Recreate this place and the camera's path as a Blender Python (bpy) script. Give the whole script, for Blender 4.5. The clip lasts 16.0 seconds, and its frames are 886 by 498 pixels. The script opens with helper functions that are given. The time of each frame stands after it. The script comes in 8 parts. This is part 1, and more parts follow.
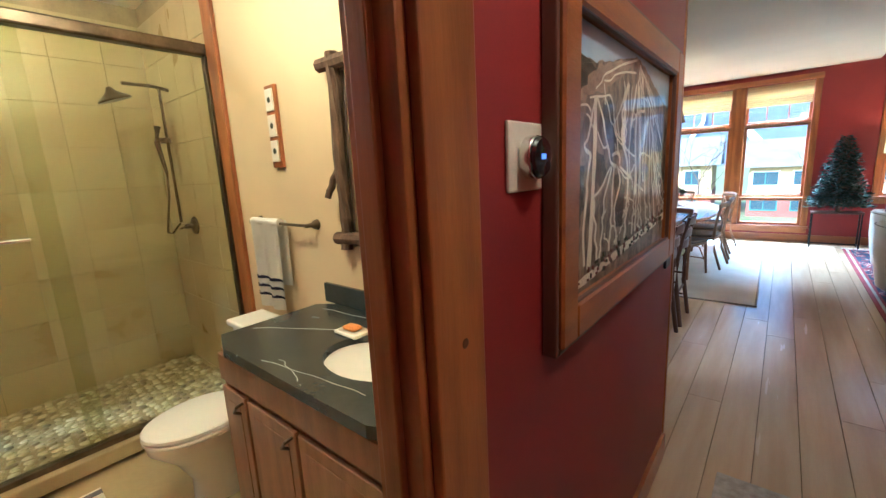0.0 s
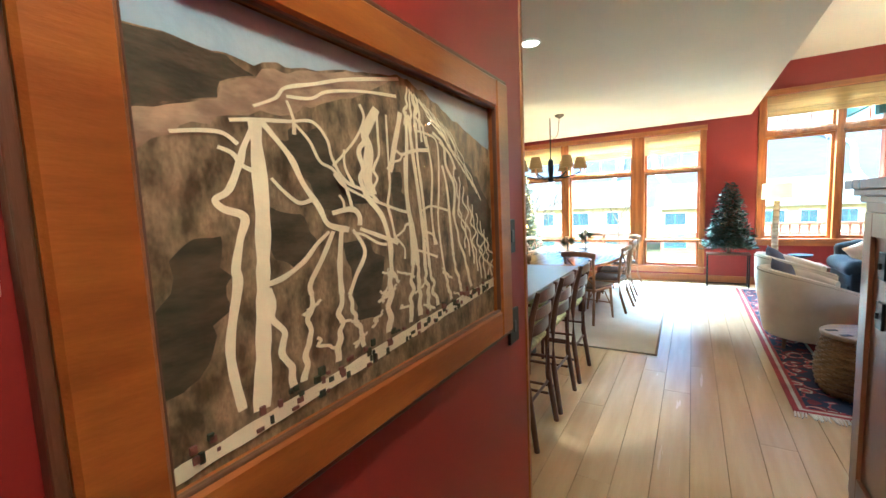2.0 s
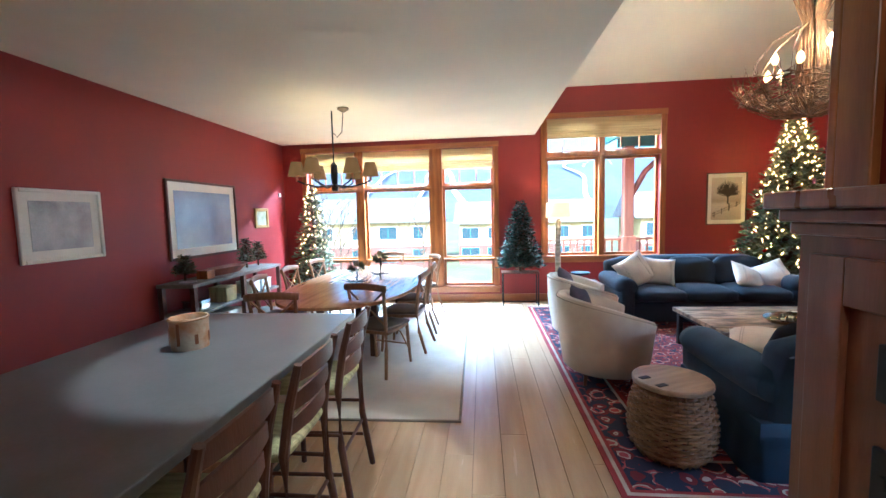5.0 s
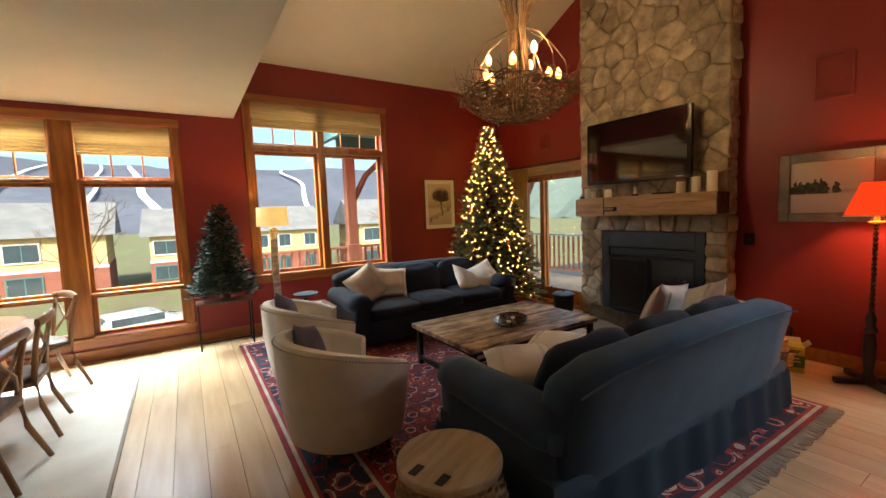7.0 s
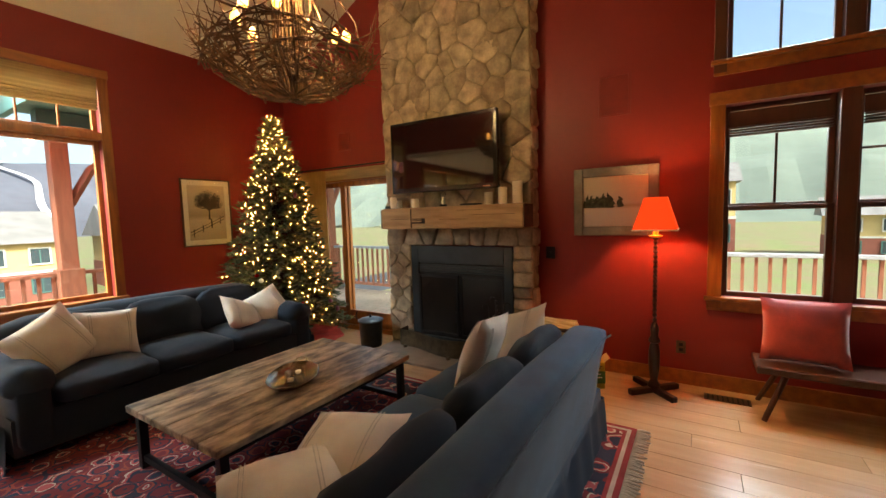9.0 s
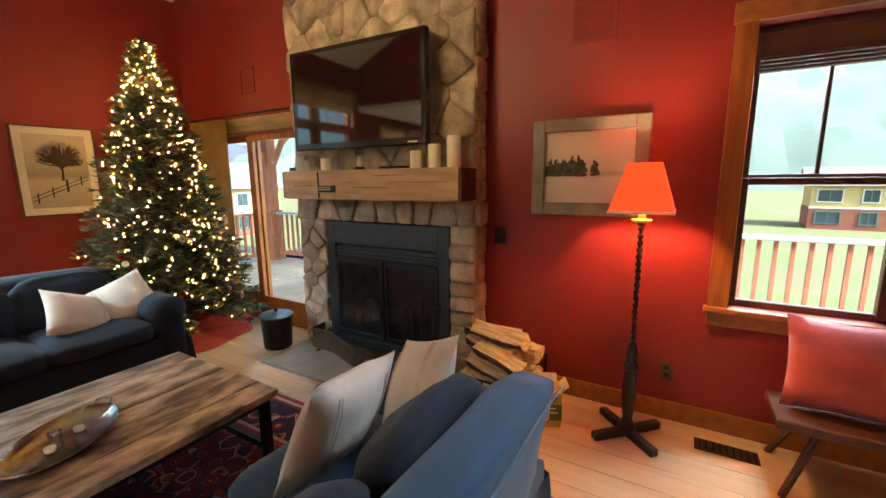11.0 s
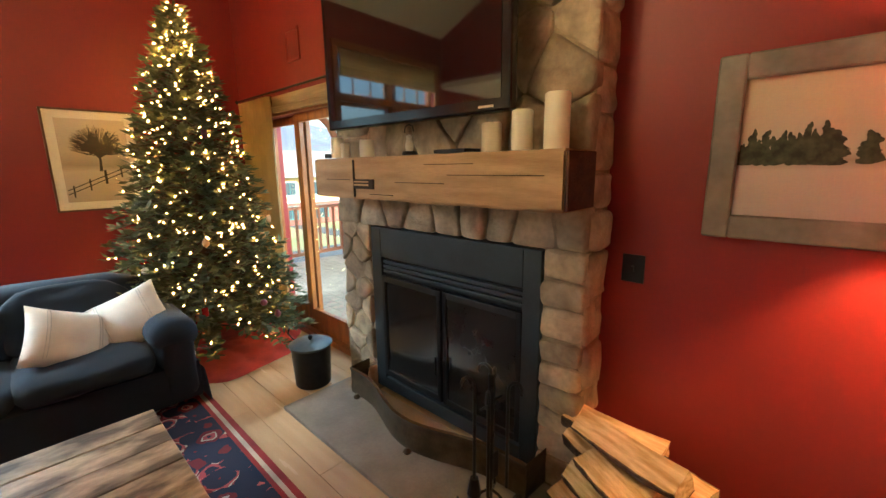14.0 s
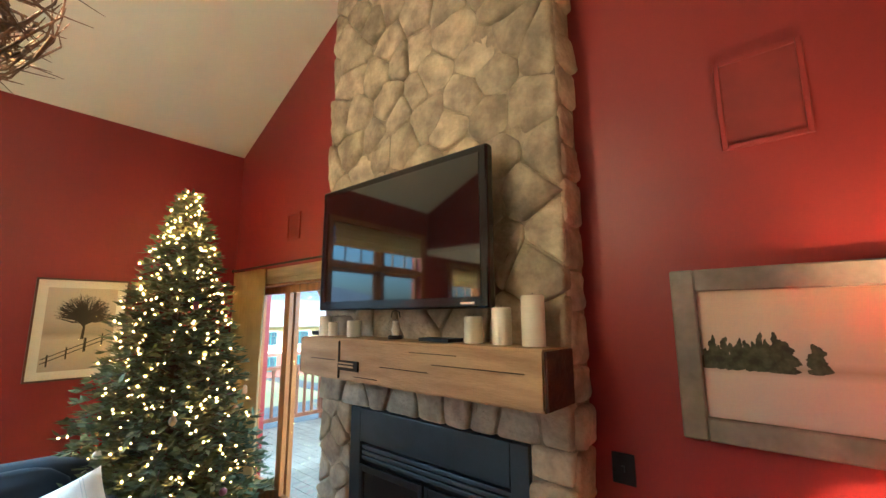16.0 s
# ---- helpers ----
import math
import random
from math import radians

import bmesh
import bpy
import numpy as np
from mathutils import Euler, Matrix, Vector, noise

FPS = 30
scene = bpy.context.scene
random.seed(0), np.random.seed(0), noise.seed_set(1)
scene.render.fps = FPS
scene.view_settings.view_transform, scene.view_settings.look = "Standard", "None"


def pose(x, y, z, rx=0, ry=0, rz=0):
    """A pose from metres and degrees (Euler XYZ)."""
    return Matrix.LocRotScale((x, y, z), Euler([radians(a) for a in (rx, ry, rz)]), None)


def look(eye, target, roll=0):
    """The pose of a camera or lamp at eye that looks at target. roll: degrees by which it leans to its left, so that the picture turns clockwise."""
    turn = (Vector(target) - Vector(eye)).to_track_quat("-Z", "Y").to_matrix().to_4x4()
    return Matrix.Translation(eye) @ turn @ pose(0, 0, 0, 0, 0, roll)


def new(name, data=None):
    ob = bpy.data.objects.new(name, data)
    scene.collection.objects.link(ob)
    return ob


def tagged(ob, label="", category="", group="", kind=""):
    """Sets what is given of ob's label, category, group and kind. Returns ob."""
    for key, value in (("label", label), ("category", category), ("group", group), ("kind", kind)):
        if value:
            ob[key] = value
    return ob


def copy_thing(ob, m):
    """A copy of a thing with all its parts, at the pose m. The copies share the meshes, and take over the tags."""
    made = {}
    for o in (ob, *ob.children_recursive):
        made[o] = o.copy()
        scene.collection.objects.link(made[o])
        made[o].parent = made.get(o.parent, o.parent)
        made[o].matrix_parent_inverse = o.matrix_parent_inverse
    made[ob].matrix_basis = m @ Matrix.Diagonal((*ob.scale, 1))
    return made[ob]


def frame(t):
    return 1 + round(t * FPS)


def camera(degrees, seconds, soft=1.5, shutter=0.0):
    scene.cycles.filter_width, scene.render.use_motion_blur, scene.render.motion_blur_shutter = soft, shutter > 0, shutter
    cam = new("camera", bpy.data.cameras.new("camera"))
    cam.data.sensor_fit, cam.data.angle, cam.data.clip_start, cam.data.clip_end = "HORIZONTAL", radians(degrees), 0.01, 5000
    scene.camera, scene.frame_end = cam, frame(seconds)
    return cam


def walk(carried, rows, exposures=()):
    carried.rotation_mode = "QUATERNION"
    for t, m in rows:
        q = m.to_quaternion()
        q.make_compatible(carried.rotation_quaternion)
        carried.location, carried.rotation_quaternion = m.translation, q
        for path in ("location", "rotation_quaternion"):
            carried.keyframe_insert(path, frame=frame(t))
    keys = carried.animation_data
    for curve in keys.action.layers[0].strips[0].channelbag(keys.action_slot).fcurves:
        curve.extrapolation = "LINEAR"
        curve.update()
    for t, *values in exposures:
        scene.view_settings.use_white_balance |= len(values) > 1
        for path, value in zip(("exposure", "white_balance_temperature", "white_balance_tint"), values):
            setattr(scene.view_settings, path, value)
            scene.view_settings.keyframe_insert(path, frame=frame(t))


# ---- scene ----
cam = camera(94.8, 16.0)
PATH = [
    (0, (-0.015, 0.013, 1.537), (-1.276, 1.519, 1.161), -2.9),
    (0.5, (0.098, 0.195, 1.539), (-1.087, 1.774, 1.22), -2.3),
    (1, (0.145, 0.34, 1.549), (-0.947, 1.995, 1.289), -2.0),
    (1.5, (0.15, 0.511, 1.561), (-0.903, 2.196, 1.335), -2.2),
    (2, (0.158, 0.683, 1.558), (-0.883, 2.379, 1.356), -2.5),
    (2.5, (0.178, 0.878, 1.575), (-0.876, 2.567, 1.385), -2.7),
    (3, (0.225, 1.07, 1.578), (-0.781, 2.788, 1.39), -2.9),
    (3.2, (0.232, 1.141, 1.57), (-0.724, 2.888, 1.38), -3.0),
    (5.3, (0.052, 2.36, 1.566), (0.063, 4.352, 1.395), -1.3),
    (5.5, (0.05, 2.491, 1.557), (0.21, 4.477, 1.378), -1.3),
    (6, (0.043, 2.834, 1.562), (0.544, 4.761, 1.376), -1.7),
    (6.5, (0.148, 3.102, 1.561), (0.933, 4.932, 1.373), -2.0),
    (7, (0.352, 3.358, 1.555), (1.41, 5.046, 1.38), -2.1),
    (7.5, (0.532, 3.561, 1.545), (1.818, 5.083, 1.379), -2.0),
    (7.8, (0.609, 3.653, 1.562), (2.003, 5.078, 1.393), -2.0),
    (8, (0.717, 3.787, 1.559), (2.167, 5.155, 1.399), -1.9),
    (8.5, (0.916, 3.926, 1.56), (2.493, 5.145, 1.403), -1.7),
    (9, (1.216, 3.977, 1.576), (2.904, 5.037, 1.415), -1.7),
    (9.5, (1.506, 4.028, 1.558), (3.281, 4.931, 1.379), -1.5),
    (9.7, (1.619, 4.061, 1.553), (3.424, 4.9, 1.361), -1.4),
    (11.8, (2.932, 4.127, 1.655), (4.527, 5.242, 1.195), -1.2),
    (12, (3.012, 4.259, 1.661), (4.589, 5.391, 1.18), -1.4),
    (12.5, (3.151, 4.461, 1.562), (4.699, 5.635, 1.086), -0.8),
    (13, (3.365, 4.541, 1.555), (4.813, 5.801, 0.994), -1.1),
    (13.5, (3.474, 4.626, 1.573), (4.892, 5.934, 1.045), -1.1),
    (14, (3.527, 4.682, 1.622), (4.952, 6.028, 1.224), -0.8),
    (14.5, (3.533, 4.681, 1.684), (4.967, 6.052, 1.429), -0.7),
    (15, (3.509, 4.67, 1.729), (4.96, 6.045, 1.658), -0.6),
    (15.5, (3.488, 4.651, 1.793), (4.957, 6.004, 1.9), -0.6),
    (16, (3.471, 4.625, 1.816), (4.959, 5.923, 2.136), -0.2),
]
walk(cam, [(t, look(eye, target, roll)) for t, eye, target, roll in PATH],
     [(0, 1.95, 4050, -5), (1.2, 2.4, 4500, -16), (2.4, 2.7, 4250, -14), (3.2, 2.4, 4150, -8), (5.3, 2.15, 4150, -3), (6.2, 1.5, 4800, 1), (7, 1.0, 6100, 0), (8, 1.05, 6600, -2),
      (9.7, 1.5, 6200, 0), (12, 2.0, 5200, -8), (14.8, 2.15, 5500, -9), (16, 2.2, 4400, -14)])

# ---- world and light ----
world = bpy.data.worlds.new("sky_world")
scene.world = world
world.use_nodes = True
wn = world.node_tree
sky = wn.nodes.new("ShaderNodeTexSky")
sky.sky_type, sky.sun_disc = "NISHITA", False
sky.sun_elevation, sky.sun_rotation = radians(38), radians(198)
sky.air_density, sky.dust_density = 1.0, 4.0
wn.links.new(sky.outputs[0], wn.nodes["Background"].inputs[0])
wn.nodes["Background"].inputs[1].default_value = 0.15


def lamp(name, kind, power, colour, matrix, size=0.1, size_y=None, **more):
    data = bpy.data.lights.new(name, kind)
    data.energy, data.color = power, colour
    if kind == "AREA":
        data.shape, data.size, data.size_y = "RECTANGLE", size, size_y or size
    elif kind == "SUN":
        data.angle = size
    else:
        data.shadow_soft_size = size
    ob = new(name, data)
    ob.matrix_world = matrix
    return ob


lamp("sun", "SUN", 4.0, (1.0, 0.96, 0.90), look((0, 0, 20), (4, 12, 10)), radians(10))
DAY = (0.86, 0.93, 1.0)
lamp("window_light", "AREA", 1500, DAY, look((-1.4, 10.3, 3.55), (-1.4, 6.6, 0.0)), 3.6, 1.1)
lamp("window_light", "AREA", 330, DAY, look((2.1, 10.4, 4.15), (2.1, 6.4, 0.3)), 2.0, 1.1)
lamp("window_light", "AREA", 15, DAY, look((6.5, 8.1, 3.0), (3.6, 7.6, 0.0)), 1.5, 0.9)
lamp("window_light", "AREA", 98, DAY, look((7.6, 3.0, 2.95), (2.6, 3.9, 0.6)), 3.0, 0.8)
lamp("window_light", "AREA", 250, DAY, look((6.6, 3.05, 4.9), (3.6, 3.3, 0.0)), 1.6, 1.2)

# ---- materials ----


def mat(name, colour, rough=0.6, metal=0.0, vary=0.12, scale=6.0, fine=60.0, bump=0.15, stretch=(1, 1, 1), second=None, mix=0.5, coat=0.0, rand=0.0, sheen=0.0):
    """A surface with variation at two scales and a fine relief, in object space."""
    m = bpy.data.materials.new(name)
    m.use_nodes = True
    nt = m.node_tree
    b = nt.nodes["Principled BSDF"]
    b.inputs["Metallic"].default_value = metal
    b.inputs["Coat Weight"].default_value = coat
    b.inputs["Sheen Weight"].default_value = sheen
    tc = nt.nodes.new("ShaderNodeTexCoord")
    mp = nt.nodes.new("ShaderNodeMapping")
    mp.inputs["Scale"].default_value = stretch
    nt.links.new(tc.outputs["Object"], mp.inputs["Vector"])
    src = mp.outputs[0]
    if rand:
        oi = nt.nodes.new("ShaderNodeObjectInfo")
        ad = nt.nodes.new("ShaderNodeVectorMath")
        ad.operation = "MULTIPLY_ADD"
        ad.inputs[1].default_value = (1, 1, 1)
        sc = nt.nodes.new("ShaderNodeVectorMath")
        sc.operation = "SCALE"
        sc.inputs[0].default_value = (37, 53, 71)
        nt.links.new(oi.outputs["Random"], sc.inputs["Scale"])
        nt.links.new(src, ad.inputs[0])
        nt.links.new(sc.outputs[0], ad.inputs[2])
        src = ad.outputs[0]
    n1 = nt.nodes.new("ShaderNodeTexNoise")
    n1.inputs["Scale"].default_value, n1.inputs["Detail"].default_value = scale, 5
    n2 = nt.nodes.new("ShaderNodeTexNoise")
    n2.inputs["Scale"].default_value, n2.inputs["Detail"].default_value = fine, 3
    for n in (n1, n2):
        nt.links.new(src, n.inputs["Vector"])
    c2 = second or tuple(c * (1 - vary * 2.2) for c in colour)
    ramp = nt.nodes.new("ShaderNodeValToRGB")
    ramp.color_ramp.elements[0].position, ramp.color_ramp.elements[1].position = 0.5 - 0.3 * mix, 0.5 + 0.3 * mix
    ramp.color_ramp.elements[0].color = (*c2, 1)
    ramp.color_ramp.elements[1].color = (*colour, 1)
    nt.links.new(n1.outputs["Fac"], ramp.inputs["Fac"])
    mr = nt.nodes.new("ShaderNodeMapRange")
    mr.inputs["To Min"].default_value, mr.inputs["To Max"].default_value = 1 - vary, 1 + vary
    nt.links.new(n2.outputs["Fac"], mr.inputs["Value"])
    val = mr.outputs[0]
    if rand:
        mr2 = nt.nodes.new("ShaderNodeMapRange")
        mr2.inputs["To Min"].default_value, mr2.inputs["To Max"].default_value = 1 - rand, 1 + rand
        nt.links.new(oi.outputs["Random"], mr2.inputs["Value"])
        mm = nt.nodes.new("ShaderNodeMath")
        mm.operation = "MULTIPLY"
        nt.links.new(val, mm.inputs[0])
        nt.links.new(mr2.outputs[0], mm.inputs[1])
        val = mm.outputs[0]
    mul = nt.nodes.new("ShaderNodeVectorMath")
    mul.operation = "SCALE"
    nt.links.new(ramp.outputs[0], mul.inputs[0])
    nt.links.new(val, mul.inputs["Scale"])
    nt.links.new(mul.outputs[0], b.inputs["Base Color"])
    rr = nt.nodes.new("ShaderNodeMapRange")
    rr.inputs["To Min"].default_value, rr.inputs["To Max"].default_value = max(0.02, rough - 0.08), min(1, rough + 0.08)
    nt.links.new(n1.outputs["Fac"], rr.inputs["Value"])
    nt.links.new(rr.outputs[0], b.inputs["Roughness"])
    if bump:
        bp = nt.nodes.new("ShaderNodeBump")
        bp.inputs["Strength"].default_value, bp.inputs["Distance"].default_value = bump, 0.01 * min(1.0, 60 / fine)
        nt.links.new(n2.outputs["Fac"], bp.inputs["Height"])
        nt.links.new(bp.outputs[0], b.inputs["Normal"])
    return m


def glow(name, colour, strength, base=(0.8, 0.8, 0.8)):
    m = bpy.data.materials.new(name)
    m.use_nodes = True
    b = m.node_tree.nodes["Principled BSDF"]
    b.inputs["Base Color"].default_value = (*base, 1)
    b.inputs["Emission Color"].default_value = (*colour, 1)
    b.inputs["Emission Strength"].default_value = strength
    return m


def glassy(name, tint=(1, 1, 1), rough=0.0, gloss=0.08, edge=0.5):
    """Thin clear pane: mostly see-through, with a mirror-like sheen by Fresnel."""
    m = bpy.data.materials.new(name)
    m.use_nodes = True
    nt = m.node_tree
    nt.nodes.remove(nt.nodes["Principled BSDF"])
    tr = nt.nodes.new("ShaderNodeBsdfTransparent")
    tr.inputs[0].default_value = (*tint, 1)
    gl = nt.nodes.new("ShaderNodeBsdfGlossy")
    gl.inputs["Roughness"].default_value = rough
    lw = nt.nodes.new("ShaderNodeLayerWeight")
    lw.inputs[0].default_value = 0.5
    pw = nt.nodes.new("ShaderNodeMath")
    pw.operation = "POWER"
    pw.inputs[1].default_value = 4.0
    nt.links.new(lw.outputs["Facing"], pw.inputs[0])
    fr = nt.nodes.new("ShaderNodeMath")
    fr.operation = "MULTIPLY_ADD"
    fr.inputs[1].default_value, fr.inputs[2].default_value = edge, gloss * 0.4
    nt.links.new(pw.outputs[0], fr.inputs[0])
    mx = nt.nodes.new("ShaderNodeMixShader")
    nt.links.new(fr.outputs[0], mx.inputs[0])
    nt.links.new(tr.outputs[0], mx.inputs[1])
    nt.links.new(gl.outputs[0], mx.inputs[2])
    nt.links.new(mx.outputs[0], nt.nodes["Material Output"].inputs[0])
    return m


RED = mat("red_paint", (0.235, 0.017, 0.013), 0.5, vary=0.06, scale=1.2, fine=140, bump=0.05, second=(0.20, 0.014, 0.012))
CREAM = mat("ceiling_paint", (0.72, 0.67, 0.52), 0.8, vary=0.03, scale=1.5, fine=160, bump=0.05, second=(0.68, 0.63, 0.485))
BATHPAINT = mat("cream_bath_paint", (0.72, 0.58, 0.34), 0.5, vary=0.03, scale=2, fine=150, bump=0.04)
TRIM = mat("stained_pine", (0.36, 0.125, 0.020), 0.38, vary=0.12, scale=3, fine=40, bump=0.08, stretch=(6, 6, 0.7), second=(0.20, 0.062, 0.011))
TRIMH = mat("stained_pine_lengthwise", (0.36, 0.13, 0.026), 0.38, vary=0.12, scale=3, fine=40, bump=0.08, stretch=(0.7, 6, 6), second=(0.25, 0.09, 0.026))
DARKTRIM = mat("dark_stained_wood", (0.12, 0.05, 0.028), 0.4, vary=0.12, scale=3, fine=40, bump=0.08, stretch=(6, 6, 0.7))
PLANK = mat("maple_plank", (0.60, 0.425, 0.25), 0.24, vary=0.05, scale=2.2, fine=34, bump=0.03, stretch=(7, 0.6, 7), second=(0.53, 0.36, 0.20), rand=0.07)
SUBFLOOR = mat("plank_gap", (0.10, 0.06, 0.035), 0.8)
STONE = mat("field_stone", (0.50, 0.40, 0.26), 0.85, vary=0.22, scale=7, fine=40, bump=0.8, second=(0.25, 0.195, 0.135), rand=0.28)
MORTAR = mat("mortar", (0.38, 0.30, 0.20), 0.95, vary=0.2, scale=12, fine=80, bump=0.5)
MANTEL = mat("hewn_beam", (0.52, 0.34, 0.17), 0.7, vary=0.16, scale=2.5, fine=30, bump=0.35, stretch=(6, 0.8, 6), second=(0.34, 0.20, 0.09))
BLACK = mat("black_iron", (0.016, 0.016, 0.018), 0.45, 0.4, vary=0.2, scale=20, fine=120, bump=0.1)
INSERT = mat("blue_black_steel", (0.05, 0.062, 0.072), 0.38, 0.5, vary=0.15, scale=4, fine=80, bump=0.05)
BRONZE = mat("aged_brass", (0.16, 0.12, 0.075), 0.35, 0.9, vary=0.2, scale=10, fine=90, bump=0.1)
DENIM = mat("blue_denim", (0.031, 0.075, 0.142), 0.9, vary=0.2, scale=5, fine=260, bump=0.3, second=(0.021, 0.050, 0.098), sheen=0.15)
# True navy of the near back cushions; also carries the far sofa's shade.
NAVYSHADEDENIM = mat("navy_and_shade_denim", (0.011, 0.019, 0.036), 0.9, vary=0.2, scale=5, fine=260, bump=0.3, second=(0.008, 0.013, 0.024), sheen=0.08)
LINEN = mat("cream_linen", (0.72, 0.66, 0.56), 0.9, vary=0.08, scale=5, fine=280, bump=0.25, second=(0.62, 0.55, 0.46), sheen=0.2)
PILLOW = mat("ivory_cotton", (0.80, 0.73, 0.62), 0.9, vary=0.07, scale=7, fine=240, bump=0.25, second=(0.70, 0.62, 0.52), sheen=0.2)
GREYPIL = mat("grey_blue_cloth", (0.16, 0.15, 0.20), 0.9, vary=0.15, scale=9, fine=240, bump=0.25)
REDPIL = mat("rose_red_velvet", (0.50, 0.07, 0.055), 0.8, vary=0.2, scale=7, fine=200, bump=0.2, second=(0.33, 0.05, 0.05), sheen=0.5)
CHAIRWOOD = mat("brown_oak", (0.36, 0.19, 0.085), 0.45, vary=0.15, scale=4, fine=40, bump=0.1, stretch=(5, 5, 0.8))
STOOLWOOD = mat("dark_walnut", (0.115, 0.045, 0.024), 0.4, vary=0.15, scale=4, fine=40, bump=0.1, stretch=(5, 5, 0.8))
RUSH = mat("woven_rush", (0.55, 0.50, 0.24), 0.85, vary=0.2, scale=4, fine=60, bump=0.4, stretch=(10, 1, 1))
TABLEWOOD = mat("honey_oak_top", (0.47, 0.24, 0.10), 0.22, vary=0.12, scale=2.5, fine=34, bump=0.04, stretch=(7, 0.7, 7), second=(0.36, 0.165, 0.065))
COFFEE = mat("weathered_elm", (0.55, 0.42, 0.27), 0.42, vary=0.3, scale=5, fine=26, bump=0.25, stretch=(1, 2.4, 2.4), second=(0.12, 0.086, 0.058), mix=0.42, rand=0.2)
COUNTER = mat("dark_grey_soapstone", (0.15, 0.15, 0.155), 0.32, vary=0.12, scale=4, fine=70, bump=0.03)
WHITE = mat("white_china", (0.82, 0.80, 0.76), 0.2, vary=0.02, scale=4, fine=80, bump=0.0)
WAX = mat("ivory_wax", (0.82, 0.76, 0.60), 0.5, vary=0.04, scale=9, fine=90, bump=0.05)
NEEDLE = mat("fir_needles", (0.15, 0.165, 0.07), 0.65, vary=0.3, scale=7, fine=60, bump=0.0, second=(0.06, 0.075, 0.032))
BARK = mat("bark", (0.16, 0.10, 0.06), 0.9, vary=0.3, scale=8, fine=60, bump=0.6, stretch=(3, 3, 0.6))
BIRCH = mat("birch_bark", (0.62, 0.56, 0.46), 0.8, vary=0.15, scale=6, fine=50, bump=0.3, stretch=(1, 1, 4), second=(0.30, 0.25, 0.19))
BLIND = mat("bamboo_blind", (0.58, 0.43, 0.22), 0.7, vary=0.18, scale=3, fine=30, bump=0.3, stretch=(0.4, 1, 14))
bn = BLIND.node_tree
thin = bn.nodes.new("ShaderNodeBsdfTranslucent")
thin.inputs[0].default_value = (0.62, 0.46, 0.24, 1)
both = bn.nodes.new("ShaderNodeMixShader")
both.inputs[0].default_value = 0.4
bn.links.new(bn.nodes["Principled BSDF"].outputs[0], both.inputs[1])
bn.links.new(thin.outputs[0], both.inputs[2])
bn.links.new(both.outputs[0], bn.nodes["Material Output"].inputs[0])
CURTAIN = mat("gold_curtain", (0.58, 0.40, 0.17), 0.85, vary=0.1, scale=5, fine=200, bump=0.2)
CREAMRUG = mat("cream_wool_rug", (0.66, 0.62, 0.54), 0.95, vary=0.08, scale=3, fine=320, bump=0.5, second=(0.58, 0.53, 0.45))
GLASS = glassy("window_glass")
MAPGLASS = glassy("picture_glass", gloss=0.02, edge=0.12)
SHOWERGLASS = glassy("shower_glass", (0.93, 0.95, 0.86))
SCREEN = mat("tv_screen", (0.006, 0.006, 0.007), 0.0, vary=0.0, bump=0, coat=0.4)
SCREEN.node_tree.nodes["Principled BSDF"].inputs["Specular IOR Level"].default_value = 1.0
SCREEN.node_tree.nodes["Principled BSDF"].inputs["Coat Roughness"].default_value = 0.0
CHROME = mat("silver_plate", (0.75, 0.72, 0.66), 0.16, 1.0, vary=0.05, scale=8, fine=60, bump=0.02)
GREYWOOD = mat("barn_grey_wood", (0.27, 0.24, 0.20), 0.75, vary=0.2, scale=4, fine=34, bump=0.3, stretch=(1, 1, 1), second=(0.16, 0.14, 0.115))
PICWHITE = mat("mat_board", (0.80, 0.76, 0.66), 0.8, vary=0.03)

# ---- mesh helpers ----


def part(name, bm, material, parent=None, label=""):
    me = bpy.data.meshes.new(name)
    bmesh.ops.recalc_face_normals(bm, faces=bm.faces)
    bm.to_mesh(me)
    bm.free()
    me.materials.append(material)
    ob = new(name, me)
    if parent:
        ob.parent = parent
    if label:
        ob["label"] = label
    return ob


def thing(name, label, category, x=0, y=0, z=0, rz=0, group="", kind=""):
    ob = new(name)
    ob.empty_display_size = 0.1
    ob.matrix_world = pose(x, y, z, 0, 0, rz)
    return tagged(ob, label, category, group, kind)


def smooth(ob, angle=40):
    for p in ob.data.polygons:
        p.use_smooth = True
    ob.data.set_sharp_from_angle(angle=radians(angle))
    return ob


def box(bm, x0, x1, y0, y1, z0, z1, bevel=0.0, seg=2, m=None):
    c = Matrix.Translation(((x0 + x1) / 2, (y0 + y1) / 2, (z0 + z1) / 2)) @ Matrix.Diagonal((abs(x1 - x0), abs(y1 - y0), abs(z1 - z0), 1))
    if m is not None:
        c = m @ c
    vs = bmesh.ops.create_cube(bm, size=1, matrix=c)["verts"]
    if bevel:
        es = list({e for v in vs for e in v.link_edges})
        bmesh.ops.bevel(bm, geom=es, offset=bevel, segments=seg, affect="EDGES", profile=0.5)
    return bm


def bx(*a, **k):
    return box(bmesh.new(), *a, **k)


def rod(bm, p, q, r0, r1=None, n=10, caps=True):
    """A round bar from p to q, r0 thick at p and r1 at q."""
    p, q = Vector(p), Vector(q)
    d = q - p
    m = Matrix.Translation((p + q) / 2) @ d.to_track_quat("Z", "Y").to_matrix().to_4x4()
    bmesh.ops.create_cone(bm, cap_ends=caps, segments=n, radius1=r0, radius2=r0 if r1 is None else r1, depth=d.length, matrix=m)
    return bm


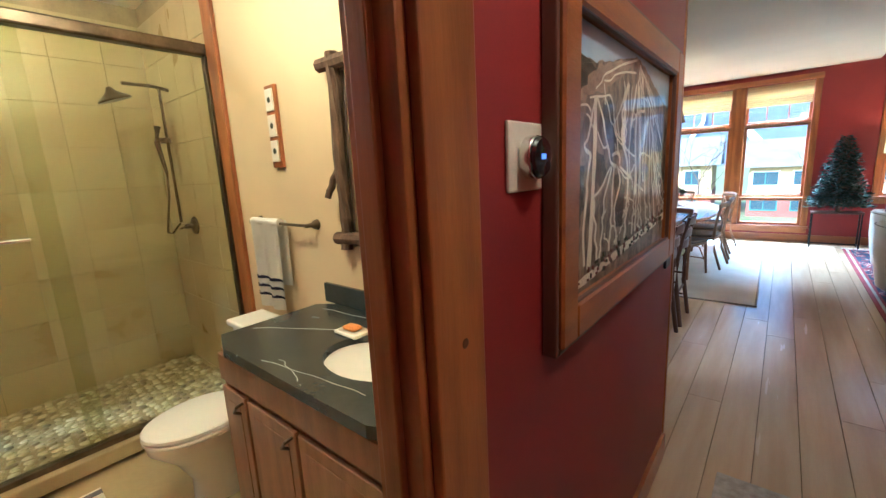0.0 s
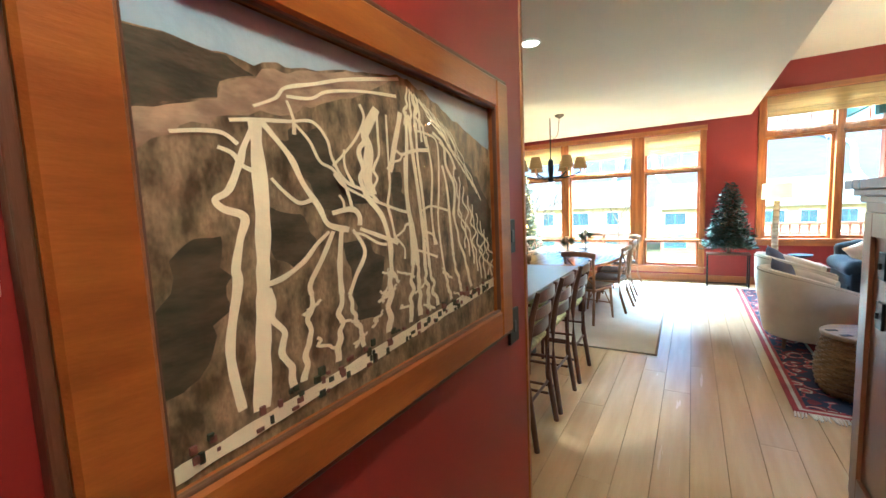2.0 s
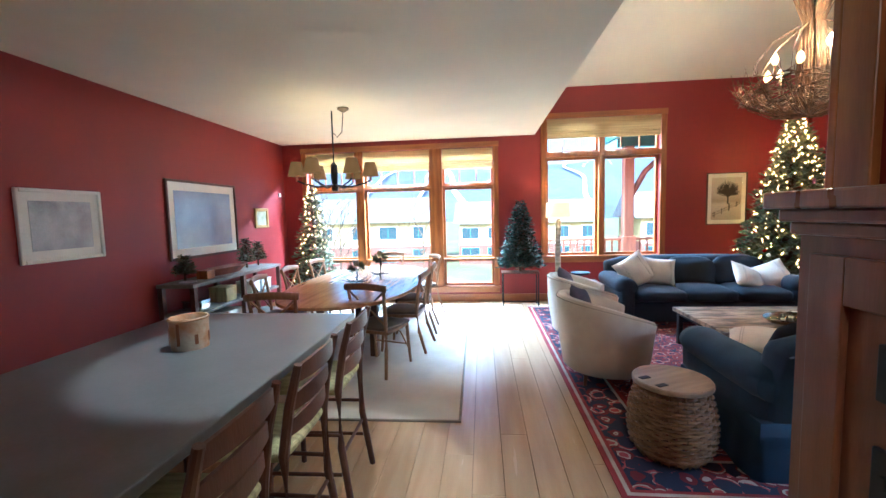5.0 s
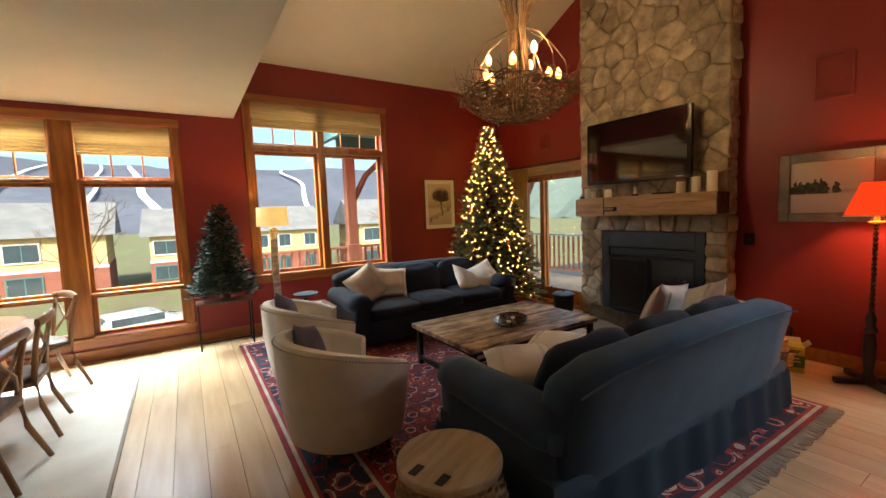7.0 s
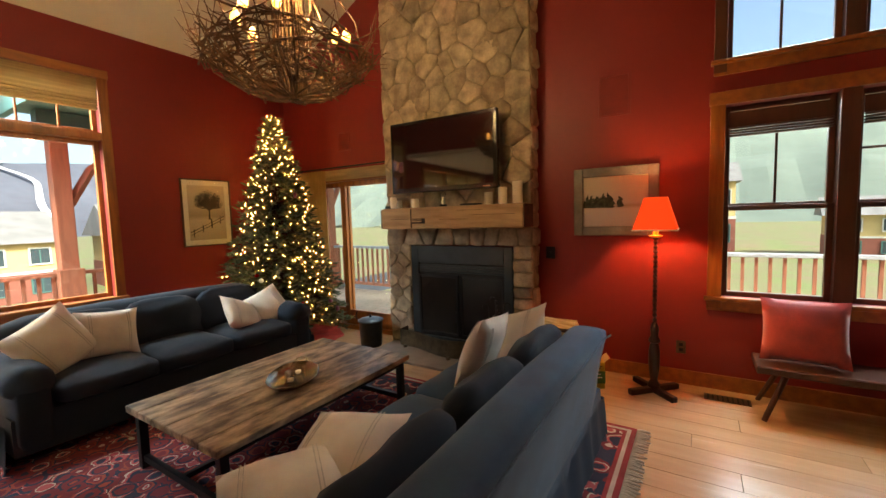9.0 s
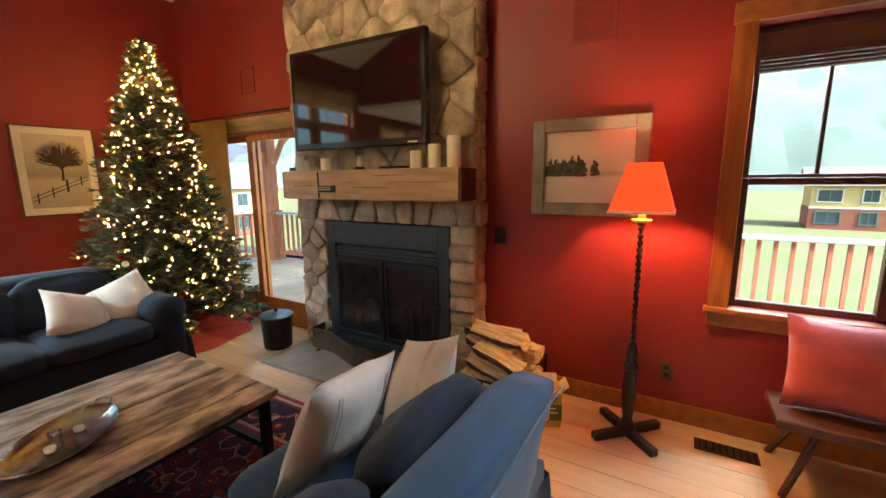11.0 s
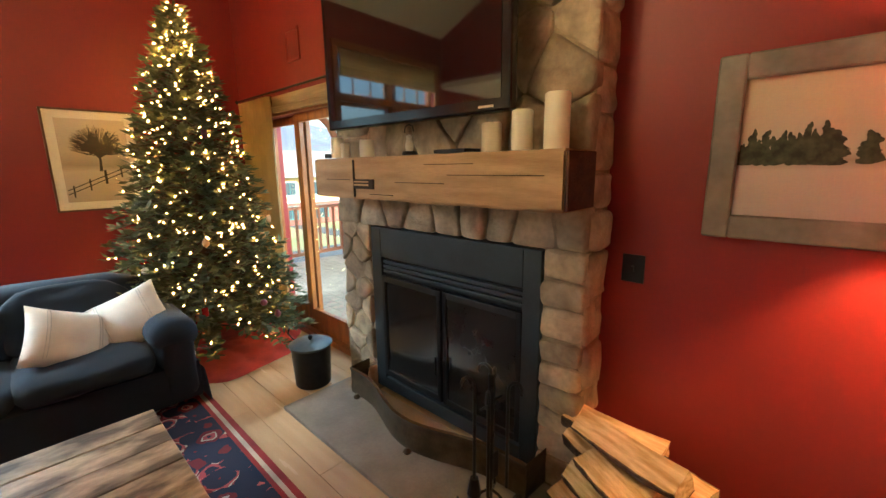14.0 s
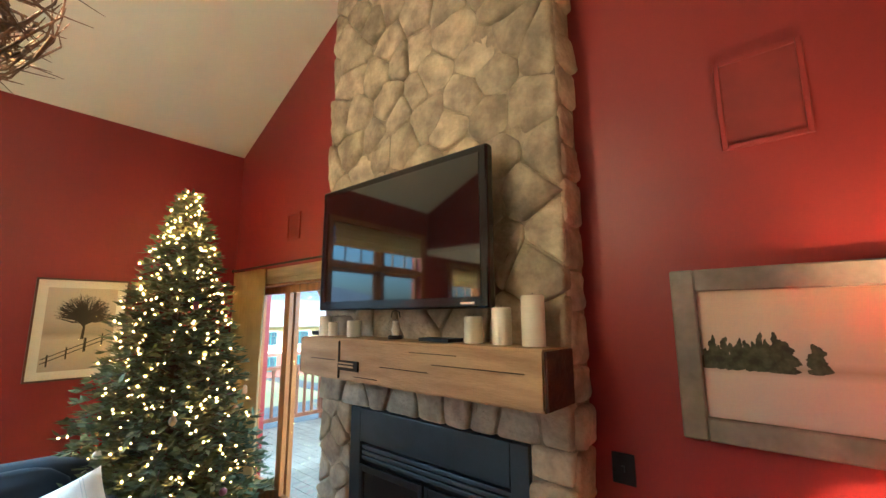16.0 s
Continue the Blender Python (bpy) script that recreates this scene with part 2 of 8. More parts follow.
def tube(bm, pts, r, n=8):
    """A round bar bent along the points; r is one radius or one for each point."""
    pts = [Vector(p) for p in pts]
    rs = r if isinstance(r, (list, tuple)) else [r] * len(pts)
    rings = []
    up = Vector((0.03, 0.05, 1)).normalized()
    for i, p in enumerate(pts):
        d = (pts[min(i + 1, len(pts) - 1)] - pts[max(i - 1, 0)]).normalized()
        s = d.cross(up)
        s = s.normalized() if s.length > 1e-3 else Vector((1, 0, 0))
        t = s.cross(d)
        rings.append([bm.verts.new(p + (s * math.cos(a) + t * math.sin(a)) * rs[i]) for a in [k * math.tau / n for k in range(n)]])
    for a, b in zip(rings, rings[1:]):
        for k in range(n):
            bm.faces.new((a[k], a[(k + 1) % n], b[(k + 1) % n], b[k]))
    bm.faces.new(rings[0][::-1])
    bm.faces.new(rings[-1])
    return bm


def lathe(bm, prof, n=24, cx=0, cy=0, cz=0):
    """A turned shape from (radius, height) pairs."""
    rings = [[bm.verts.new((cx + r * math.cos(k * math.tau / n), cy + r * math.sin(k * math.tau / n), cz + z)) for k in range(n)] for r, z in prof]
    for a, b in zip(rings, rings[1:]):
        for k in range(n):
            bm.faces.new((a[k], a[(k + 1) % n], b[(k + 1) % n], b[k]))
    if prof[0][0] > 1e-4:
        bm.faces.new(rings[0][::-1])
    if prof[-1][0] > 1e-4:
        bm.faces.new(rings[-1])
    bmesh.ops.remove_doubles(bm, verts=bm.verts, dist=1e-5)
    return bm


def soft_box(sx, sy, sz, r=0.06, puff=0.0, cuts=6, wob=0.0, seed=0):
    """A padded block centred on the origin: rounded edges, faces swollen by puff."""
    bm = bmesh.new()
    bmesh.ops.create_cube(bm, size=1)
    bmesh.ops.subdivide_edges(bm, edges=bm.edges[:], cuts=cuts, use_grid_fill=True)
    h = Vector((sx / 2, sy / 2, sz / 2))
    for v in bm.verts:
        u = Vector((v.co.x * 2, v.co.y * 2, v.co.z * 2))
        p = Vector([u[i] * h[i] for i in range(3)])
        q = Vector([max(-h[i] + r, min(h[i] - r, p[i])) for i in range(3)])
        d = p - q
        if d.length > 1e-6:
            p = q + d.normalized() * r
        for i in range(3):
            j, k = (i + 1) % 3, (i + 2) % 3
            if abs(u[i]) > 0.999:
                p[i] += math.copysign(puff * (1 - u[j] ** 2) * (1 - u[k] ** 2), u[i])
        if wob:
            p += Vector(noise.noise_vector(p * 5 + Vector((seed * 7.3, 0, 0)))) * wob
        v.co = p
    return bm


def cushion_mesh(w, h, d, seed=0, pinch=0.16):
    """A scatter cushion standing in the xz plane, with pulled-in sides and pointed corners."""
    bm = bmesh.new()
    n = 12
    for side in (-1, 1):
        g = [[None] * (n + 1) for _ in range(n + 1)]
        for i in range(n + 1):
            for j in range(n + 1):
                u, v = i / n * 2 - 1, j / n * 2 - 1
                x = u * w / 2 * (1 - pinch * (1 - v * v) * abs(u) * 0.5)
                z = v * h / 2 * (1 - pinch * (1 - u * u) * abs(v) * 0.5)
                t = max(0.0, (1 - u * u) * (1 - v * v)) ** 0.45 * d / 2
                t *= 1 + 0.12 * noise.noise(Vector((u * 2 + seed * 3.1, v * 2, side)))
                g[i][j] = bm.verts.new((x, side * t, z))
        for i in range(n):
            for j in range(n):
                bm.faces.new((g[i][j], g[i + 1][j], g[i + 1][j + 1], g[i][j + 1]))
    bmesh.ops.remove_doubles(bm, verts=bm.verts, dist=1e-4)
    return bm


def move(bm, m):
    bmesh.ops.transform(bm, matrix=m, verts=bm.verts)
    return bm


def words(name, text, size, material, m, parent=None):
    """Flat letters as a mesh."""
    cu = bpy.data.curves.new(name, "FONT")
    cu.body, cu.size, cu.extrude, cu.align_x, cu.align_y = text, size, 0.0005, "CENTER", "CENTER"
    tmp = bpy.data.objects.new(name, cu)
    scene.collection.objects.link(tmp)
    me = bpy.data.meshes.new_from_object(tmp.evaluated_get(bpy.context.evaluated_depsgraph_get()))
    bpy.data.objects.remove(tmp)
    me.transform(m)
    me.materials.append(material)
    ob = new(name, me)
    ob.parent = parent
    return ob


# ---- the shell of the rooms ----
YN, XE, XW, XH = 9.42, 5.39, -3.55, -0.40
LOW, SPRING, SLOPE, RIDGE_Y = 2.89, 3.66, 0.485, 5.0
RIDGE = SPRING + (YN - RIDGE_Y) * SLOPE
YS = RIDGE_Y - (RIDGE - SPRING) / SLOPE


def holed(u0, u1, z0, z1, holes):
    """The rectangles that are left of a wall when its openings (u0, u1, z0, z1) are taken out."""
    us = sorted({u0, u1, *[h[0] for h in holes], *[h[1] for h in holes]})
    for a, b in zip(us, us[1:]):
        cut = sorted([h for h in holes if h[0] <= a + 1e-6 and h[1] >= b - 1e-6], key=lambda h: h[2])
        z = z0
        for h in cut:
            if h[2] > z + 1e-6:
                yield a, b, z, h[2]
            z = h[3]
        if z < z1 - 1e-6:
            yield a, b, z, z1


def wall(name, label, axis, u0, u1, d0, d1, z0, z1, holes=(), material=None):
    bm = bmesh.new()
    for a, b, c, d in holed(u0, u1, z0, z1, list(holes)):
        if axis == "x":
            box(bm, a, b, d0, d1, c, d)
        else:
            box(bm, d0, d1, a, b, c, d)
    return tagged(part(name, bm, material or RED), label, "wall", kind="structure")


N_OPEN = [(-3.10, 0.27, 0.28, 2.72), (1.18, 3.06, 0.80, 3.14)]
E_OPEN = [(7.36, 8.98, 0.03, 2.10), (2.28, 3.80, 0.82, 2.42), (2.28, 3.80, 2.78, 3.48)]
wall("wall_north", "deep red painted window wall", "x", XW - 0.2, XE + 0.22, YN, YN + 0.2, -0.1, SPRING, N_OPEN)
ew = wall("wall_east", "deep red painted fireplace wall", "y", YS, YN, XE, XE + 0.22, -0.1, SPRING, E_OPEN)
bm = bmesh.new()
vs = [bm.verts.new((x, y, z)) for x in (XE, XE + 0.22) for y, z in ((YS, SPRING), (YN, SPRING), (RIDGE_Y, RIDGE))]
bm.faces.new(vs[:3]), bm.faces.new(vs[3:][::-1])
for i in range(3):
    j = (i + 1) % 3
    bm.faces.new((vs[i], vs[j], vs[3 + j], vs[3 + i]))
tagged(part("wall_east_gable", bm, RED), "deep red gable above the fireplace wall", "wall", kind="structure")
wall("wall_west", "red painted dining wall", "y", 1.3, YN, XW - 0.2, XW, -0.1, LOW + 0.1)
wall("wall_hall", "red hallway wall with a doorway to the bathroom", "y", -1.6, 2.19, XH - 0.075, XH, -0.1, LOW, [(-0.45, 0.42, -0.1, 2.06)])
wall("wall_kitchen", "red wall between kitchen and bathroom", "x", XW, XH - 0.077, 1.26, 1.32, -0.1, LOW)
wall("wall_south", "red back wall of the living room", "x", 1.02, XE + 0.22, YS - 0.2, YS, -0.1, SPRING)
wall("wall_entry", "red back wall of the hallway", "x", -4.1, 1.02, -1.75, -1.6, -0.1, LOW)
wall("wall_partition", "red partition between hallway and living room", "y", -1.6, 3.21, 0.91, 1.02, -0.1, LOW)
wall("wall_upper_partition", "red wall above the low ceiling", "y", YS, YN, 0.88, 0.975, LOW + 0.1, RIDGE - 0.15)
# bathroom
BW = 1.20
wall("wall_bath_north", "cream bathroom wall", "x", -2.75, XH - 0.077, BW, BW + 0.05, -0.1, LOW, material=BATHPAINT)
wall("wall_bath_inner", "cream inside of the bathroom door wall", "y", -1.6, BW, XH - 0.10, XH - 0.077, -0.1, LOW, [(-0.45, 0.42, -0.1, 2.06)], BATHPAINT)

bm = bmesh.new()
box(bm, -4.2, 0.985, -1.75, YN, LOW, LOW + 0.08)
tagged(part("ceiling_low", bm, CREAM), "flat cream ceiling over dining room and hallway", "ceiling", kind="structure")
bm = bmesh.new()
for y0, z0, y1, z1 in ((YN + 0.2, SPRING - 0.2 * SLOPE, RIDGE_Y, RIDGE), (RIDGE_Y, RIDGE, YS - 0.2, SPRING - 0.2 * SLOPE)):
    a = [bm.verts.new((x, y, z + dz)) for dz in (0, 0.12) for x, y, z in ((0.88, y0, z0), (XE + 0.22, y0, z0), (XE + 0.22, y1, z1), (0.88, y1, z1))]
    for f in ((0, 1, 2, 3), (7, 6, 5, 4), (0, 4, 5, 1), (1, 5, 6, 2), (2, 6, 7, 3), (3, 7, 4, 0)):
        bm.faces.new([a[i] for i in f])
tagged(part("ceiling_vaulted", bm, CREAM), "sloped cream vaulted ceiling", "ceiling", kind="structure")
floor = tagged(part("floor", bx(-4.2, XE + 0.2, -1.75, YN + 0.2, -0.12, -0.02), SUBFLOOR), "wide honey-coloured wooden plank floor", "floor", kind="structure")

# ---- windows ----


def at_wall(axis, u0, u1, d0, d1, z0, z1, **k):
    """A box on the north or east wall: u along it, d into the room."""
    if axis == "N":
        return bx(u0, u1, YN - d1, YN - d0, z0, z1, **k)
    return bx(XE - d1, XE - d0, u0, u1, z0, z1, **k)


def casing(axis, win, u0, u1, z0, z1, w, sill=True, wood=None):
    wood = wood or TRIM
    part("side_trim", at_wall(axis, u0 - w, u0, -0.01, 0.028, z0 - 0.1, z1 + w, bevel=0.004), wood, win)
    part("side_trim", at_wall(axis, u1, u1 + w, -0.01, 0.028, z0 - 0.1, z1 + w, bevel=0.004), wood, win)
    part("head_trim", at_wall(axis, u0 - w - 0.01, u1 + w + 0.01, 0.003, 0.034, z1, z1 + w, bevel=0.004), TRIMH, win)
    part("sill", at_wall(axis, u0 - w - 0.02, u1 + w + 0.02, -0.06, 0.055, z0 - 0.035, z0, bevel=0.008), TRIMH, win)
    part("apron", at_wall(axis, u0 - w, u1 + w, 0.0, 0.024, z0 - 0.12, z0 - 0.036, bevel=0.004), TRIMH, win)


def sash(axis, win, u0, u1, z0, z1, cols=1, rows=1, w=0.035, d=-0.10, wood=None):
    """One framed pane with its glazing bars."""
    wood = wood or TRIM
    fr = bmesh.new()

    def add(a, b, c, e, t=0.025):
        k = at_wall(axis, a, b, d - t, d + t, c, e, bevel=0.003, seg=1)
        me = bpy.data.meshes.new("tmp")
        k.to_mesh(me)
        k.free()
        fr.from_mesh(me)
        bpy.data.meshes.remove(me)
    add(u0, u0 + w, z0, z1), add(u1 - w, u1, z0, z1)
    add(u0 + w, u1 - w, z0, z0 + w), add(u0 + w, u1 - w, z1 - w, z1)
    for i in range(1, cols):
        u = u0 + (u1 - u0) * i / cols
        add(u - 0.009, u + 0.009, z0 + w, z1 - w, 0.014)
    for i in range(1, rows):
        z = z0 + (z1 - z0) * i / rows
        add(u0 + w, u1 - w, z - 0.009, z + 0.009, 0.012)
    f = part("window_frame", fr, wood, win)
    p = part("pane", at_wall(axis, u0 + w * 0.6, u1 - w * 0.6, d - 0.004, d + 0.004, z0 + w * 0.6, z1 - w * 0.6), GLASS, f)
    p.visible_shadow = False


def post(axis, win, u0, u1, z0, z1, wood=None, name="mullion"):
    part(name, at_wall(axis, u0, u1, -0.14, 0.02, z0, z1, bevel=0.004), wood or TRIM, win)


def blind(axis, u0, u1, z0, z1, label, d=0.03, material=None):
    """A raised woven roman blind: a valance and a stack of folds."""
    b = thing("roman_blind", label, "blind")
    h = z1 - z0
    part("valance", at_wall(axis, u0, u1, d - 0.012, d + 0.0, z0 + h * 0.38, z1, bevel=0.003), material or BLIND, b)
    for i in range(4):
        z = z0 + h * 0.1 * i
        part("fold", at_wall(axis, u0 + 0.004, u1 - 0.004, d - 0.045 + 0.006 * i, d + 0.01 + 0.003 * i, z, z + h * 0.1 - 0.004, bevel=0.01), material or BLIND, b)
    return b


w1 = thing("window_1", "triple wooden window with transoms over the dining area", "window", kind="structure")
casing("N", w1, -3.10, 0.27, 0.28, 2.72, 0.09)
for u0, u1 in ((-3.10, -2.19), (-2.05, -0.84), (-0.63, 0.27)):
    sash("N", w1, u0, u1, 0.28, 0.755, w=0.04)
    sash("N", w1, u0, u1, 0.775, 2.04, w=0.04)
    sash("N", w1, u0, u1, 2.08, 2.72, cols=4 if u1 - u0 > 1 else 3, w=0.04)
    post("N", w1, u0, u1, 2.04, 2.08, name="transom_bar")
    post("N", w1, u0, u1, 0.752, 0.778, name="transom_bar")
    blind("N", u0 + 0.01, u1 - 0.01, 2.36, 2.70, "raised woven bamboo blind in a wooden window")
post("N", w1, -2.19, -2.05, 0.28, 2.72)
post("N", w1, -0.84, -0.63, 0.28, 2.72)
w2 = thing("window_2", "tall wooden double window with transoms behind the sofa", "window", kind="structure")
casing("N", w2, 1.18, 3.06, 0.80, 3.14, 0.09)
for u0, u1 in ((1.18, 2.06), (2.14, 3.06)):
    sash("N", w2, u0, u1, 0.80, 2.49, w=0.045)
    sash("N", w2, u0, u1, 2.57, 3.14, cols=3, w=0.04)
post("N", w2, 2.06, 2.14, 0.80, 3.14)
post("N", w2, 1.18, 2.06, 2.49, 2.57, name="transom_bar")
post("N", w2, 2.14, 3.06, 2.49, 2.57, name="transom_bar")
blind("N", 1.19, 3.05, 2.80, 3.13, "raised woven bamboo blind with light showing through")
w3 = thing("window_3", "pair of dark double-hung wooden windows above the bench", "window", kind="structure")
casing("E", w3, 2.28, 3.80, 0.82, 2.42, 0.105)
for i, (u0, u1) in enumerate(((2.28, 2.99), (3.10, 3.80))):
    sash("E", w3, u0, u1, 0.82, 1.59, w=0.04, d=-0.08, wood=DARKTRIM)
    sash("E", w3, u0, u1, 1.57, 2.42, cols=2, rows=1 if i else 2, w=0.04, d=-0.13, wood=DARKTRIM)
    blind("E", u0 + 0.02, u1 - 0.02, 2.16, 2.36, "dark raised blind in a double-hung window", -0.02, DARKTRIM)
post("E", w3, 2.99, 3.10, 0.82, 2.42, DARKTRIM)
w4 = thing("window_4", "high dark clerestory window pair", "window", kind="structure")
casing("E", w4, 2.28, 3.80, 2.78, 3.48, 0.09, wood=DARKTRIM)
for u0, u1 in ((2.28, 2.99), (3.10, 3.80)):
    sash("E", w4, u0, u1, 2.78, 3.48, cols=2, w=0.04, wood=DARKTRIM)
post("E", w4, 2.99, 3.10, 2.78, 3.48, DARKTRIM)

# patio door
d1 = thing("door_1", "wooden glazed patio door to the deck", "door", kind="structure")
part("side_trim", at_wall("E", 7.27, 7.36, 0, 0.03, 0, 2.2, bevel=0.004), TRIM, d1)
part("side_trim", at_wall("E", 8.98, 9.07, 0, 0.03, 0, 2.2, bevel=0.004), TRIM, d1)
part("head_trim", at_wall("E", 7.25, 9.09, 0.002, 0.036, 2.10, 2.22, bevel=0.004), TRIMH, d1)
part("threshold", at_wall("E", 7.36, 8.98, -0.2, 0.02, 0.0, 0.06, bevel=0.004), TRIMH, d1)
for u0, u1, d in ((7.36, 8.32, -0.05), (8.22, 8.98, -0.11)):
    fr = bmesh.new()
    for a, b, c, e in ((u0, u0 + 0.09, 0.06, 2.10), (u1 - 0.09, u1, 0.06, 2.10), (u0 + 0.09, u1 - 0.09, 0.06, 0.27), (u0 + 0.09, u1 - 0.09, 2.03, 2.10)):
        box(fr, XE - d - 0.022, XE - d + 0.022, a, b, c, e, 0.004)
    leaf = part("door_leaf", fr, TRIM, d1)
    p = part("pane", bx(XE - d - 0.004, XE - d + 0.004, u0 + 0.085, u1 - 0.085, 0.265, 2.035), GLASS, leaf)
    p.visible_shadow = False

# baseboards
bm = bmesh.new()
for a in ((XW, 1.05, YN - 0.018, YN, 0, 0.13), (1.05, XE, YN - 0.018, YN, 0, 0.13), (XE - 0.018, XE, YS, 5.38, 0, 0.13), (XE - 0.018, XE, 9.07, YN - 0.02, 0, 0.13), (XW, XW + 0.018, 1.33, YN - 0.02, 0, 0.13), (XH, XH + 0.018, 0.55, 2.19, 0, 0.13)):
    box(bm, *a, bevel=0.004)
tagged(part("baseboard", bm, TRIMH), "stained pine baseboard along the walls", "baseboard", kind="structure")

# ---- fireplace ----
CX, CY0, CY1 = 5.19, 5.40, 7.28


def clip(poly, px, py, nx, ny):
    """The part of a flat polygon behind the line through (px, py) with outward normal (nx, ny)."""
    out = []
    for i, a in enumerate(poly):
        b = poly[(i + 1) % len(poly)]
        da, db = (a[0] - px) * nx + (a[1] - py) * ny, (b[0] - px) * nx + (b[1] - py) * ny
        if da <= 0:
            out.append(a)
        if (da < 0 < db) or (db < 0 < da):
            t = da / (da - db)
            out.append((a[0] + (b[0] - a[0]) * t, a[1] + (b[1] - a[1]) * t))
    return out


def stones(u0, u1, v0, v1, step, seed, place, parent, joint=0.0035, hole=None):
    """Rough field stones that fill a rectangle; place(u, v, d) gives the world point, d out of the wall."""
    rnd = random.Random(seed)
    nu, nv = max(1, round((u1 - u0) / step)), max(1, round((v1 - v0) / (step * 0.82)))
    du, dv = (u1 - u0) / nu, (v1 - v0) / nv
    sites = [(u0 + (i + 0.5 + (0.25 if j % 2 else -0.25) * (nu > 1)) * du + rnd.uniform(-0.36, 0.36) * du * (nu > 1), v0 + (j + 0.5) * dv + rnd.uniform(-0.33, 0.33) * dv) for j in range(nv) for i in range(nu)]
    for i, (sx, sy) in enumerate(sites):
        poly = [(u0, v0), (u1, v0), (u1, v1), (u0, v1)]
        for k, (tx, ty) in enumerate(sites):
            d = math.hypot(tx - sx, ty - sy)
            if k != i and d < 4 * step:
                nx, ny = (tx - sx) / d, (ty - sy) / d
                poly = clip(poly, sx + nx * (d / 2 - joint), sy + ny * (d / 2 - joint), nx, ny)
        if len(poly) < 3:
            continue
        cx, cy = sum(p[0] for p in poly) / len(poly), sum(p[1] for p in poly) / len(poly)
        if hole and hole(cx, cy):
            continue
        for _ in range(2):
            soft = []
            for a, b in zip(poly, poly[1:] + poly[:1]):
                q = 0.5 * min(0.5, 0.035 / max(0.01, math.dist(a, b)))
                soft += [(a[0] + (b[0] - a[0]) * q, a[1] + (b[1] - a[1]) * q), (b[0] + (a[0] - b[0]) * q, b[1] + (a[1] - b[1]) * q)]
            poly = soft
        ring = []
        for a, b in zip(poly, poly[1:] + poly[:1]):
            n = max(1, round(math.dist(a, b) / 0.07))
            ring += [(a[0] + (b[0] - a[0]) * s / n, a[1] + (b[1] - a[1]) * s / n) for s in range(n)]
        bm = bmesh.new()
        h = rnd.uniform(0.02, 0.052)
        tilt = (rnd.uniform(-0.10, 0.10), rnd.uniform(-0.10, 0.10))
        rows = []
        for f, d in ((1.0, -0.03), (0.995, h * 0.35), (0.965, h * 0.7), (0.88, h * 0.93), (0.60, h)):
            row = []
            for u, v in ring:
                w = 1 + 0.05 * noise.noise(Vector((u * 9, v * 9, seed + f * 3)))
                uu, vv = cx + (u - cx) * f * (w if f < 1 else 1), cy + (v - cy) * f * (w if f < 1 else 1)
                row.append(bm.verts.new(place(uu, vv, d + (tilt[0] * (uu - cx) + tilt[1] * (vv - cy) + 0.014 * noise.noise(Vector((uu * 14, vv * 14, seed))) + 0.004 * noise.noise(Vector((uu * 40, vv * 40, seed)))) * (d > 0))))
            rows.append(row)
        n = len(ring)
        for a, b in zip(rows, rows[1:]):
            for k in range(n):
                bm.faces.new((a[k], a[(k + 1) % n], b[(k + 1) % n], b[k]))
        bm.faces.new(rows[-1])
        smooth(part("stone", bm, STONE, parent), 60)


chim = thing("fireplace", "tall tan field stone fireplace and chimney breast", "fireplace", XE, 6.34, 0, kind="")
inv = chim.matrix_world.inverted()
HOLE = (5.61, 6.94, 0.0, 1.25)
bm = bmesh.new()
for a, b, c, d in holed(CY0 + 0.009, CY1 - 0.009, 0.0, 5.45, [HOLE]):
    box(bm, CX + 0.009, XE + 0.01, a, b, c, d)
part("chimney_core", move(bm, inv), MORTAR, chim)
front = lambda u, v, d: inv @ Vector((CX + 0.02 - d, u, v))
stones(CY0, CY1, 1.66, 5.4, 0.27, 4, front, chim)
stones(CY0, HOLE[0], 0.03, 1.25, 0.17, 5, front, chim)
stones(HOLE[1], CY1, 0.03, 1.25, 0.17, 16, front, chim)
stones(CY0, CY1, 1.24, 1.45, 0.22, 7, front, chim)
stones(CX + 0.01, XE - 0.002, 0.03, 5.2, 0.24, 8, lambda u, v, d: inv @ Vector((u, CY0 + 0.02 - d, v)), chim)
stones(CX + 0.01, XE - 0.002, 0.03, 5.2, 0.24, 9, lambda u, v, d: inv @ Vector((u, CY1 - 0.02 + d, v)), chim)
# steel insert
ins = thing("fireplace_insert", "black steel fireplace insert with two glass doors", "fireplace", CX + 0.01, 6.275, 0.06)
FW, FH = 1.31, 1.17
for y0, y1, z0, z1 in ((-FW / 2, -FW / 2 + 0.10, 0, FH), (FW / 2 - 0.10, FW / 2, 0, FH), (-FW / 2 + 0.10, FW / 2 - 0.10, FH - 0.20, FH), (-FW / 2 + 0.10, FW / 2 - 0.10, 0, 0.09)):
    part("surround_panel", bx(-0.01, 0.03, y0, y1, z0, z1, bevel=0.004), INSERT, ins)
for i in range(3):
    z = FH - 0.235 - i * 0.032
    part("louvre", bx(0.005, 0.035, -FW / 2 + 0.10, FW / 2 - 0.10, z - 0.012, z + 0.012, bevel=0.005), INSERT, ins)
FIREGLASS = mat("smoked_glass", (0.022, 0.02, 0.018), 0.2, vary=0.1, bump=0)
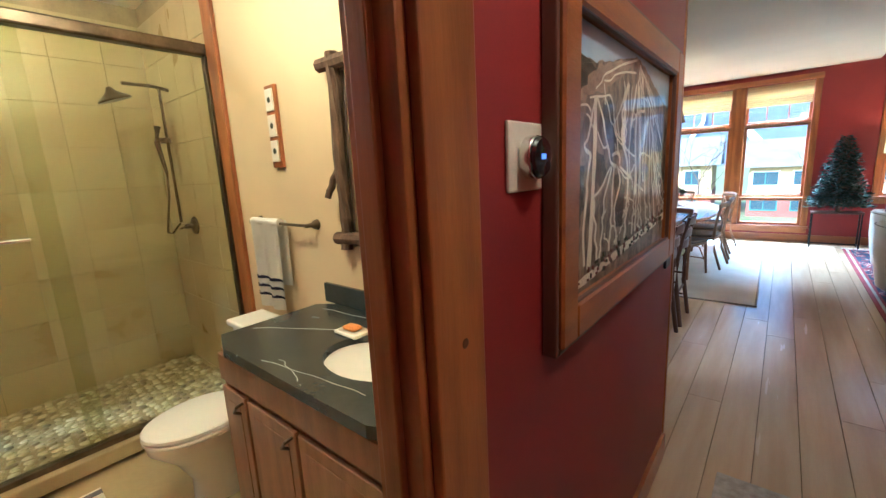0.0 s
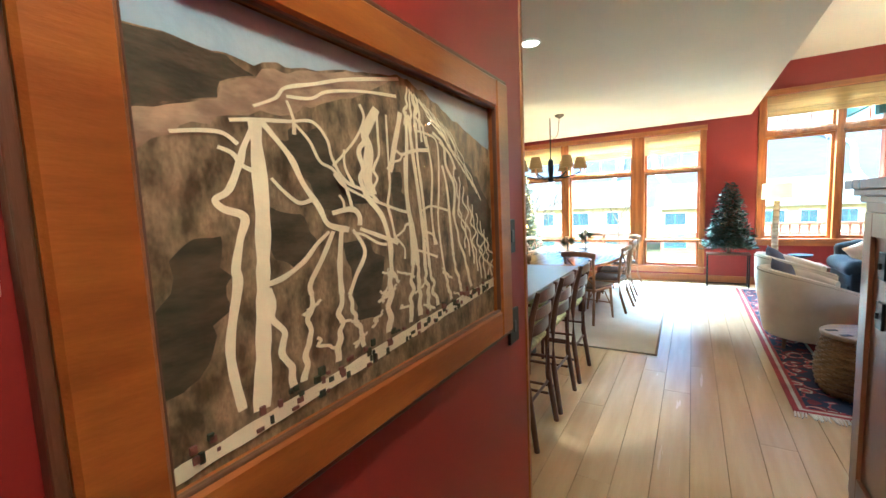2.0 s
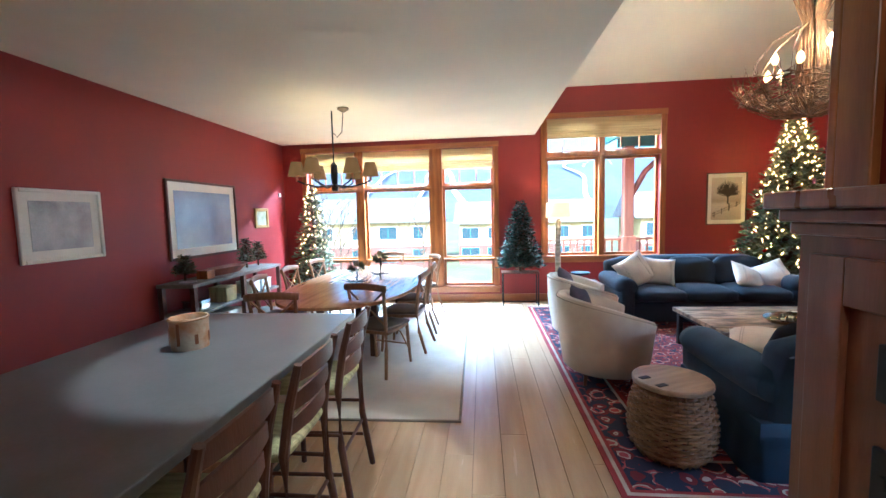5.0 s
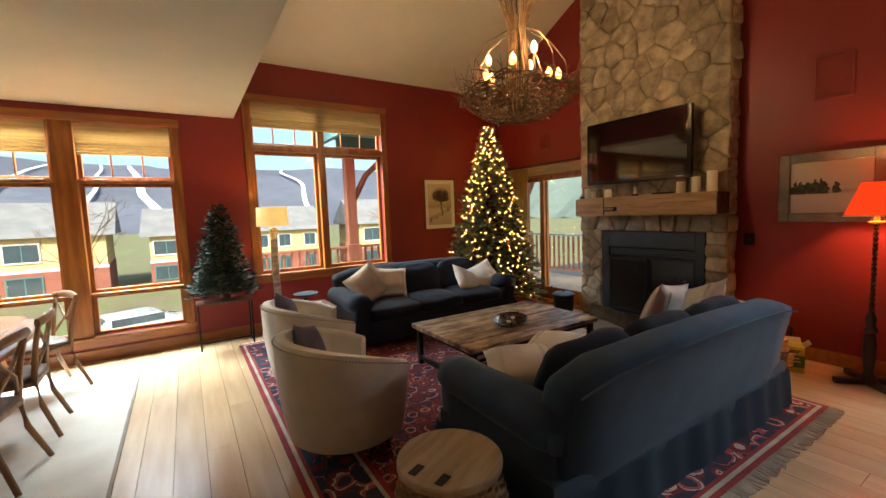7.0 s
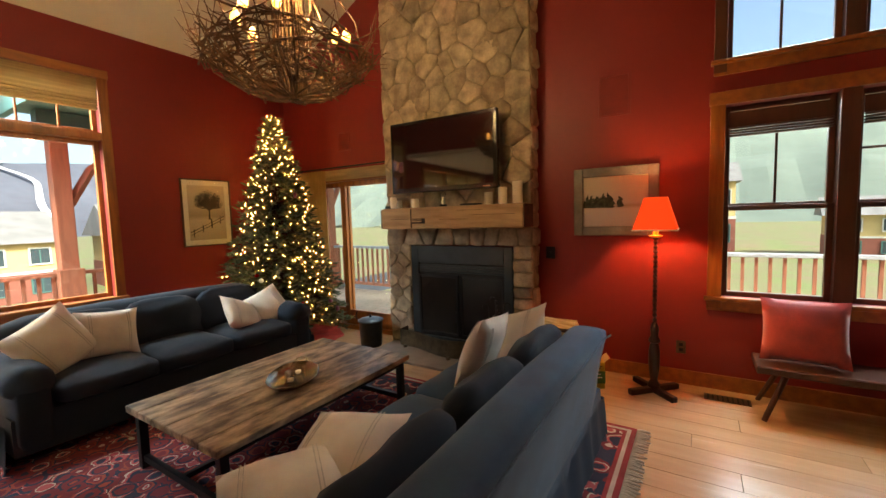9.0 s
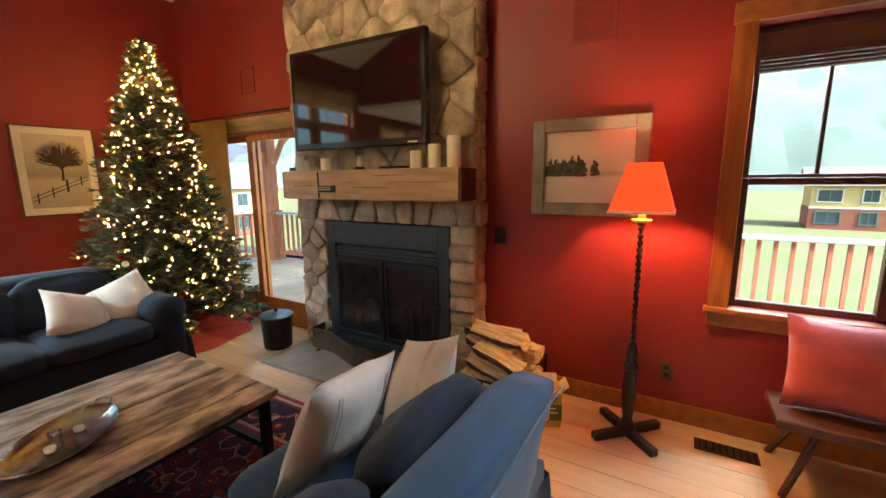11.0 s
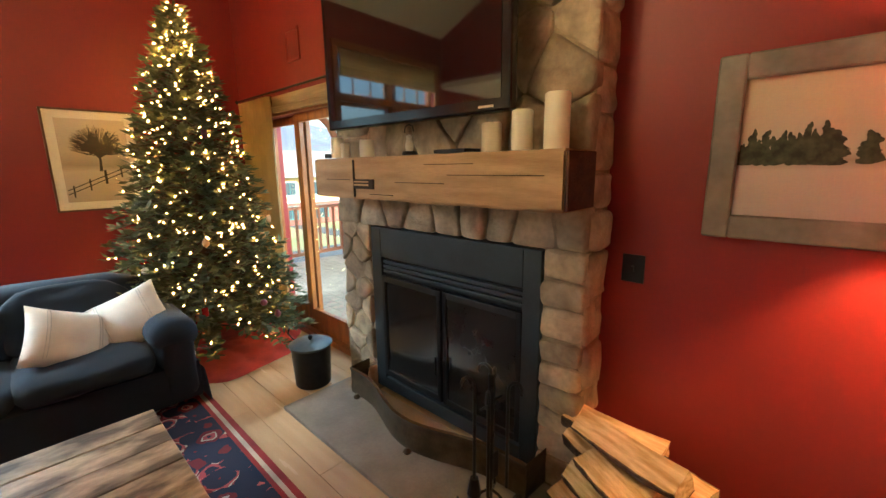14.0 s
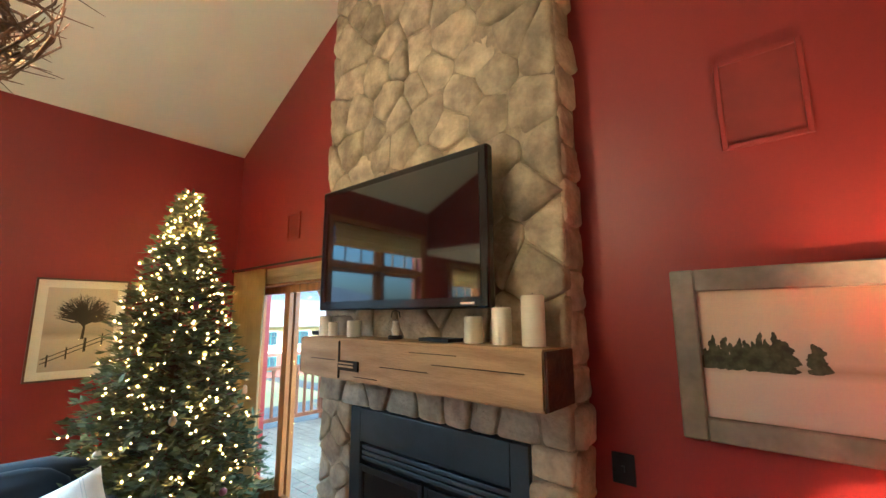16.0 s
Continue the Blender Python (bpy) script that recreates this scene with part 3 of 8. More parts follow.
for s in (-1, 1):
    y0, y1 = sorted((s * 0.008, s * (FW / 2 - 0.10)))
    fr = bmesh.new()
    for a, b, c, d in ((y0, y0 + 0.03, 0.11, 0.84), (y1 - 0.03, y1, 0.11, 0.84), (y0 + 0.03, y1 - 0.03, 0.11, 0.15), (y0 + 0.03, y1 - 0.03, 0.80, 0.84)):
        box(fr, -0.012, 0.012, a, b, c, d, 0.004)
    leaf = part("door", fr, BLACK, ins)
    part("glass", bx(0.0, 0.006, y0 + 0.028, y1 - 0.028, 0.148, 0.802), FIREGLASS, leaf)
    part("handle", rod(bmesh.new(), (-0.03, s * 0.035, 0.30), (-0.03, s * 0.035, 0.42), 0.006), BLACK, leaf)
part("firebox", bx(0.04, 0.19, -FW / 2 + 0.02, FW / 2 - 0.02, 0.0, FH - 0.02), BLACK, ins)
# mantel
mantel = thing("mantel_shelf", "rough hewn honey-brown timber mantel beam", "mantel", 5.07, 6.285, 1.44)
bm = bmesh.new()
bmesh.ops.create_cube(bm, size=1, matrix=Matrix.Translation((0, 0, 0.12)) @ Matrix.Diagonal((0.25, 1.78, 0.24, 1)))
bmesh.ops.bevel(bm, geom=bm.edges[:], offset=0.012, segments=2, affect="EDGES")
bmesh.ops.subdivide_edges(bm, edges=[e for e in bm.edges if abs(e.verts[0].co.y - e.verts[1].co.y) > 1], cuts=40, use_grid_fill=True)
for v in bm.verts:
    v.co += Vector(noise.noise_vector(v.co * 4)) * 0.006 + Vector(noise.noise_vector(v.co * 17)) * 0.0025
smooth(part("beam", bm, MANTEL, mantel), 30)
ENDGRAIN = mat("weathered_end_grain", (0.10, 0.036, 0.018), 0.85, vary=0.3, scale=9, fine=45, bump=0.8, second=(0.04, 0.015, 0.009))
for s_ in (-1, 1):
    part("end_grain", bx(-0.119, 0.119, s_ * 0.884, s_ * 0.8985, 0.007, 0.233, bevel=0.004), ENDGRAIN, mantel, "dark cracked end grain")
# Slot, joint and cracks are solid blocks coloured like the shade inside them.
DARKGAP = mat("shaded_notch", (0.03, 0.018, 0.01), 0.9)
part("mortise", bx(-0.135, -0.10, 0.26, 0.44, 0.06, 0.115), DARKGAP, mantel, "dark mortise slot in the beam")
part("peg", bx(-0.137, -0.11, 0.30, 0.44, 0.078, 0.088), MANTEL, mantel)
part("peg", bx(-0.137, -0.11, 0.30, 0.44, 0.097, 0.105), MANTEL, mantel)
part("saw_joint", bx(-0.1325, -0.12, 0.443, 0.452, 0.012, 0.225), DARKGAP, mantel)
for y, z, w in ((0.62, 0.11, 0.25), (-0.1, 0.10, 0.35), (-0.55, 0.14, 0.5), (-0.3, 0.19, 0.3), (0.2, 0.03, 0.2)):
    part("crack", bx(-0.1315, -0.12, y - w / 2, y + w / 2, z, z + 0.003), DARKGAP, mantel)
TOPM = 1.684


def candle(y, h, r, x=5.06):
    c = thing("pillar_candle", "ivory pillar candle on the mantel", "candle", x, y, TOPM, group="candles on the mantel")
    smooth(part("wax", lathe(bmesh.new(), [(r, 0), (r, h - 0.006), (r - 0.006, h), (r * 0.6, h - 0.006), (0, h - 0.008)], 24), WAX, c), 50)
    part("wick", rod(bmesh.new(), (0, 0, h - 0.01), (0.002, 0, h + 0.01), 0.0015, n=6), BLACK, c)


for y, h, r in ((5.50, 0.215, 0.05), (5.66, 0.165, 0.045), (5.82, 0.125, 0.045), (6.75, 0.10, 0.045), (6.98, 0.09, 0.03), (7.07, 0.13, 0.04)):
    candle(y, h, r)
jar = thing("glass_lantern", "small glass lantern with a dark base on the mantel", "lantern", 5.06, 6.37, TOPM)
part("base", lathe(bmesh.new(), [(0.04, 0), (0.042, 0.012), (0.036, 0.02)], 20), BLACK, jar)
g = smooth(part("glass", lathe(bmesh.new(), [(0.036, 0.02), (0.04, 0.06), (0.034, 0.11), (0.036, 0.125)], 20), GLASS, jar))
g.visible_shadow = False
smooth(part("candle", lathe(bmesh.new(), [(0.018, 0.02), (0.024, 0.05), (0.014, 0.085), (0.018, 0.10), (0, 0.11)], 14), WAX, jar))
part("handle", tube(bmesh.new(), [(0, 0.036, 0.12), (0, 0.03, 0.15), (0, 0, 0.16), (0, -0.03, 0.15), (0, -0.036, 0.12)], 0.003, 6), BLACK, jar)
bk = thing("booklet", "thin dark box lying on the mantel", "box", 5.05, 6.02, TOPM)
part("lid", bx(-0.06, 0.06, -0.1, 0.1, 0, 0.018, bevel=0.003), BLACK, bk)
bk = thing("small_box", "small black box at the end of the mantel", "box", 5.05, 7.14, TOPM)
part("lid", bx(-0.03, 0.03, -0.05, 0.03, 0, 0.03, bevel=0.004), BLACK, bk)
# television
tv = thing("television", "large black flat screen television above the mantel", "television", 4.99, 6.34, 1.845, 1.6)
part("frame", bx(-0.012, 0.045, -0.66, 0.66, 0, 0.79, bevel=0.012), mat("gloss_black", (0.01, 0.01, 0.011), 0.15, vary=0.0, bump=0), tv)
part("screen", bx(-0.0155, -0.008, -0.615, 0.615, 0.055, 0.75), SCREEN, tv, "dark reflective screen")
part("badge", bx(-0.0165, -0.01, -0.58, -0.5, 0.02, 0.03), CHROME, tv)
part("wall_mount", bx(0.045, 0.19, -0.2, 0.2, 0.25, 0.6, bevel=0.004), BLACK, tv)
# hearth and fender
hearth = tagged(part("hearth", bx(4.60, CX - 0.005, 5.38, 7.22, 0.0, 0.028, bevel=0.006), mat("hearth_slate", (0.28, 0.235, 0.185), 0.55, vary=0.14, scale=4, fine=60, bump=0.2)), "grey-brown slate hearth slab in the floor", "hearth", kind="structure")
fender = thing("fireplace_fender", "curved aged brass fender round the hearth", "fender", 5.17, 6.28, 0.028)
prof = []
for i in range(41):
    s = i / 40 * 2 - 1
    prof.append((-0.16 - 0.14 * (0.5 + 0.5 * math.cos(math.pi * min(1, abs(s) * 1.25))), s * 0.72))
prof = [(0.0, -0.73)] + prof + [(0.0, 0.73)]
bm = bmesh.new()
rows = [[bm.verts.new((x + off, y, z)) for x, y in prof] for off, z in ((0.0, 0.015), (-0.006, 0.05), (0.0, 0.10), (0.0, 0.18), (-0.012, 0.205), (0.004, 0.21), (0.012, 0.20), (0.012, 0.015))]
for a, b in zip(rows, rows[1:] + rows[:1]):
    for k in range(len(prof) - 1):
        bm.faces.new((a[k], a[k + 1], b[k + 1], b[k]))
smooth(part("band", bm, BRONZE, fender), 50)
for k in (2, 20, 39):
    x, y = prof[k]
    smooth(part("paw_foot", lathe(bmesh.new(), [(0.022, 0), (0.026, 0.01), (0.018, 0.02), (0.012, 0.03)], 12, x - 0.01, y), BRONZE, fender))
# tool set
TOOLIRON = mat("wrought_iron", (0.006, 0.006, 0.007), 0.35, vary=0.2, scale=20, fine=120, bump=0.1)
tools = thing("fireplace_tools", "black wrought iron fireplace tool set on a stand", "fire tools", 4.86, 5.66, 0.028)
bm = rod(bmesh.new(), (0, 0, 0.05), (0, 0, 0.70), 0.013)
for i in range(14):
    a = i * 0.9
    rod(bm, (0.011 * math.cos(a), 0.011 * math.sin(a), 0.30 + i * 0.018), (0.011 * math.cos(a + 0.9), 0.011 * math.sin(a + 0.9), 0.318 + i * 0.018), 0.008, n=6)
tube(bm, [(0, 0, 0.68)] + [(0.0, 0.035 - 0.035 * math.cos(a), 0.70 + 0.035 * math.sin(a)) for a in [k * 0.5 for k in range(8)]], 0.007)
part("shaft", bm, TOOLIRON, tools)
for k in range(4):
    a = k * math.pi / 2 + 0.5
    c, s = math.cos(a), math.sin(a)
    part("leg", tube(bmesh.new(), [(0, 0, 0.12), (c * 0.04, s * 0.04, 0.09), (c * 0.09, s * 0.09, 0.03), (c * 0.15, s * 0.15, 0.008), (c * 0.17, s * 0.17, 0.02), (c * 0.155, s * 0.155, 0.035)], 0.007), TOOLIRON, tools)
    bm = rod(bmesh.new(), (c * 0.075, s * 0.075, 0.14), (c * 0.075, s * 0.075, 0.62), 0.008)
    tube(bm, [(c * 0.075, s * 0.075, 0.62)] + [(c * (0.075 + 0.03 - 0.03 * math.cos(t)), s * (0.075 + 0.03 - 0.03 * math.cos(t)), 0.63 + 0.04 * math.sin(t)) for t in [j * 0.6 for j in range(7)]], 0.008)
    if k == 0:
        box(bm, c * 0.075 - 0.045, c * 0.075 + 0.045, s * 0.075 - 0.004, s * 0.075 + 0.004, 0.10, 0.24, 0.003)
    if k == 1:
        lathe(bm, [(0.02, 0.16), (0.035, 0.08), (0.03, 0.06)], 12, c * 0.075, s * 0.075)
    part("tool", bm, TOOLIRON, tools)
part("hook_bar", rod(bmesh.new(), (-0.08, 0, 0.56), (0.08, 0, 0.56), 0.005), TOOLIRON, tools)
bucket = thing("ash_bucket", "black metal ash bucket with a lid on the floor", "bucket", 4.93, 7.40, 0.0)
smooth(part("body", lathe(bmesh.new(), [(0.12, 0.0), (0.13, 0.01), (0.145, 0.30), (0.152, 0.31)], 28), BLACK, bucket), 40)
lid = smooth(part("lid", lathe(bmesh.new(), [(0.156, 0.31), (0.158, 0.325), (0.13, 0.34), (0.03, 0.352), (0, 0.353)], 28), mat("dull_steel_lid", (0.10, 0.12, 0.13), 0.4, 0.8), bucket, "dull steel lid"), 40)
part("knob", lathe(bmesh.new(), [(0.008, 0.35), (0.018, 0.37), (0.012, 0.385), (0, 0.388)], 12), BLACK, lid)
part("handle", tube(bmesh.new(), [(0.0, 0.155, 0.27), (-0.06, 0.17, 0.33), (-0.10, 0.15, 0.39), (-0.10, 0.12, 0.44)], 0.006), BLACK, bucket)

# log rack and logs
LOGWOOD = mat("split_wood", (0.80, 0.61, 0.35), 0.75, vary=0.18, scale=5, fine=36, bump=0.3, stretch=(1, 8, 8), second=(0.48, 0.29, 0.11), rand=0.12)
rack = thing("log_rack", "black iron log rack with curved sides", "log rack", 5.02, 5.06, 0.0, 0)
for y in (-0.19, 0.19):
    part("hoop", tube(bmesh.new(), [(-0.30, y, 0.32), (-0.27, y, 0.17), (-0.15, y, 0.08), (0, y, 0.06), (0.15, y, 0.08), (0.27, y, 0.17), (0.30, y, 0.32)], 0.011), BLACK, rack)
    for x in (-0.2, 0.2):
        part("foot", rod(bmesh.new(), (x, y, 0), (x, y, 0.10), 0.010), BLACK, rack)
for k in range(5):
    y = -0.12 + 0.06 * k
    part("upright", tube(bmesh.new(), [(-0.30, y, 0.31), (-0.285, y, 0.22), (-0.25, y, 0.15), (-0.15, y, 0.08)], 0.006), BLACK, rack)
for x, z in ((-0.30, 0.31), (-0.27, 0.18), (0, 0.055), (0.27, 0.18), (0.30, 0.31)):
    part("rail", rod(bmesh.new(), (x, -0.2, z), (x, 0.2, z), 0.008), BLACK, rack)


def log(x, y, z, rx, ry, rz, length, r, seed):
    lg = thing("firewood_log", "split firewood log with pale cut faces", "log", x, y, z, group="logs in the rack")
    lg.matrix_world = pose(x, y, z, rx, ry, rz)
    rnd = random.Random(seed)
    bm = bmesh.new()
    span = rnd.uniform(1.5, 2.6)
    arc = [(math.cos(a), math.sin(a)) for a in (span * (k / 5 - 0.5) for k in range(6))]
    heel = (rnd.uniform(-0.55, -0.2), rnd.uniform(-0.25, 0.25))
    edge = [(heel[0] + (p[0] - heel[0]) * f, heel[1] + (p[1] - heel[1]) * f) for p, f in ((arc[-1], 0.66), (arc[-1], 0.33))]
    edge2 = [(heel[0] + (p[0] - heel[0]) * f, heel[1] + (p[1] - heel[1]) * f) for p, f in ((arc[0], 0.33), (arc[0], 0.66))]
    section = arc + edge + [heel] + edge2
    n, m_ = len(section), 14
    bow, skew = rnd.uniform(-0.01, 0.01), rnd.uniform(-0.4, 0.4)

    def at(k, i, grow=1.0):
        t = i / m_ - 0.5
        u, v = section[k % n]
        c = Vector((u * 3, v * 3, t * 2.5 + seed * 3.1))
        f = r * 1.35 * grow * (1 + 0.10 * noise.noise(c) + 0.06 * noise.noise(c * 3.7))
        return (t * length * (1 + 0.04 * noise.noise(c * 1.3)) + 0.05 * skew * u, u * f + bow * (4 * t * t), v * f * 0.95 + 0.012 * noise.noise(Vector((t * 3, seed, 0))))
    rings = [[bm.verts.new(at(k, i)) for k in range(n)] for i in range(m_ + 1)]
    for a, b in zip(rings, rings[1:]):
        for k in range(n):
            bm.faces.new((a[k], a[(k + 1) % n], b[(k + 1) % n], b[k]))
    bm.faces.new(rings[0][::-1]), bm.faces.new(rings[-1])
    bmesh.ops.recalc_face_normals(bm, faces=bm.faces[:])
    smooth(part("wood", bm, LOGWOOD, lg), 28)
    bm = bmesh.new()
    rings = [[bm.verts.new(at(k, i, 1.07)) for k in range(6)] for i in range(m_ + 1)]
    for i, (a, b) in enumerate(zip(rings, rings[1:])):
        for k in range(5):
            if noise.noise(Vector((i * 0.5, k * 0.8, seed))) > -0.6:
                bm.faces.new((a[k], a[k + 1], b[k + 1], b[k]))
    bmesh.ops.delete(bm, geom=[v for v in bm.verts if not v.link_faces], context="VERTS")
    bmesh.ops.solidify(bm, geom=bm.faces[:], thickness=0.006)
    part("bark", bm, BARK, lg, "dark rough bark")


for i, (x, y, z, rx, ry, rz, ln, r) in enumerate(((4.98, 4.95, 0.15, 0, 0, 3, 0.48, 0.075), (5.0, 5.10, 0.16, 40, 0, -4, 0.5, 0.08), (5.02, 5.22, 0.15, 20, 0, 2, 0.46, 0.07), (4.96, 4.98, 0.29, 30, 0, 0, 0.5, 0.075), (5.02, 5.14, 0.30, 60, 0, 5, 0.5, 0.08), (4.95, 5.06, 0.42, 10, 2, -4, 0.52, 0.07), (5.10, 5.20, 0.42, 50, 0, 3, 0.46, 0.075), (5.07, 5.14, 0.52, 0, 3, 8, 0.48, 0.06), (5.18, 5.02, 0.20, 20, 0, 80, 0.36, 0.055), (5.22, 5.16, 0.34, 35, 0, 20, 0.44, 0.075), (5.22, 5.24, 0.47, 12, 0, 24, 0.42, 0.07), (5.12, 5.08, 0.44, 55, 0, 12, 0.46, 0.07))):
    log(x, y, z, -95 + (rx * 7 + i * 31) % 80 - 40, ry, rz + 62, ln, r, i)
crate = thing("kindling_box", "yellow and green cardboard kindling carton on the floor", "carton", 4.99, 4.76, 0.0, 24)
part("carton", bx(-0.09, 0.09, -0.075, 0.075, 0, 0.24, bevel=0.003), mat("yellow_card", (0.62, 0.50, 0.06), 0.6), crate)
part("green_panel", bx(-0.0925, 0.0925, -0.0775, 0.0775, 0.05, 0.16), mat("green_card", (0.10, 0.22, 0.04), 0.6), crate)
BARS = mat("print_bar", (0.05, 0.09, 0.03), 0.6)
for z, w in ((0.20, 0.05), (0.185, 0.035), (0.13, 0.04), (0.10, 0.05)):
    part("print_bar", bx(-0.094, -0.08, -w, w, z, z + 0.008), BARS if z > 0.16 else WAX, crate)
for a in (0, 90, 180):
    part("flap", move(bx(-0.07, 0.07, -0.004, 0.0, 0, 0.06), pose(0, 0, 0.238, 0, 0, a) @ pose(0, -0.075, 0, 50, 0, 0)), mat("inner_card", (0.62, 0.50, 0.30), 0.8), crate)

# ---- sofas ----


def sofa(x, y, rz, width, label, cloth, cushion_cloth, seats=3):
    """A slipcovered rolled-arm sofa that faces its own +y; the origin is the middle of its back's foot."""
    s = thing("sofa", label, "sofa", x, y, 0, rz)
    D, arm = 0.98, 0.26
    skirt = bmesh.new()
    pts = []
    for k in range(161):
        t = k / 160 * (width + 2 * D)
        px, py = (-width / 2, D - t) if t < D else ((-width / 2 + t - D, 0) if t < D + width else (width / 2, t - D - width))
        nx, ny = (-1, 0) if t < D else ((0, -1) if t < D + width else (1, 0))
        w = 0.008 * math.sin(t * 9) + 0.006 * math.sin(t * 23 + 1)
        pts.append((px + nx * w, py + ny * w, nx, ny))
    rows = [[skirt.verts.new((px + nx * o, py + ny * o, z)) for px, py, nx, ny in pts] for z, o in ((0.012, 0.02), (0.10, 0.012), (0.20, 0.004), (0.27, -0.004))]
    for a, b in zip(rows, rows[1:]):
        for k in range(160):
            skirt.faces.new((a[k], a[k + 1], b[k + 1], b[k]))
    bmesh.ops.solidify(skirt, geom=skirt.faces[:], thickness=0.006)
    smooth(part("skirt", skirt, cloth, s), 60)
    smooth(part("base", move(soft_box(width - 0.02, D - 0.02, 0.28, 0.03, cuts=5), pose(0, D / 2, 0.21)), cloth, s), 60)
    back = soft_box(width - 0.16, 0.24, 0.66, 0.09, cuts=8, wob=0.008, seed=x)
    for v in back.verts:
        k = max(0, v.co.z / 0.33 * 0.5 + 0.5)
        v.co.y -= 0.09 * k * k
        v.co.z += 0.03 * math.cos(v.co.x / width * math.pi) - 0.05 * max(0, abs(v.co.x) / (width / 2) - 0.75) * 4
    b = smooth(part("backrest", move(back, pose(0, 0.13, 0.52)), cloth, s), 60)
    part("welt", tube(bmesh.new(), [(u * (width / 2 - 0.1), -0.06 - 0.02 * (1 - u * u), 0.78 + 0.045 * math.cos(u * math.pi / 2) - 0.03 * max(0, abs(u) - 0.8) * 5) for u in [k / 20 - 1 for k in range(41)]], 0.006, 6), mat("denim_seam", (0.09, 0.13, 0.19), 0.9), b, "pale blue stitched seam")
    for sx in (-1, 1):
        a = move(soft_box(arm - 0.04, D - 0.06, 0.46, 0.06, cuts=5, wob=0.006, seed=sx + x), pose(sx * (width / 2 - arm / 2), D / 2 + 0.03, 0.32))
        ar = smooth(part("arm", a, cloth, s), 60)
        roll = bmesh.new()
        rings = []
        for i in range(11):
            yy = 0.04 + (D - 0.06) * i / 10
            f = 1 - 0.12 * (i in (0, 10))
            rings.append([roll.verts.new((sx * (width / 2 - arm / 2) + 0.145 * f * math.cos(t), yy, 0.545 + 0.115 * f * math.sin(t) + 0.008 * noise.noise(Vector((yy * 5, t, x))))) for t in [k * math.tau / 20 for k in range(20)]])
        for p, q in zip(rings, rings[1:]):
            for k in range(20):
                roll.faces.new((p[k], p[(k + 1) % 20], q[(k + 1) % 20], q[k]))
        for rg, dy in ((rings[0], -0.02), (rings[-1], 0.025)):
            c = roll.verts.new((sx * (width / 2 - arm / 2), rg[0].co.y + dy, 0.545))
            for k in range(20):
                roll.faces.new((rg[k], rg[(k + 1) % 20], c))
        smooth(part("arm_roll", roll, cloth, ar), 70)
    cw = (width - 2 * arm) / seats
    for i in range(seats):
        cx = -width / 2 + arm + cw * (i + 0.5)
        smooth(part("seat_cushion", move(soft_box(cw - 0.012, 0.72, 0.16, 0.06, 0.03, 7, 0.01, i + x), pose(cx, 0.63, 0.415)), cloth, s), 60)
        smooth(part("back_cushion", move(soft_box(cw - 0.02, 0.16, 0.40, 0.07, 0.05, 7, 0.025, i + x + 3), pose(cx, 0.31, 0.64, 15, 0, 0)), cushion_cloth, s), 60)
    return s


sofa(2.88, 4.52, 0, 2.56, "blue denim slipcovered sofa with navy back cushions on the rug", DENIM, NAVYSHADEDENIM)
# The backlit shade on this sofa is put into its darker cloth colour.
sofa(3.06, 8.66, 180, 2.44, "navy denim slipcovered sofa under the window, darkened for shade", NAVYSHADEDENIM, NAVYSHADEDENIM)


def scatter(x, y, z, rx, ry, rz, w=0.46, h=0.44, d=0.17, material=None, label="ivory cotton scatter cushion on a sofa", group="", seed=0):
    c = thing("scatter_cushion", label, "cushion", x, y, z, group=group)
    c.matrix_world = pose(x, y, z, rx, ry, rz)
    smooth(part("cover", cushion_mesh(w, h, d, seed), material or PILLOW, c), 80)
    if material is None:
        STR = bpy.data.materials.get("faint_stripe") or mat("faint_stripe", (0.66, 0.60, 0.52), 0.9)
        for u in (-0.14, -0.125, 0.12, 0.135):
            for side in (-1, 1):
                bm = bmesh.new()
                pts = []
                for k in range(9):
                    v = (k / 8 * 2 - 1) * 0.8
                    t = max(0.0, (1 - (2 * u / w) ** 2) * (1 - v * v)) ** 0.45 * d / 2
                    pts.append((u, side * (t * 1.03 + 0.002), v * h / 2))
                part("stripe", tube(bm, pts, 0.0022, 4), STR, c, "thin grey woven stripe")
    return c


G1, G2 = "cushions on the window sofa", "cushions on the near sofa"
scatter(2.20, 8.10, 0.70, 20, 28, 195, 0.48, 0.46, group=G1, seed=1)
scatter(2.55, 8.15, 0.68, 18, -6, 178, 0.44, 0.40, group=G1, seed=2)
scatter(3.66, 8.02, 0.60, 44, -24, 188, 0.46, 0.42, group=G1, seed=3)
scatter(3.97, 8.08, 0.62, 40, 22, 168, 0.46, 0.42, group=G1, seed=4)
for n, (place, side, up) in enumerate((((2.34, 5.20, 0.615), (0.25, -0.95, 0.10), (0.88, 0.22, 0.32)), ((2.06, 5.20, 0.60), (0.80, -0.55, 0.05), (0.52, 0.80, 0.12)), ((3.46, 5.11, 0.745), (0.97, 0.08, -0.12), (0.16, -0.36, 0.92)), ((3.84, 5.02, 0.71), (0.39, 0.84, -0.36), (0.50, -0.10, 0.85)))):
    c = scatter(*place, 0, 0, 0, 0.47, 0.45, 0.17, group=G2, seed=5 + n)
    side, up = Vector(side).normalized(), Vector(up)
    back = up.cross(side).normalized()
    up = side.cross(back)
    c.matrix_world = Matrix.Translation(place) @ Matrix((side, back, up)).transposed().to_4x4()

# ---- tub chairs ----


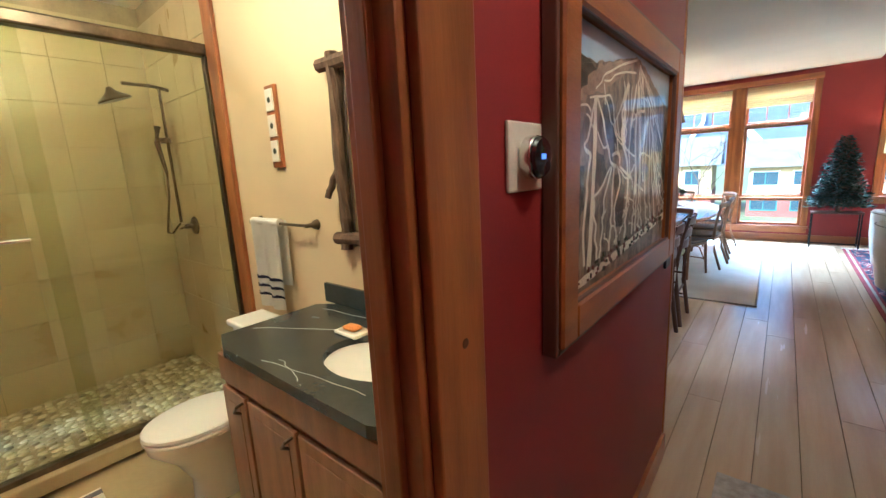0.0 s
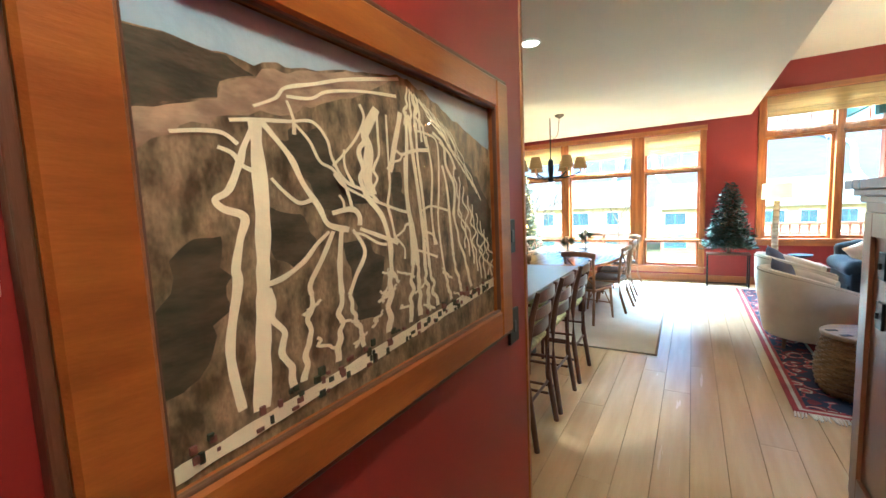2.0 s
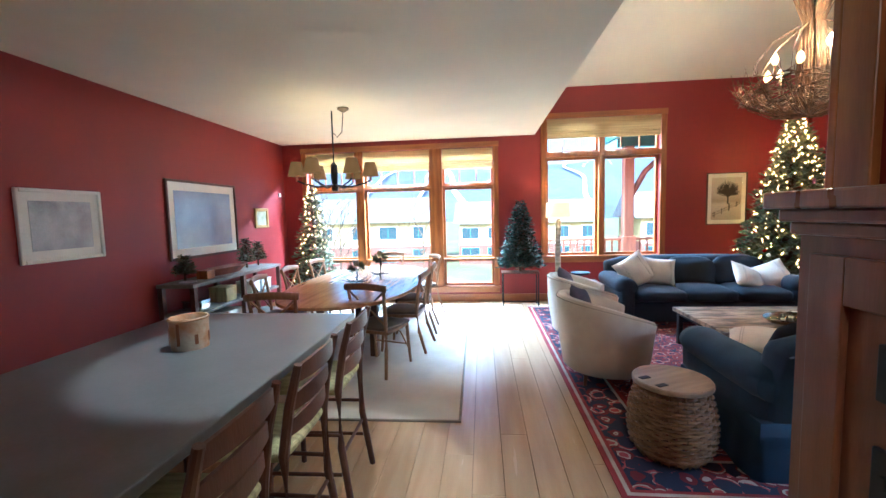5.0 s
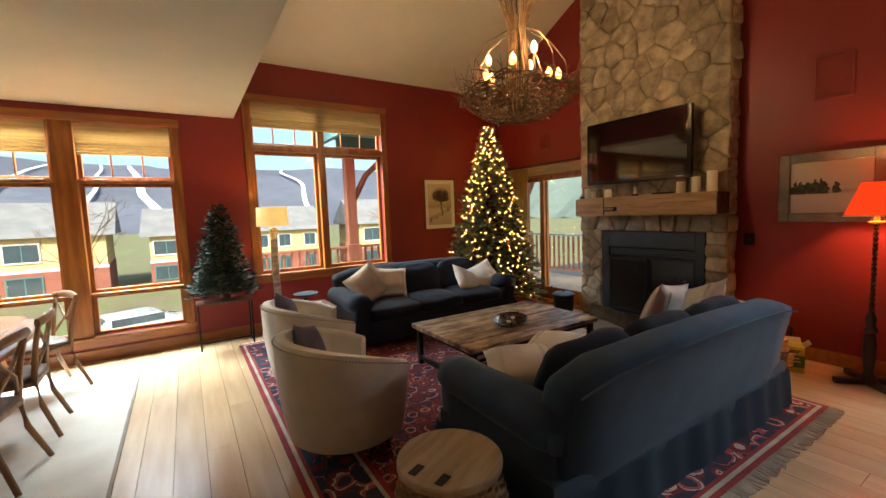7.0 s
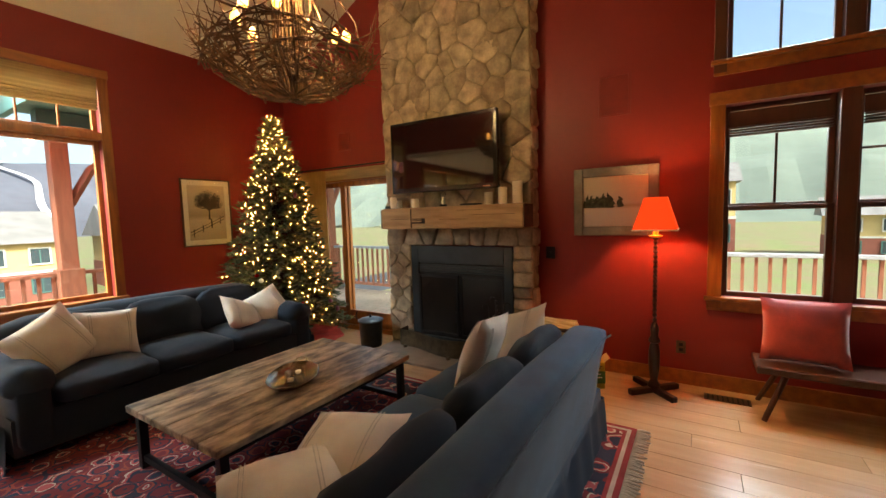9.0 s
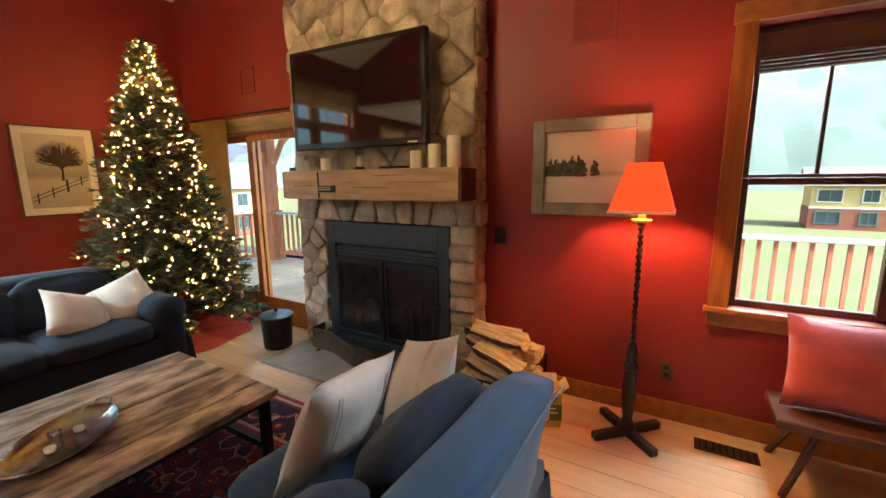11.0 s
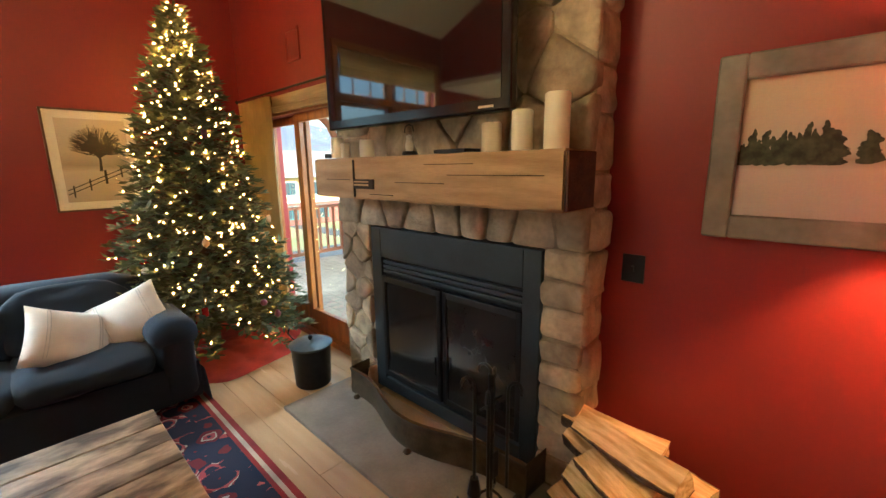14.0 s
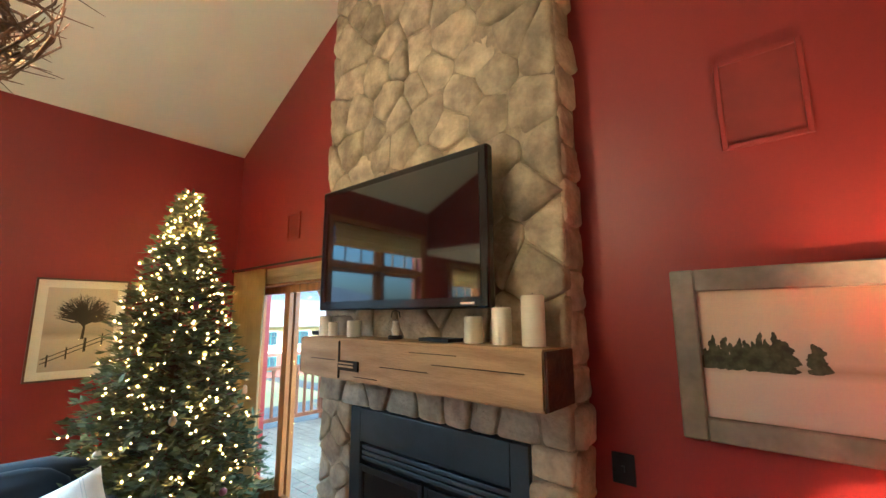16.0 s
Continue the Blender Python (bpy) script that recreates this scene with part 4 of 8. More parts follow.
def tub_chair(x, y, rz, label):
    """A barrel chair that faces its own +x."""
    c = thing("tub_chair", label, "armchair", x, y, 0.012, rz, group="pair of tub chairs")
    shell = bmesh.new()
    N = 36
    a0 = radians(52)
    loops = []
    for i in range(N + 1):
        a = a0 + (math.tau - 2 * a0) * i / N
        s = abs(i / N * 2 - 1)
        top = 0.60 + 0.19 * (1 - s ** 2.2)
        ro = lambda z: 0.36 + 0.085 * min(1, z / 0.6) + 0.01 * math.sin(min(1, z / 0.7) * math.pi)
        sec = [(ro(0.10) - 0.02, 0.11), (ro(0.12), 0.13), (ro(0.3), 0.30), (ro(0.5), 0.5), (ro(top), top - 0.03), (ro(top) - 0.02, top), (ro(top) - 0.075, top), (ro(top) - 0.10, top - 0.03), (0.315, 0.42), (0.30, 0.14)]
        sx = 1.0 + 0.16 * max(0.0, math.cos(a))
        loops.append([shell.verts.new((r * math.cos(a) * sx + 0.03, r * math.sin(a), z)) for r, z in sec])
    m = len(loops[0])
    for p, q in zip(loops, loops[1:]):
        for k in range(m):
            shell.faces.new((p[k], p[(k + 1) % m], q[(k + 1) % m], q[k]))
    shell.faces.new(loops[0][::-1]), shell.faces.new(loops[-1])
    smooth(part("shell", shell, LINEN, c), 50)
    studs = bmesh.new()
    for i in range(0, N * 3 + 1):
        f = i / 3
        a = a0 + (math.tau - 2 * a0) * f / N
        s = abs(f / N * 2 - 1)
        top = 0.60 + 0.19 * (1 - s ** 2.2)
        sx = 1.0 + 0.16 * max(0.0, math.cos(a))
        r = 0.447
        bmesh.ops.create_icosphere(studs, subdivisions=1, radius=0.0055, matrix=Matrix.Translation((r * math.cos(a) * sx + 0.03, r * math.sin(a), top - 0.022)))
    st = part("nailheads", studs, mat("antique_nail", (0.35, 0.30, 0.22), 0.35, 0.9), c, "row of antique brass nailheads")
    st["kind"] = "stuff"
    seat = bmesh.new()
    lathe(seat, [(0.30, 0.12), (0.33, 0.14), (0.345, 0.26), (0.34, 0.30)], 36)
    smooth(part("seat_base", seat, LINEN, c), 50)
    cush = lathe(bmesh.new(), [(0.29, 0.30), (0.325, 0.32), (0.33, 0.40), (0.29, 0.44), (0.15, 0.455), (0, 0.46)], 36, 0.03)
    smooth(part("seat_cushion", cush, LINEN, c), 60)
    for sx, sy in ((-1, -1), (-1, 1), (1, -1), (1, 1)):
        part("leg", rod(bmesh.new(), (sx * 0.22, sy * 0.22, 0.0), (sx * 0.21, sy * 0.21, 0.13), 0.014, 0.022), DARKTRIM, c, "dark tapered wooden leg")
    return c


tub_chair(1.17, 6.02, 2, "cream linen tub chair with nailhead trim on the rug")
tub_chair(1.27, 7.22, -4, "cream linen tub chair with nailhead trim on the rug")
scatter(0.98, 6.02, 0.69, -18, 16, 58, 0.40, 0.36, 0.15, GREYPIL, "grey-blue cushion in a tub chair", "cushions in the tub chairs", 11)
scatter(1.08, 7.22, 0.69, -18, 20, 60, 0.40, 0.36, 0.15, GREYPIL, "grey-blue cushion in a tub chair", "cushions in the tub chairs", 12)

# ---- woven drum table ----
drum = thing("drum_table", "woven rattan drum side table with a hinged wooden lid", "side table", 1.25, 4.80, 0.012, 25)
RATTAN = mat("rattan", (0.36, 0.215, 0.10), 0.45, vary=0.25, scale=9, fine=60, bump=0.3, rand=0.1)
rr = lambda z: 0.20 + 0.05 * math.sin(min(1, (z + 0.05) / 0.50) * math.pi) - 0.02 * (z < 0.05)
for i in range(22):
    z = 0.02 + i * 0.0195
    bm = bmesh.new()
    n = 64
    tube(bm, [((rr(z) + (0.006 if (k // 2 + i) % 2 else -0.006)) * math.cos(k * math.tau / n), (rr(z) + (0.006 if (k // 2 + i) % 2 else -0.006)) * math.sin(k * math.tau / n), z) for k in range(n + 1)], 0.0095, 6)
    smooth(part("weave_row", bm, RATTAN, drum), 60)
for k in range(32):
    a = (k + 0.5) * math.tau / 32
    bm = tube(bmesh.new(), [(rr(z) * math.cos(a), rr(z) * math.sin(a), z) for z in (0.0, 0.1, 0.2, 0.3, 0.4, 0.45)], 0.006, 6)
    part("stake", bm, RATTAN, drum)
DRUMTOP = mat("worn_lid_wood", (0.42, 0.32, 0.21), 0.4, vary=0.15, scale=3, fine=36, bump=0.1, stretch=(1, 8, 8))
lid = smooth(part("lid", lathe(bmesh.new(), [(0.225, 0.452), (0.232, 0.457), (0.232, 0.478), (0.226, 0.485), (0, 0.485)], 40), DRUMTOP, drum, "flat worn wooden lid"), 40)
for y in (-0.065, 0.065):
    part("hinge", bx(-0.19, -0.12, y - 0.018, y + 0.018, 0.4855, 0.4895, bevel=0.001), BLACK, lid)

# ---- coffee table ----
ct = thing("coffee_table", "weathered reclaimed wood coffee table with dark iron legs", "coffee table", 3.06, 6.53, 0.012, 0)
L, W = 1.62, 1.05
for i in range(6):
    y0 = -W / 2 + W * i / 6
    part("board", bx(-L / 2, L / 2, y0 + 0.0015, y0 + W / 6 - 0.0015, 0.375, 0.418 + 0.002 * (i % 2), bevel=0.004, seg=1), COFFEE, ct)
for sx in (-1, 1):
    for sy in (-1, 1):
        part("leg", bx(sx * (L / 2 - 0.06) - 0.025, sx * (L / 2 - 0.06) + 0.025, sy * (W / 2 - 0.06) - 0.025, sy * (W / 2 - 0.06) + 0.025, 0, 0.375, bevel=0.004), BLACK, ct)
    part("cross_bar", bx(sx * (L / 2 - 0.06) - 0.015, sx * (L / 2 - 0.06) + 0.015, -W / 2 + 0.08, W / 2 - 0.08, 0.05, 0.09), BLACK, ct)
part("stretcher", bx(-L / 2 + 0.08, L / 2 - 0.08, -0.015, 0.015, 0.055, 0.085), BLACK, ct)
part("apron", bx(-L / 2 + 0.04, L / 2 - 0.04, -W / 2 + 0.04, W / 2 - 0.04, 0.335, 0.3745), BLACK, ct)
tray = thing("serving_tray", "oval silver tray with two handles on the coffee table", "tray", 3.06, 6.45, 0.433, 40)
bm = bmesh.new()
lathe(bm, [(0.0, 0.0), (0.15, 0.0), (0.18, 0.03), (0.185, 0.035), (0.18, 0.037), (0.148, 0.006), (0.0, 0.005)], 40)
bmesh.ops.scale(bm, vec=(1.5, 0.95, 1), verts=bm.verts)
TRAYMETAL = mat("tarnished_silver", (0.42, 0.37, 0.30), 0.22, 1.0, vary=0.15, scale=14, fine=80, bump=0.05)
smooth(part("dish", bm, TRAYMETAL, tray), 50)
for s in (-1, 1):
    part("handle", tube(bmesh.new(), [(s * 0.265, -0.045, 0.036), (s * 0.295, -0.035, 0.05), (s * 0.305, 0, 0.055), (s * 0.295, 0.035, 0.05), (s * 0.265, 0.045, 0.036)], 0.006), CHROME, tray)
for i, (dx, dy) in enumerate(((-0.08, 0.0), (0.0, 0.03), (0.07, -0.02))):
    m = Matrix.Translation(tray.matrix_world @ Vector((dx, dy, 0.006)))
    gl = thing("votive_glass", "small glass votive cup on the silver tray", "cup", *m.translation, group="votives on the tray")
    g = smooth(part("cup", lathe(bmesh.new(), [(0.024, 0), (0.03, 0.05), (0.027, 0.05), (0.021, 0.006), (0, 0.006)], 16), CHROME if i == 1 else GLASS, gl))
    part("wax", lathe(bmesh.new(), [(0.02, 0.008), (0.022, 0.025), (0, 0.026)], 14), WAX, gl)
book = thing("magazine", "open magazine on the rug under the coffee table", "magazine", 3.62, 5.72, 0.012, 30)
part("pages", bx(-0.14, 0.14, -0.10, 0.10, 0.0, 0.008, bevel=0.002), PICWHITE, book)

# ---- rugs ----


def pattern(name, scale, colours, metric="EUCLIDEAN", stretch=(1, 1, 1), edge=(0.55, 0.44, 0.32)):
    """Woven motifs: stepped cells in a few dyed wools, with a fine pile."""
    m = mat(name, (0.3, 0.05, 0.05), 0.95, vary=0.15, fine=300, bump=0.4)
    nt = m.node_tree
    b = nt.nodes["Principled BSDF"]
    tc = nt.nodes.new("ShaderNodeTexCoord")
    mp = nt.nodes.new("ShaderNodeMapping")
    mp.inputs["Scale"].default_value = stretch
    nt.links.new(tc.outputs["Object"], mp.inputs[0])
    vo = nt.nodes.new("ShaderNodeTexVoronoi")
    vo.distance = metric
    vo.inputs["Scale"].default_value, vo.inputs["Randomness"].default_value = scale, 0.75
    wob = nt.nodes.new("ShaderNodeTexNoise")
    wob.inputs["Scale"].default_value = scale * 1.7
    nt.links.new(mp.outputs[0], wob.inputs["Vector"])
    bend = nt.nodes.new("ShaderNodeVectorMath")
    bend.operation = "MULTIPLY_ADD"
    nt.links.new(wob.outputs["Color"], bend.inputs[0])
    bend.inputs[1].default_value = (0.5 / scale, 0.5 / scale, 0)
    nt.links.new(mp.outputs[0], bend.inputs[2])
    nt.links.new(bend.outputs[0], vo.inputs["Vector"])
    sep = nt.nodes.new("ShaderNodeSeparateColor")
    nt.links.new(vo.outputs["Color"], sep.inputs[0])
    add = nt.nodes.new("ShaderNodeMath")
    add.operation = "MULTIPLY_ADD"
    nt.links.new(vo.outputs["Distance"], add.inputs[0])
    add.inputs[1].default_value = 1.15
    nt.links.new(sep.outputs[0], add.inputs[2])
    fr = nt.nodes.new("ShaderNodeMath")
    fr.operation = "FRACT"
    nt.links.new(add.outputs[0], fr.inputs[0])
    ramp = nt.nodes.new("ShaderNodeValToRGB")
    ramp.color_ramp.interpolation = "CONSTANT"
    els = ramp.color_ramp.elements
    while len(els) < len(colours):
        els.new(0.5)
    for i, (p, c) in enumerate(colours):
        els[i].position, els[i].color = p, (*c, 1)
    nt.links.new(fr.outputs[0], ramp.inputs[0])
    old = b.inputs["Base Color"].links[0].from_node
    nt.links.new(ramp.outputs[0], old.inputs[0])
    return m


WINE, NAVY, ROSE, IVORY, RUST = (0.16, 0.018, 0.026), (0.022, 0.026, 0.055), (0.36, 0.07, 0.075), (0.50, 0.42, 0.33), (0.28, 0.05, 0.03)
RUGFIELD = pattern("oriental_field", 8.5, [(0, WINE), (0.30, NAVY), (0.46, ROSE), (0.56, IVORY), (0.61, WINE), (0.78, RUST), (0.90, NAVY)])
RUGBAND = pattern("oriental_border", 7.5, [(0, NAVY), (0.40, ROSE), (0.52, IVORY), (0.60, WINE), (0.82, NAVY)])
RUGRED = mat("red_wool", (0.30, 0.035, 0.04), 0.95, vary=0.15, fine=300, bump=0.4)
RUGIV = mat("ivory_wool", (0.55, 0.47, 0.37), 0.95, vary=0.15, fine=300, bump=0.4)
rug = thing("oriental_rug", "wine red and navy oriental rug with ivory fringe", "rug", 2.56, 6.62, 0.0, 0)
RX, RY = 1.76, 2.30


def frame_bm(ax, ay, bx_, by_, z):
    bm = bmesh.new()
    box(bm, -ax, -bx_, -ay, ay, 0.0, z), box(bm, bx_, ax, -ay, ay, 0.0, z)
    box(bm, -bx_, bx_, -ay, -by_, 0.0, z), box(bm, -bx_, bx_, by_, ay, 0.0, z)
    return bm


ins_ = [(0.0, 0.035, RUGRED, 0.009), (0.035, 0.06, RUGIV, 0.010), (0.06, 0.085, RUGRED, 0.0095), (0.085, 0.36, RUGBAND, 0.0105), (0.36, 0.385, RUGIV, 0.0098), (0.385, 0.42, RUGRED, 0.0102)]
for a, b, m, z in ins_:
    part("border_band", frame_bm(RX - a, RY - a, RX - b, RY - b, z), m, rug)
part("field", bx(-RX + 0.42, RX - 0.42, -RY + 0.42, RY - 0.42, 0, 0.0106), RUGFIELD, rug)
rnd = random.Random(3)
bm = bmesh.new()
for s in (-1, 1):
    for k in range(240):
        x = -RX + 2 * RX * (k + 0.5) / 240
        dx = rnd.uniform(-0.02, 0.02)
        y1 = s * (RY + rnd.uniform(0.065, 0.10))
        tube(bm, [(x, s * RY, 0.006), (x + dx * 0.5, s * (RY + 0.03), 0.008), (x + dx, y1, 0.004)], [0.006, 0.0075, 0.005], 5)
tagged(part("fringe", bm, mat("fringe_cotton", (0.74, 0.67, 0.55), 0.95, vary=0.12, fine=300, bump=0.3), rug, "knotted ivory fringe"), kind="stuff")
drug = thing("dining_rug", "plain cream woven rug under the dining table", "rug", -1.47, 7.05, 0, 0.8)
part("rug_surface", move(soft_box(2.64, 3.92, 0.014, 0.006, cuts=3), pose(0, 0, 0.007)), CREAMRUG, drug)
part("binding", frame_bm(1.325, 1.965, 1.305, 1.945, 0.0125), mat("dark_binding", (0.30, 0.25, 0.19), 0.9), drug)

# ---- conifers ----


def conifer(name, label, x, y, z, height, radius, count, seed, foot=0.12, needle=0.075, lights=0, light_mat=None, needles=None):
    """A fir: trunk, drooping boughs and thousands of small needle sprays."""
    t = thing(name, label, "tree", x, y, z)
    rnd = random.Random(seed)
    part("trunk", rod(bmesh.new(), (0, 0, 0), (0, 0, height * 0.96), 0.045 * radius / 0.75 + 0.008, 0.006), BARK, t)
    boughs, verts, faces = [], [], []
    bm = bmesh.new()
    for i in range(count):
        f = (i + rnd.random()) / count
        f = f ** 1.25
        zz = foot + (height - foot) * f
        a = i * 2.39996 + rnd.uniform(-0.3, 0.3)
        r = radius * ((1 - f) ** 0.85) * rnd.uniform(0.78, 1.1) + 0.03
        lift = 0.10 * r + (0.20 * r if f > 0.6 else 0)
        p0 = Vector((0, 0, zz - 0.02))
        p1 = Vector((math.cos(a) * r * 0.6, math.sin(a) * r * 0.6, zz + lift * 0.4))
        p2 = Vector((math.cos(a) * r, math.sin(a) * r, zz + lift * 0.3 - 0.10 * r))
        boughs.append((p0, p1, p2))
        tube(bm, [p0, p1, p2], [0.008, 0.006, 0.002], 4)
        n = max(5, int(r / needle * 7))
        for k in range(n):
            s = 0.22 + 0.78 * (k + rnd.random()) / n
            c = p0.lerp(p1, s / 0.6) if s < 0.6 else p1.lerp(p2, (s - 0.6) / 0.4)
            out = Vector((math.cos(a + rnd.uniform(-1.3, 1.3)), math.sin(a + rnd.uniform(-1.3, 1.3)), rnd.uniform(-0.25, 0.55))).normalized()
            side = out.cross(Vector((rnd.uniform(-1, 1), rnd.uniform(-1, 1), 1.2))).normalized()
            nl = needle * rnd.uniform(0.7, 1.35)
            w = nl * 0.20
            b = len(verts)
            verts += [c, c + out * nl * 0.5 + side * w, c + out * nl, c + out * nl * 0.5 - side * w]
            faces.append((b, b + 1, b + 2, b + 3))
    tagged(part("bough_frame", bm, BARK, t), kind="stuff")
    me = bpy.data.meshes.new("crown")
    me.from_pydata([tuple(v) for v in verts], [], faces)
    me.materials.append(needles or NEEDLE)
    crown = new("crown", me)
    crown.parent = t
    if lights:
        lm = bmesh.new()
        for i in range(lights):
            p0, p1, p2 = boughs[rnd.randrange(len(boughs))]
            s = rnd.uniform(0.45, 1.0)
            c = p0.lerp(p1, s / 0.6) if s < 0.6 else p1.lerp(p2, (s - 0.6) / 0.4)
            c = c + Vector((c.x, c.y, 0)).normalized() * 0.025 + Vector((0, 0, rnd.uniform(-0.02, 0.03)))
            bmesh.ops.create_icosphere(lm, subdivisions=1, radius=rnd.uniform(0.0052, 0.0074), matrix=Matrix.Translation(c))
        tagged(part("string_lights", lm, light_mat, t, "warm white string lights"), kind="stuff")
    return t, boughs


FAIRY = glow("fairy_light", (1.0, 0.43, 0.085), 34)
FAIRY2 = glow("fairy_light_dim", (1.0, 0.45, 0.09), 22)
tree, boughs = conifer("christmas_tree", "tall lit fir tree with ornaments in the corner", 4.66, 8.72, 0.0, 2.92, 0.82, 640, 5, 0.22, 0.085, 980, FAIRY)
skirt = bmesh.new()
rings = []
for r, z in ((0.08, 0.05), (0.35, 0.03), (0.70, 0.012), (0.73, 0.002)):
    rings.append([skirt.verts.new((math.cos(k * math.tau / 60) * r * (1 + 0.04 * math.sin(k * 0.9)), math.sin(k * math.tau / 60) * r * (1 + 0.04 * math.sin(k * 0.9)), z + 0.012 * (0.5 + 0.5 * math.sin(k * 1.3)) * (r > 0.3))) for k in range(60)])
for a, b in zip(rings, rings[1:]):
    for k in range(60):
        skirt.faces.new((a[k], a[(k + 1) % 60], b[(k + 1) % 60], b[k]))
sk = thing("tree_skirt", "red knitted tree skirt spread on the floor", "tree skirt", 4.64, 8.64, 0.0)
smooth(part("cloth", skirt, mat("red_knit", (0.55, 0.07, 0.06), 0.9, vary=0.15, fine=160, bump=0.4), sk), 60)
rnd = random.Random(8)
ORN = [mat("ornament_red", (0.45, 0.02, 0.02), 0.2), mat("ornament_white", (0.75, 0.72, 0.66), 0.4), CHROME, mat("ornament_wood", (0.45, 0.27, 0.12), 0.6), mat("ornament_plum", (0.24, 0.08, 0.13), 0.4)]
ONAME = ["red", "white", "silver", "wooden", "plum"]
for i in range(46):
    p0, p1, p2 = boughs[rnd.randrange(40, 470)]
    a = math.atan2(p2.y, p2.x)
    if not (math.pi * 0.85 < a or a < -0.1):
        continue
    k = rnd.randrange(5)
    c = Vector((4.66, 8.72, 0)) + p2 + Vector((math.cos(a), math.sin(a), 0)) * 0.01
    o = thing("ornament", f"small {ONAME[k]} ornament hanging on the fir tree", "ornament", c.x, c.y, c.z - 0.075, group="ornaments on the tree")
    bm = bmesh.new()
    if i % 3 == 0:
        lathe(bm, [(0, -0.04), (0.022, -0.02), (0.028, 0.0), (0.018, 0.025), (0.006, 0.036), (0, 0.04)], 12)
    elif i % 3 == 1:
        bmesh.ops.create_uvsphere(bm, u_segments=14, v_segments=8, radius=0.028)
    else:
        box(bm, -0.022, 0.022, -0.008, 0.008, -0.04, 0.03, 0.006)
    smooth(part("bauble", bm, ORN[k], o), 50)
    part("hook", rod(bmesh.new(), (0, 0, 0.028), (0, 0, 0.075), 0.0015, n=5), CHROME, o)
conifer("christmas_tree", "slim lit fir tree beside the dining window", -2.86, 9.0, 0.0, 2.12, 0.42, 260, 9, 0.3, 0.07, 210, FAIRY2)
stand = thing("plant_stand", "small dark console stand with thin iron legs", "side table", 0.69, 9.10, 0.0)
part("top", bx(-0.31, 0.31, -0.15, 0.15, 0.55, 0.575, bevel=0.004), DARKTRIM, stand)
for sx in (-1, 1):
    for sy in (-1, 1):
        part("leg", bx(sx * 0.29 - 0.01, sx * 0.29 + 0.01, sy * 0.13 - 0.01, sy * 0.13 + 0.01, 0, 0.55), BLACK, stand)
    part("foot_rail", bx(sx * 0.29 - 0.008, sx * 0.29 + 0.008, -0.12, 0.12, 0.02, 0.04), BLACK, stand)
part("foot_rail", bx(-0.28, 0.28, 0.122, 0.138, 0.02, 0.04), BLACK, stand)
conifer("tabletop_tree", "small unlit artificial fir tree on a stand", 0.70, 9.08, 0.575, 1.18, 0.37, 210, 12, 0.10, 0.07, needles=mat("dark_fir_needle", (0.022, 0.04, 0.018), 0.75, vary=0.3, scale=20))

# ---- lamps ----


def bulb(name, x, y, z, power, r=0.03, colour=(1.0, 0.62, 0.28)):
    return lamp(name, "POINT", power, colour, pose(x, y, z), r)


LAMPWOOD = mat("ebonised_wood", (0.036, 0.016, 0.011), 0.4, vary=0.15, scale=5, fine=50, bump=0.1)
lampr = thing("floor_lamp", "dark carved wooden floor lamp with a lit red shade", "floor lamp", 5.08, 4.28, 0.0)
smooth(part("post", lathe(bmesh.new(), [(0.05, 0.02), (0.05, 0.07), (0.042, 0.08), (0.028, 0.11), (0.036, 0.16), (0.044, 0.24), (0.044, 0.36), (0.036, 0.41), (0.028, 0.43), (0.044, 0.445), (0.046, 0.46), (0.04, 0.475), (0.028, 0.50), (0.034, 0.54), (0.034, 0.57), (0.02, 0.605)] + [q for k in range(17) for q in ((0.011, 0.62 + k * 0.042), (0.017, 0.626 + k * 0.042), (0.020, 0.634 + k * 0.042), (0.017, 0.642 + k * 0.042), (0.011, 0.648 + k * 0.042))] + [(0.028, 1.335), (0.012, 1.35)], 20), LAMPWOOD, lampr, "dark turned wooden post"), 35)
for a in (45, 135, 225, 315):
    part("foot", move(bx(0.0, 0.24, -0.028, 0.028, 0.0, 0.05, bevel=0.01), pose(0, 0, 0, 0, 0, a)), LAMPWOOD, lampr)
part("bobeche", lathe(bmesh.new(), [(0.01, 1.335), (0.05, 1.35), (0.055, 1.36), (0.02, 1.365), (0.018, 1.42)], 20), mat("yellow_ceramic", (0.65, 0.48, 0.05), 0.3), lampr)


def shade(parent, w0, w1, z0, z1, material, n=4, rot=45):
    bm = bmesh.new()
    k = math.sqrt(2) if n == 4 else 1
    rings = []
    for r, z in ((w0, z0), (w1, z1), (w1 - 0.004, z1), (w0 - 0.004, z0)):
        rings.append([bm.verts.new((r * k * math.cos(radians(rot) + i * math.tau / n), r * k * math.sin(radians(rot) + i * math.tau / n), z)) for i in range(n)])
    for a, b in zip(rings, rings[1:] + rings[:1]):
        for i in range(n):
            bm.faces.new((a[i], a[(i + 1) % n], b[(i + 1) % n], b[i]))
    return part("shade", bm, material, parent)


def cloth_shade(name, colour, glow_colour, strength):
    m = mat(name, colour, 0.9, vary=0.06, scale=8, fine=200, bump=0.15)
    b = m.node_tree.nodes["Principled BSDF"]
    b.inputs["Emission Color"].default_value, b.inputs["Emission Strength"].default_value = (*glow_colour, 1), strength
    return m


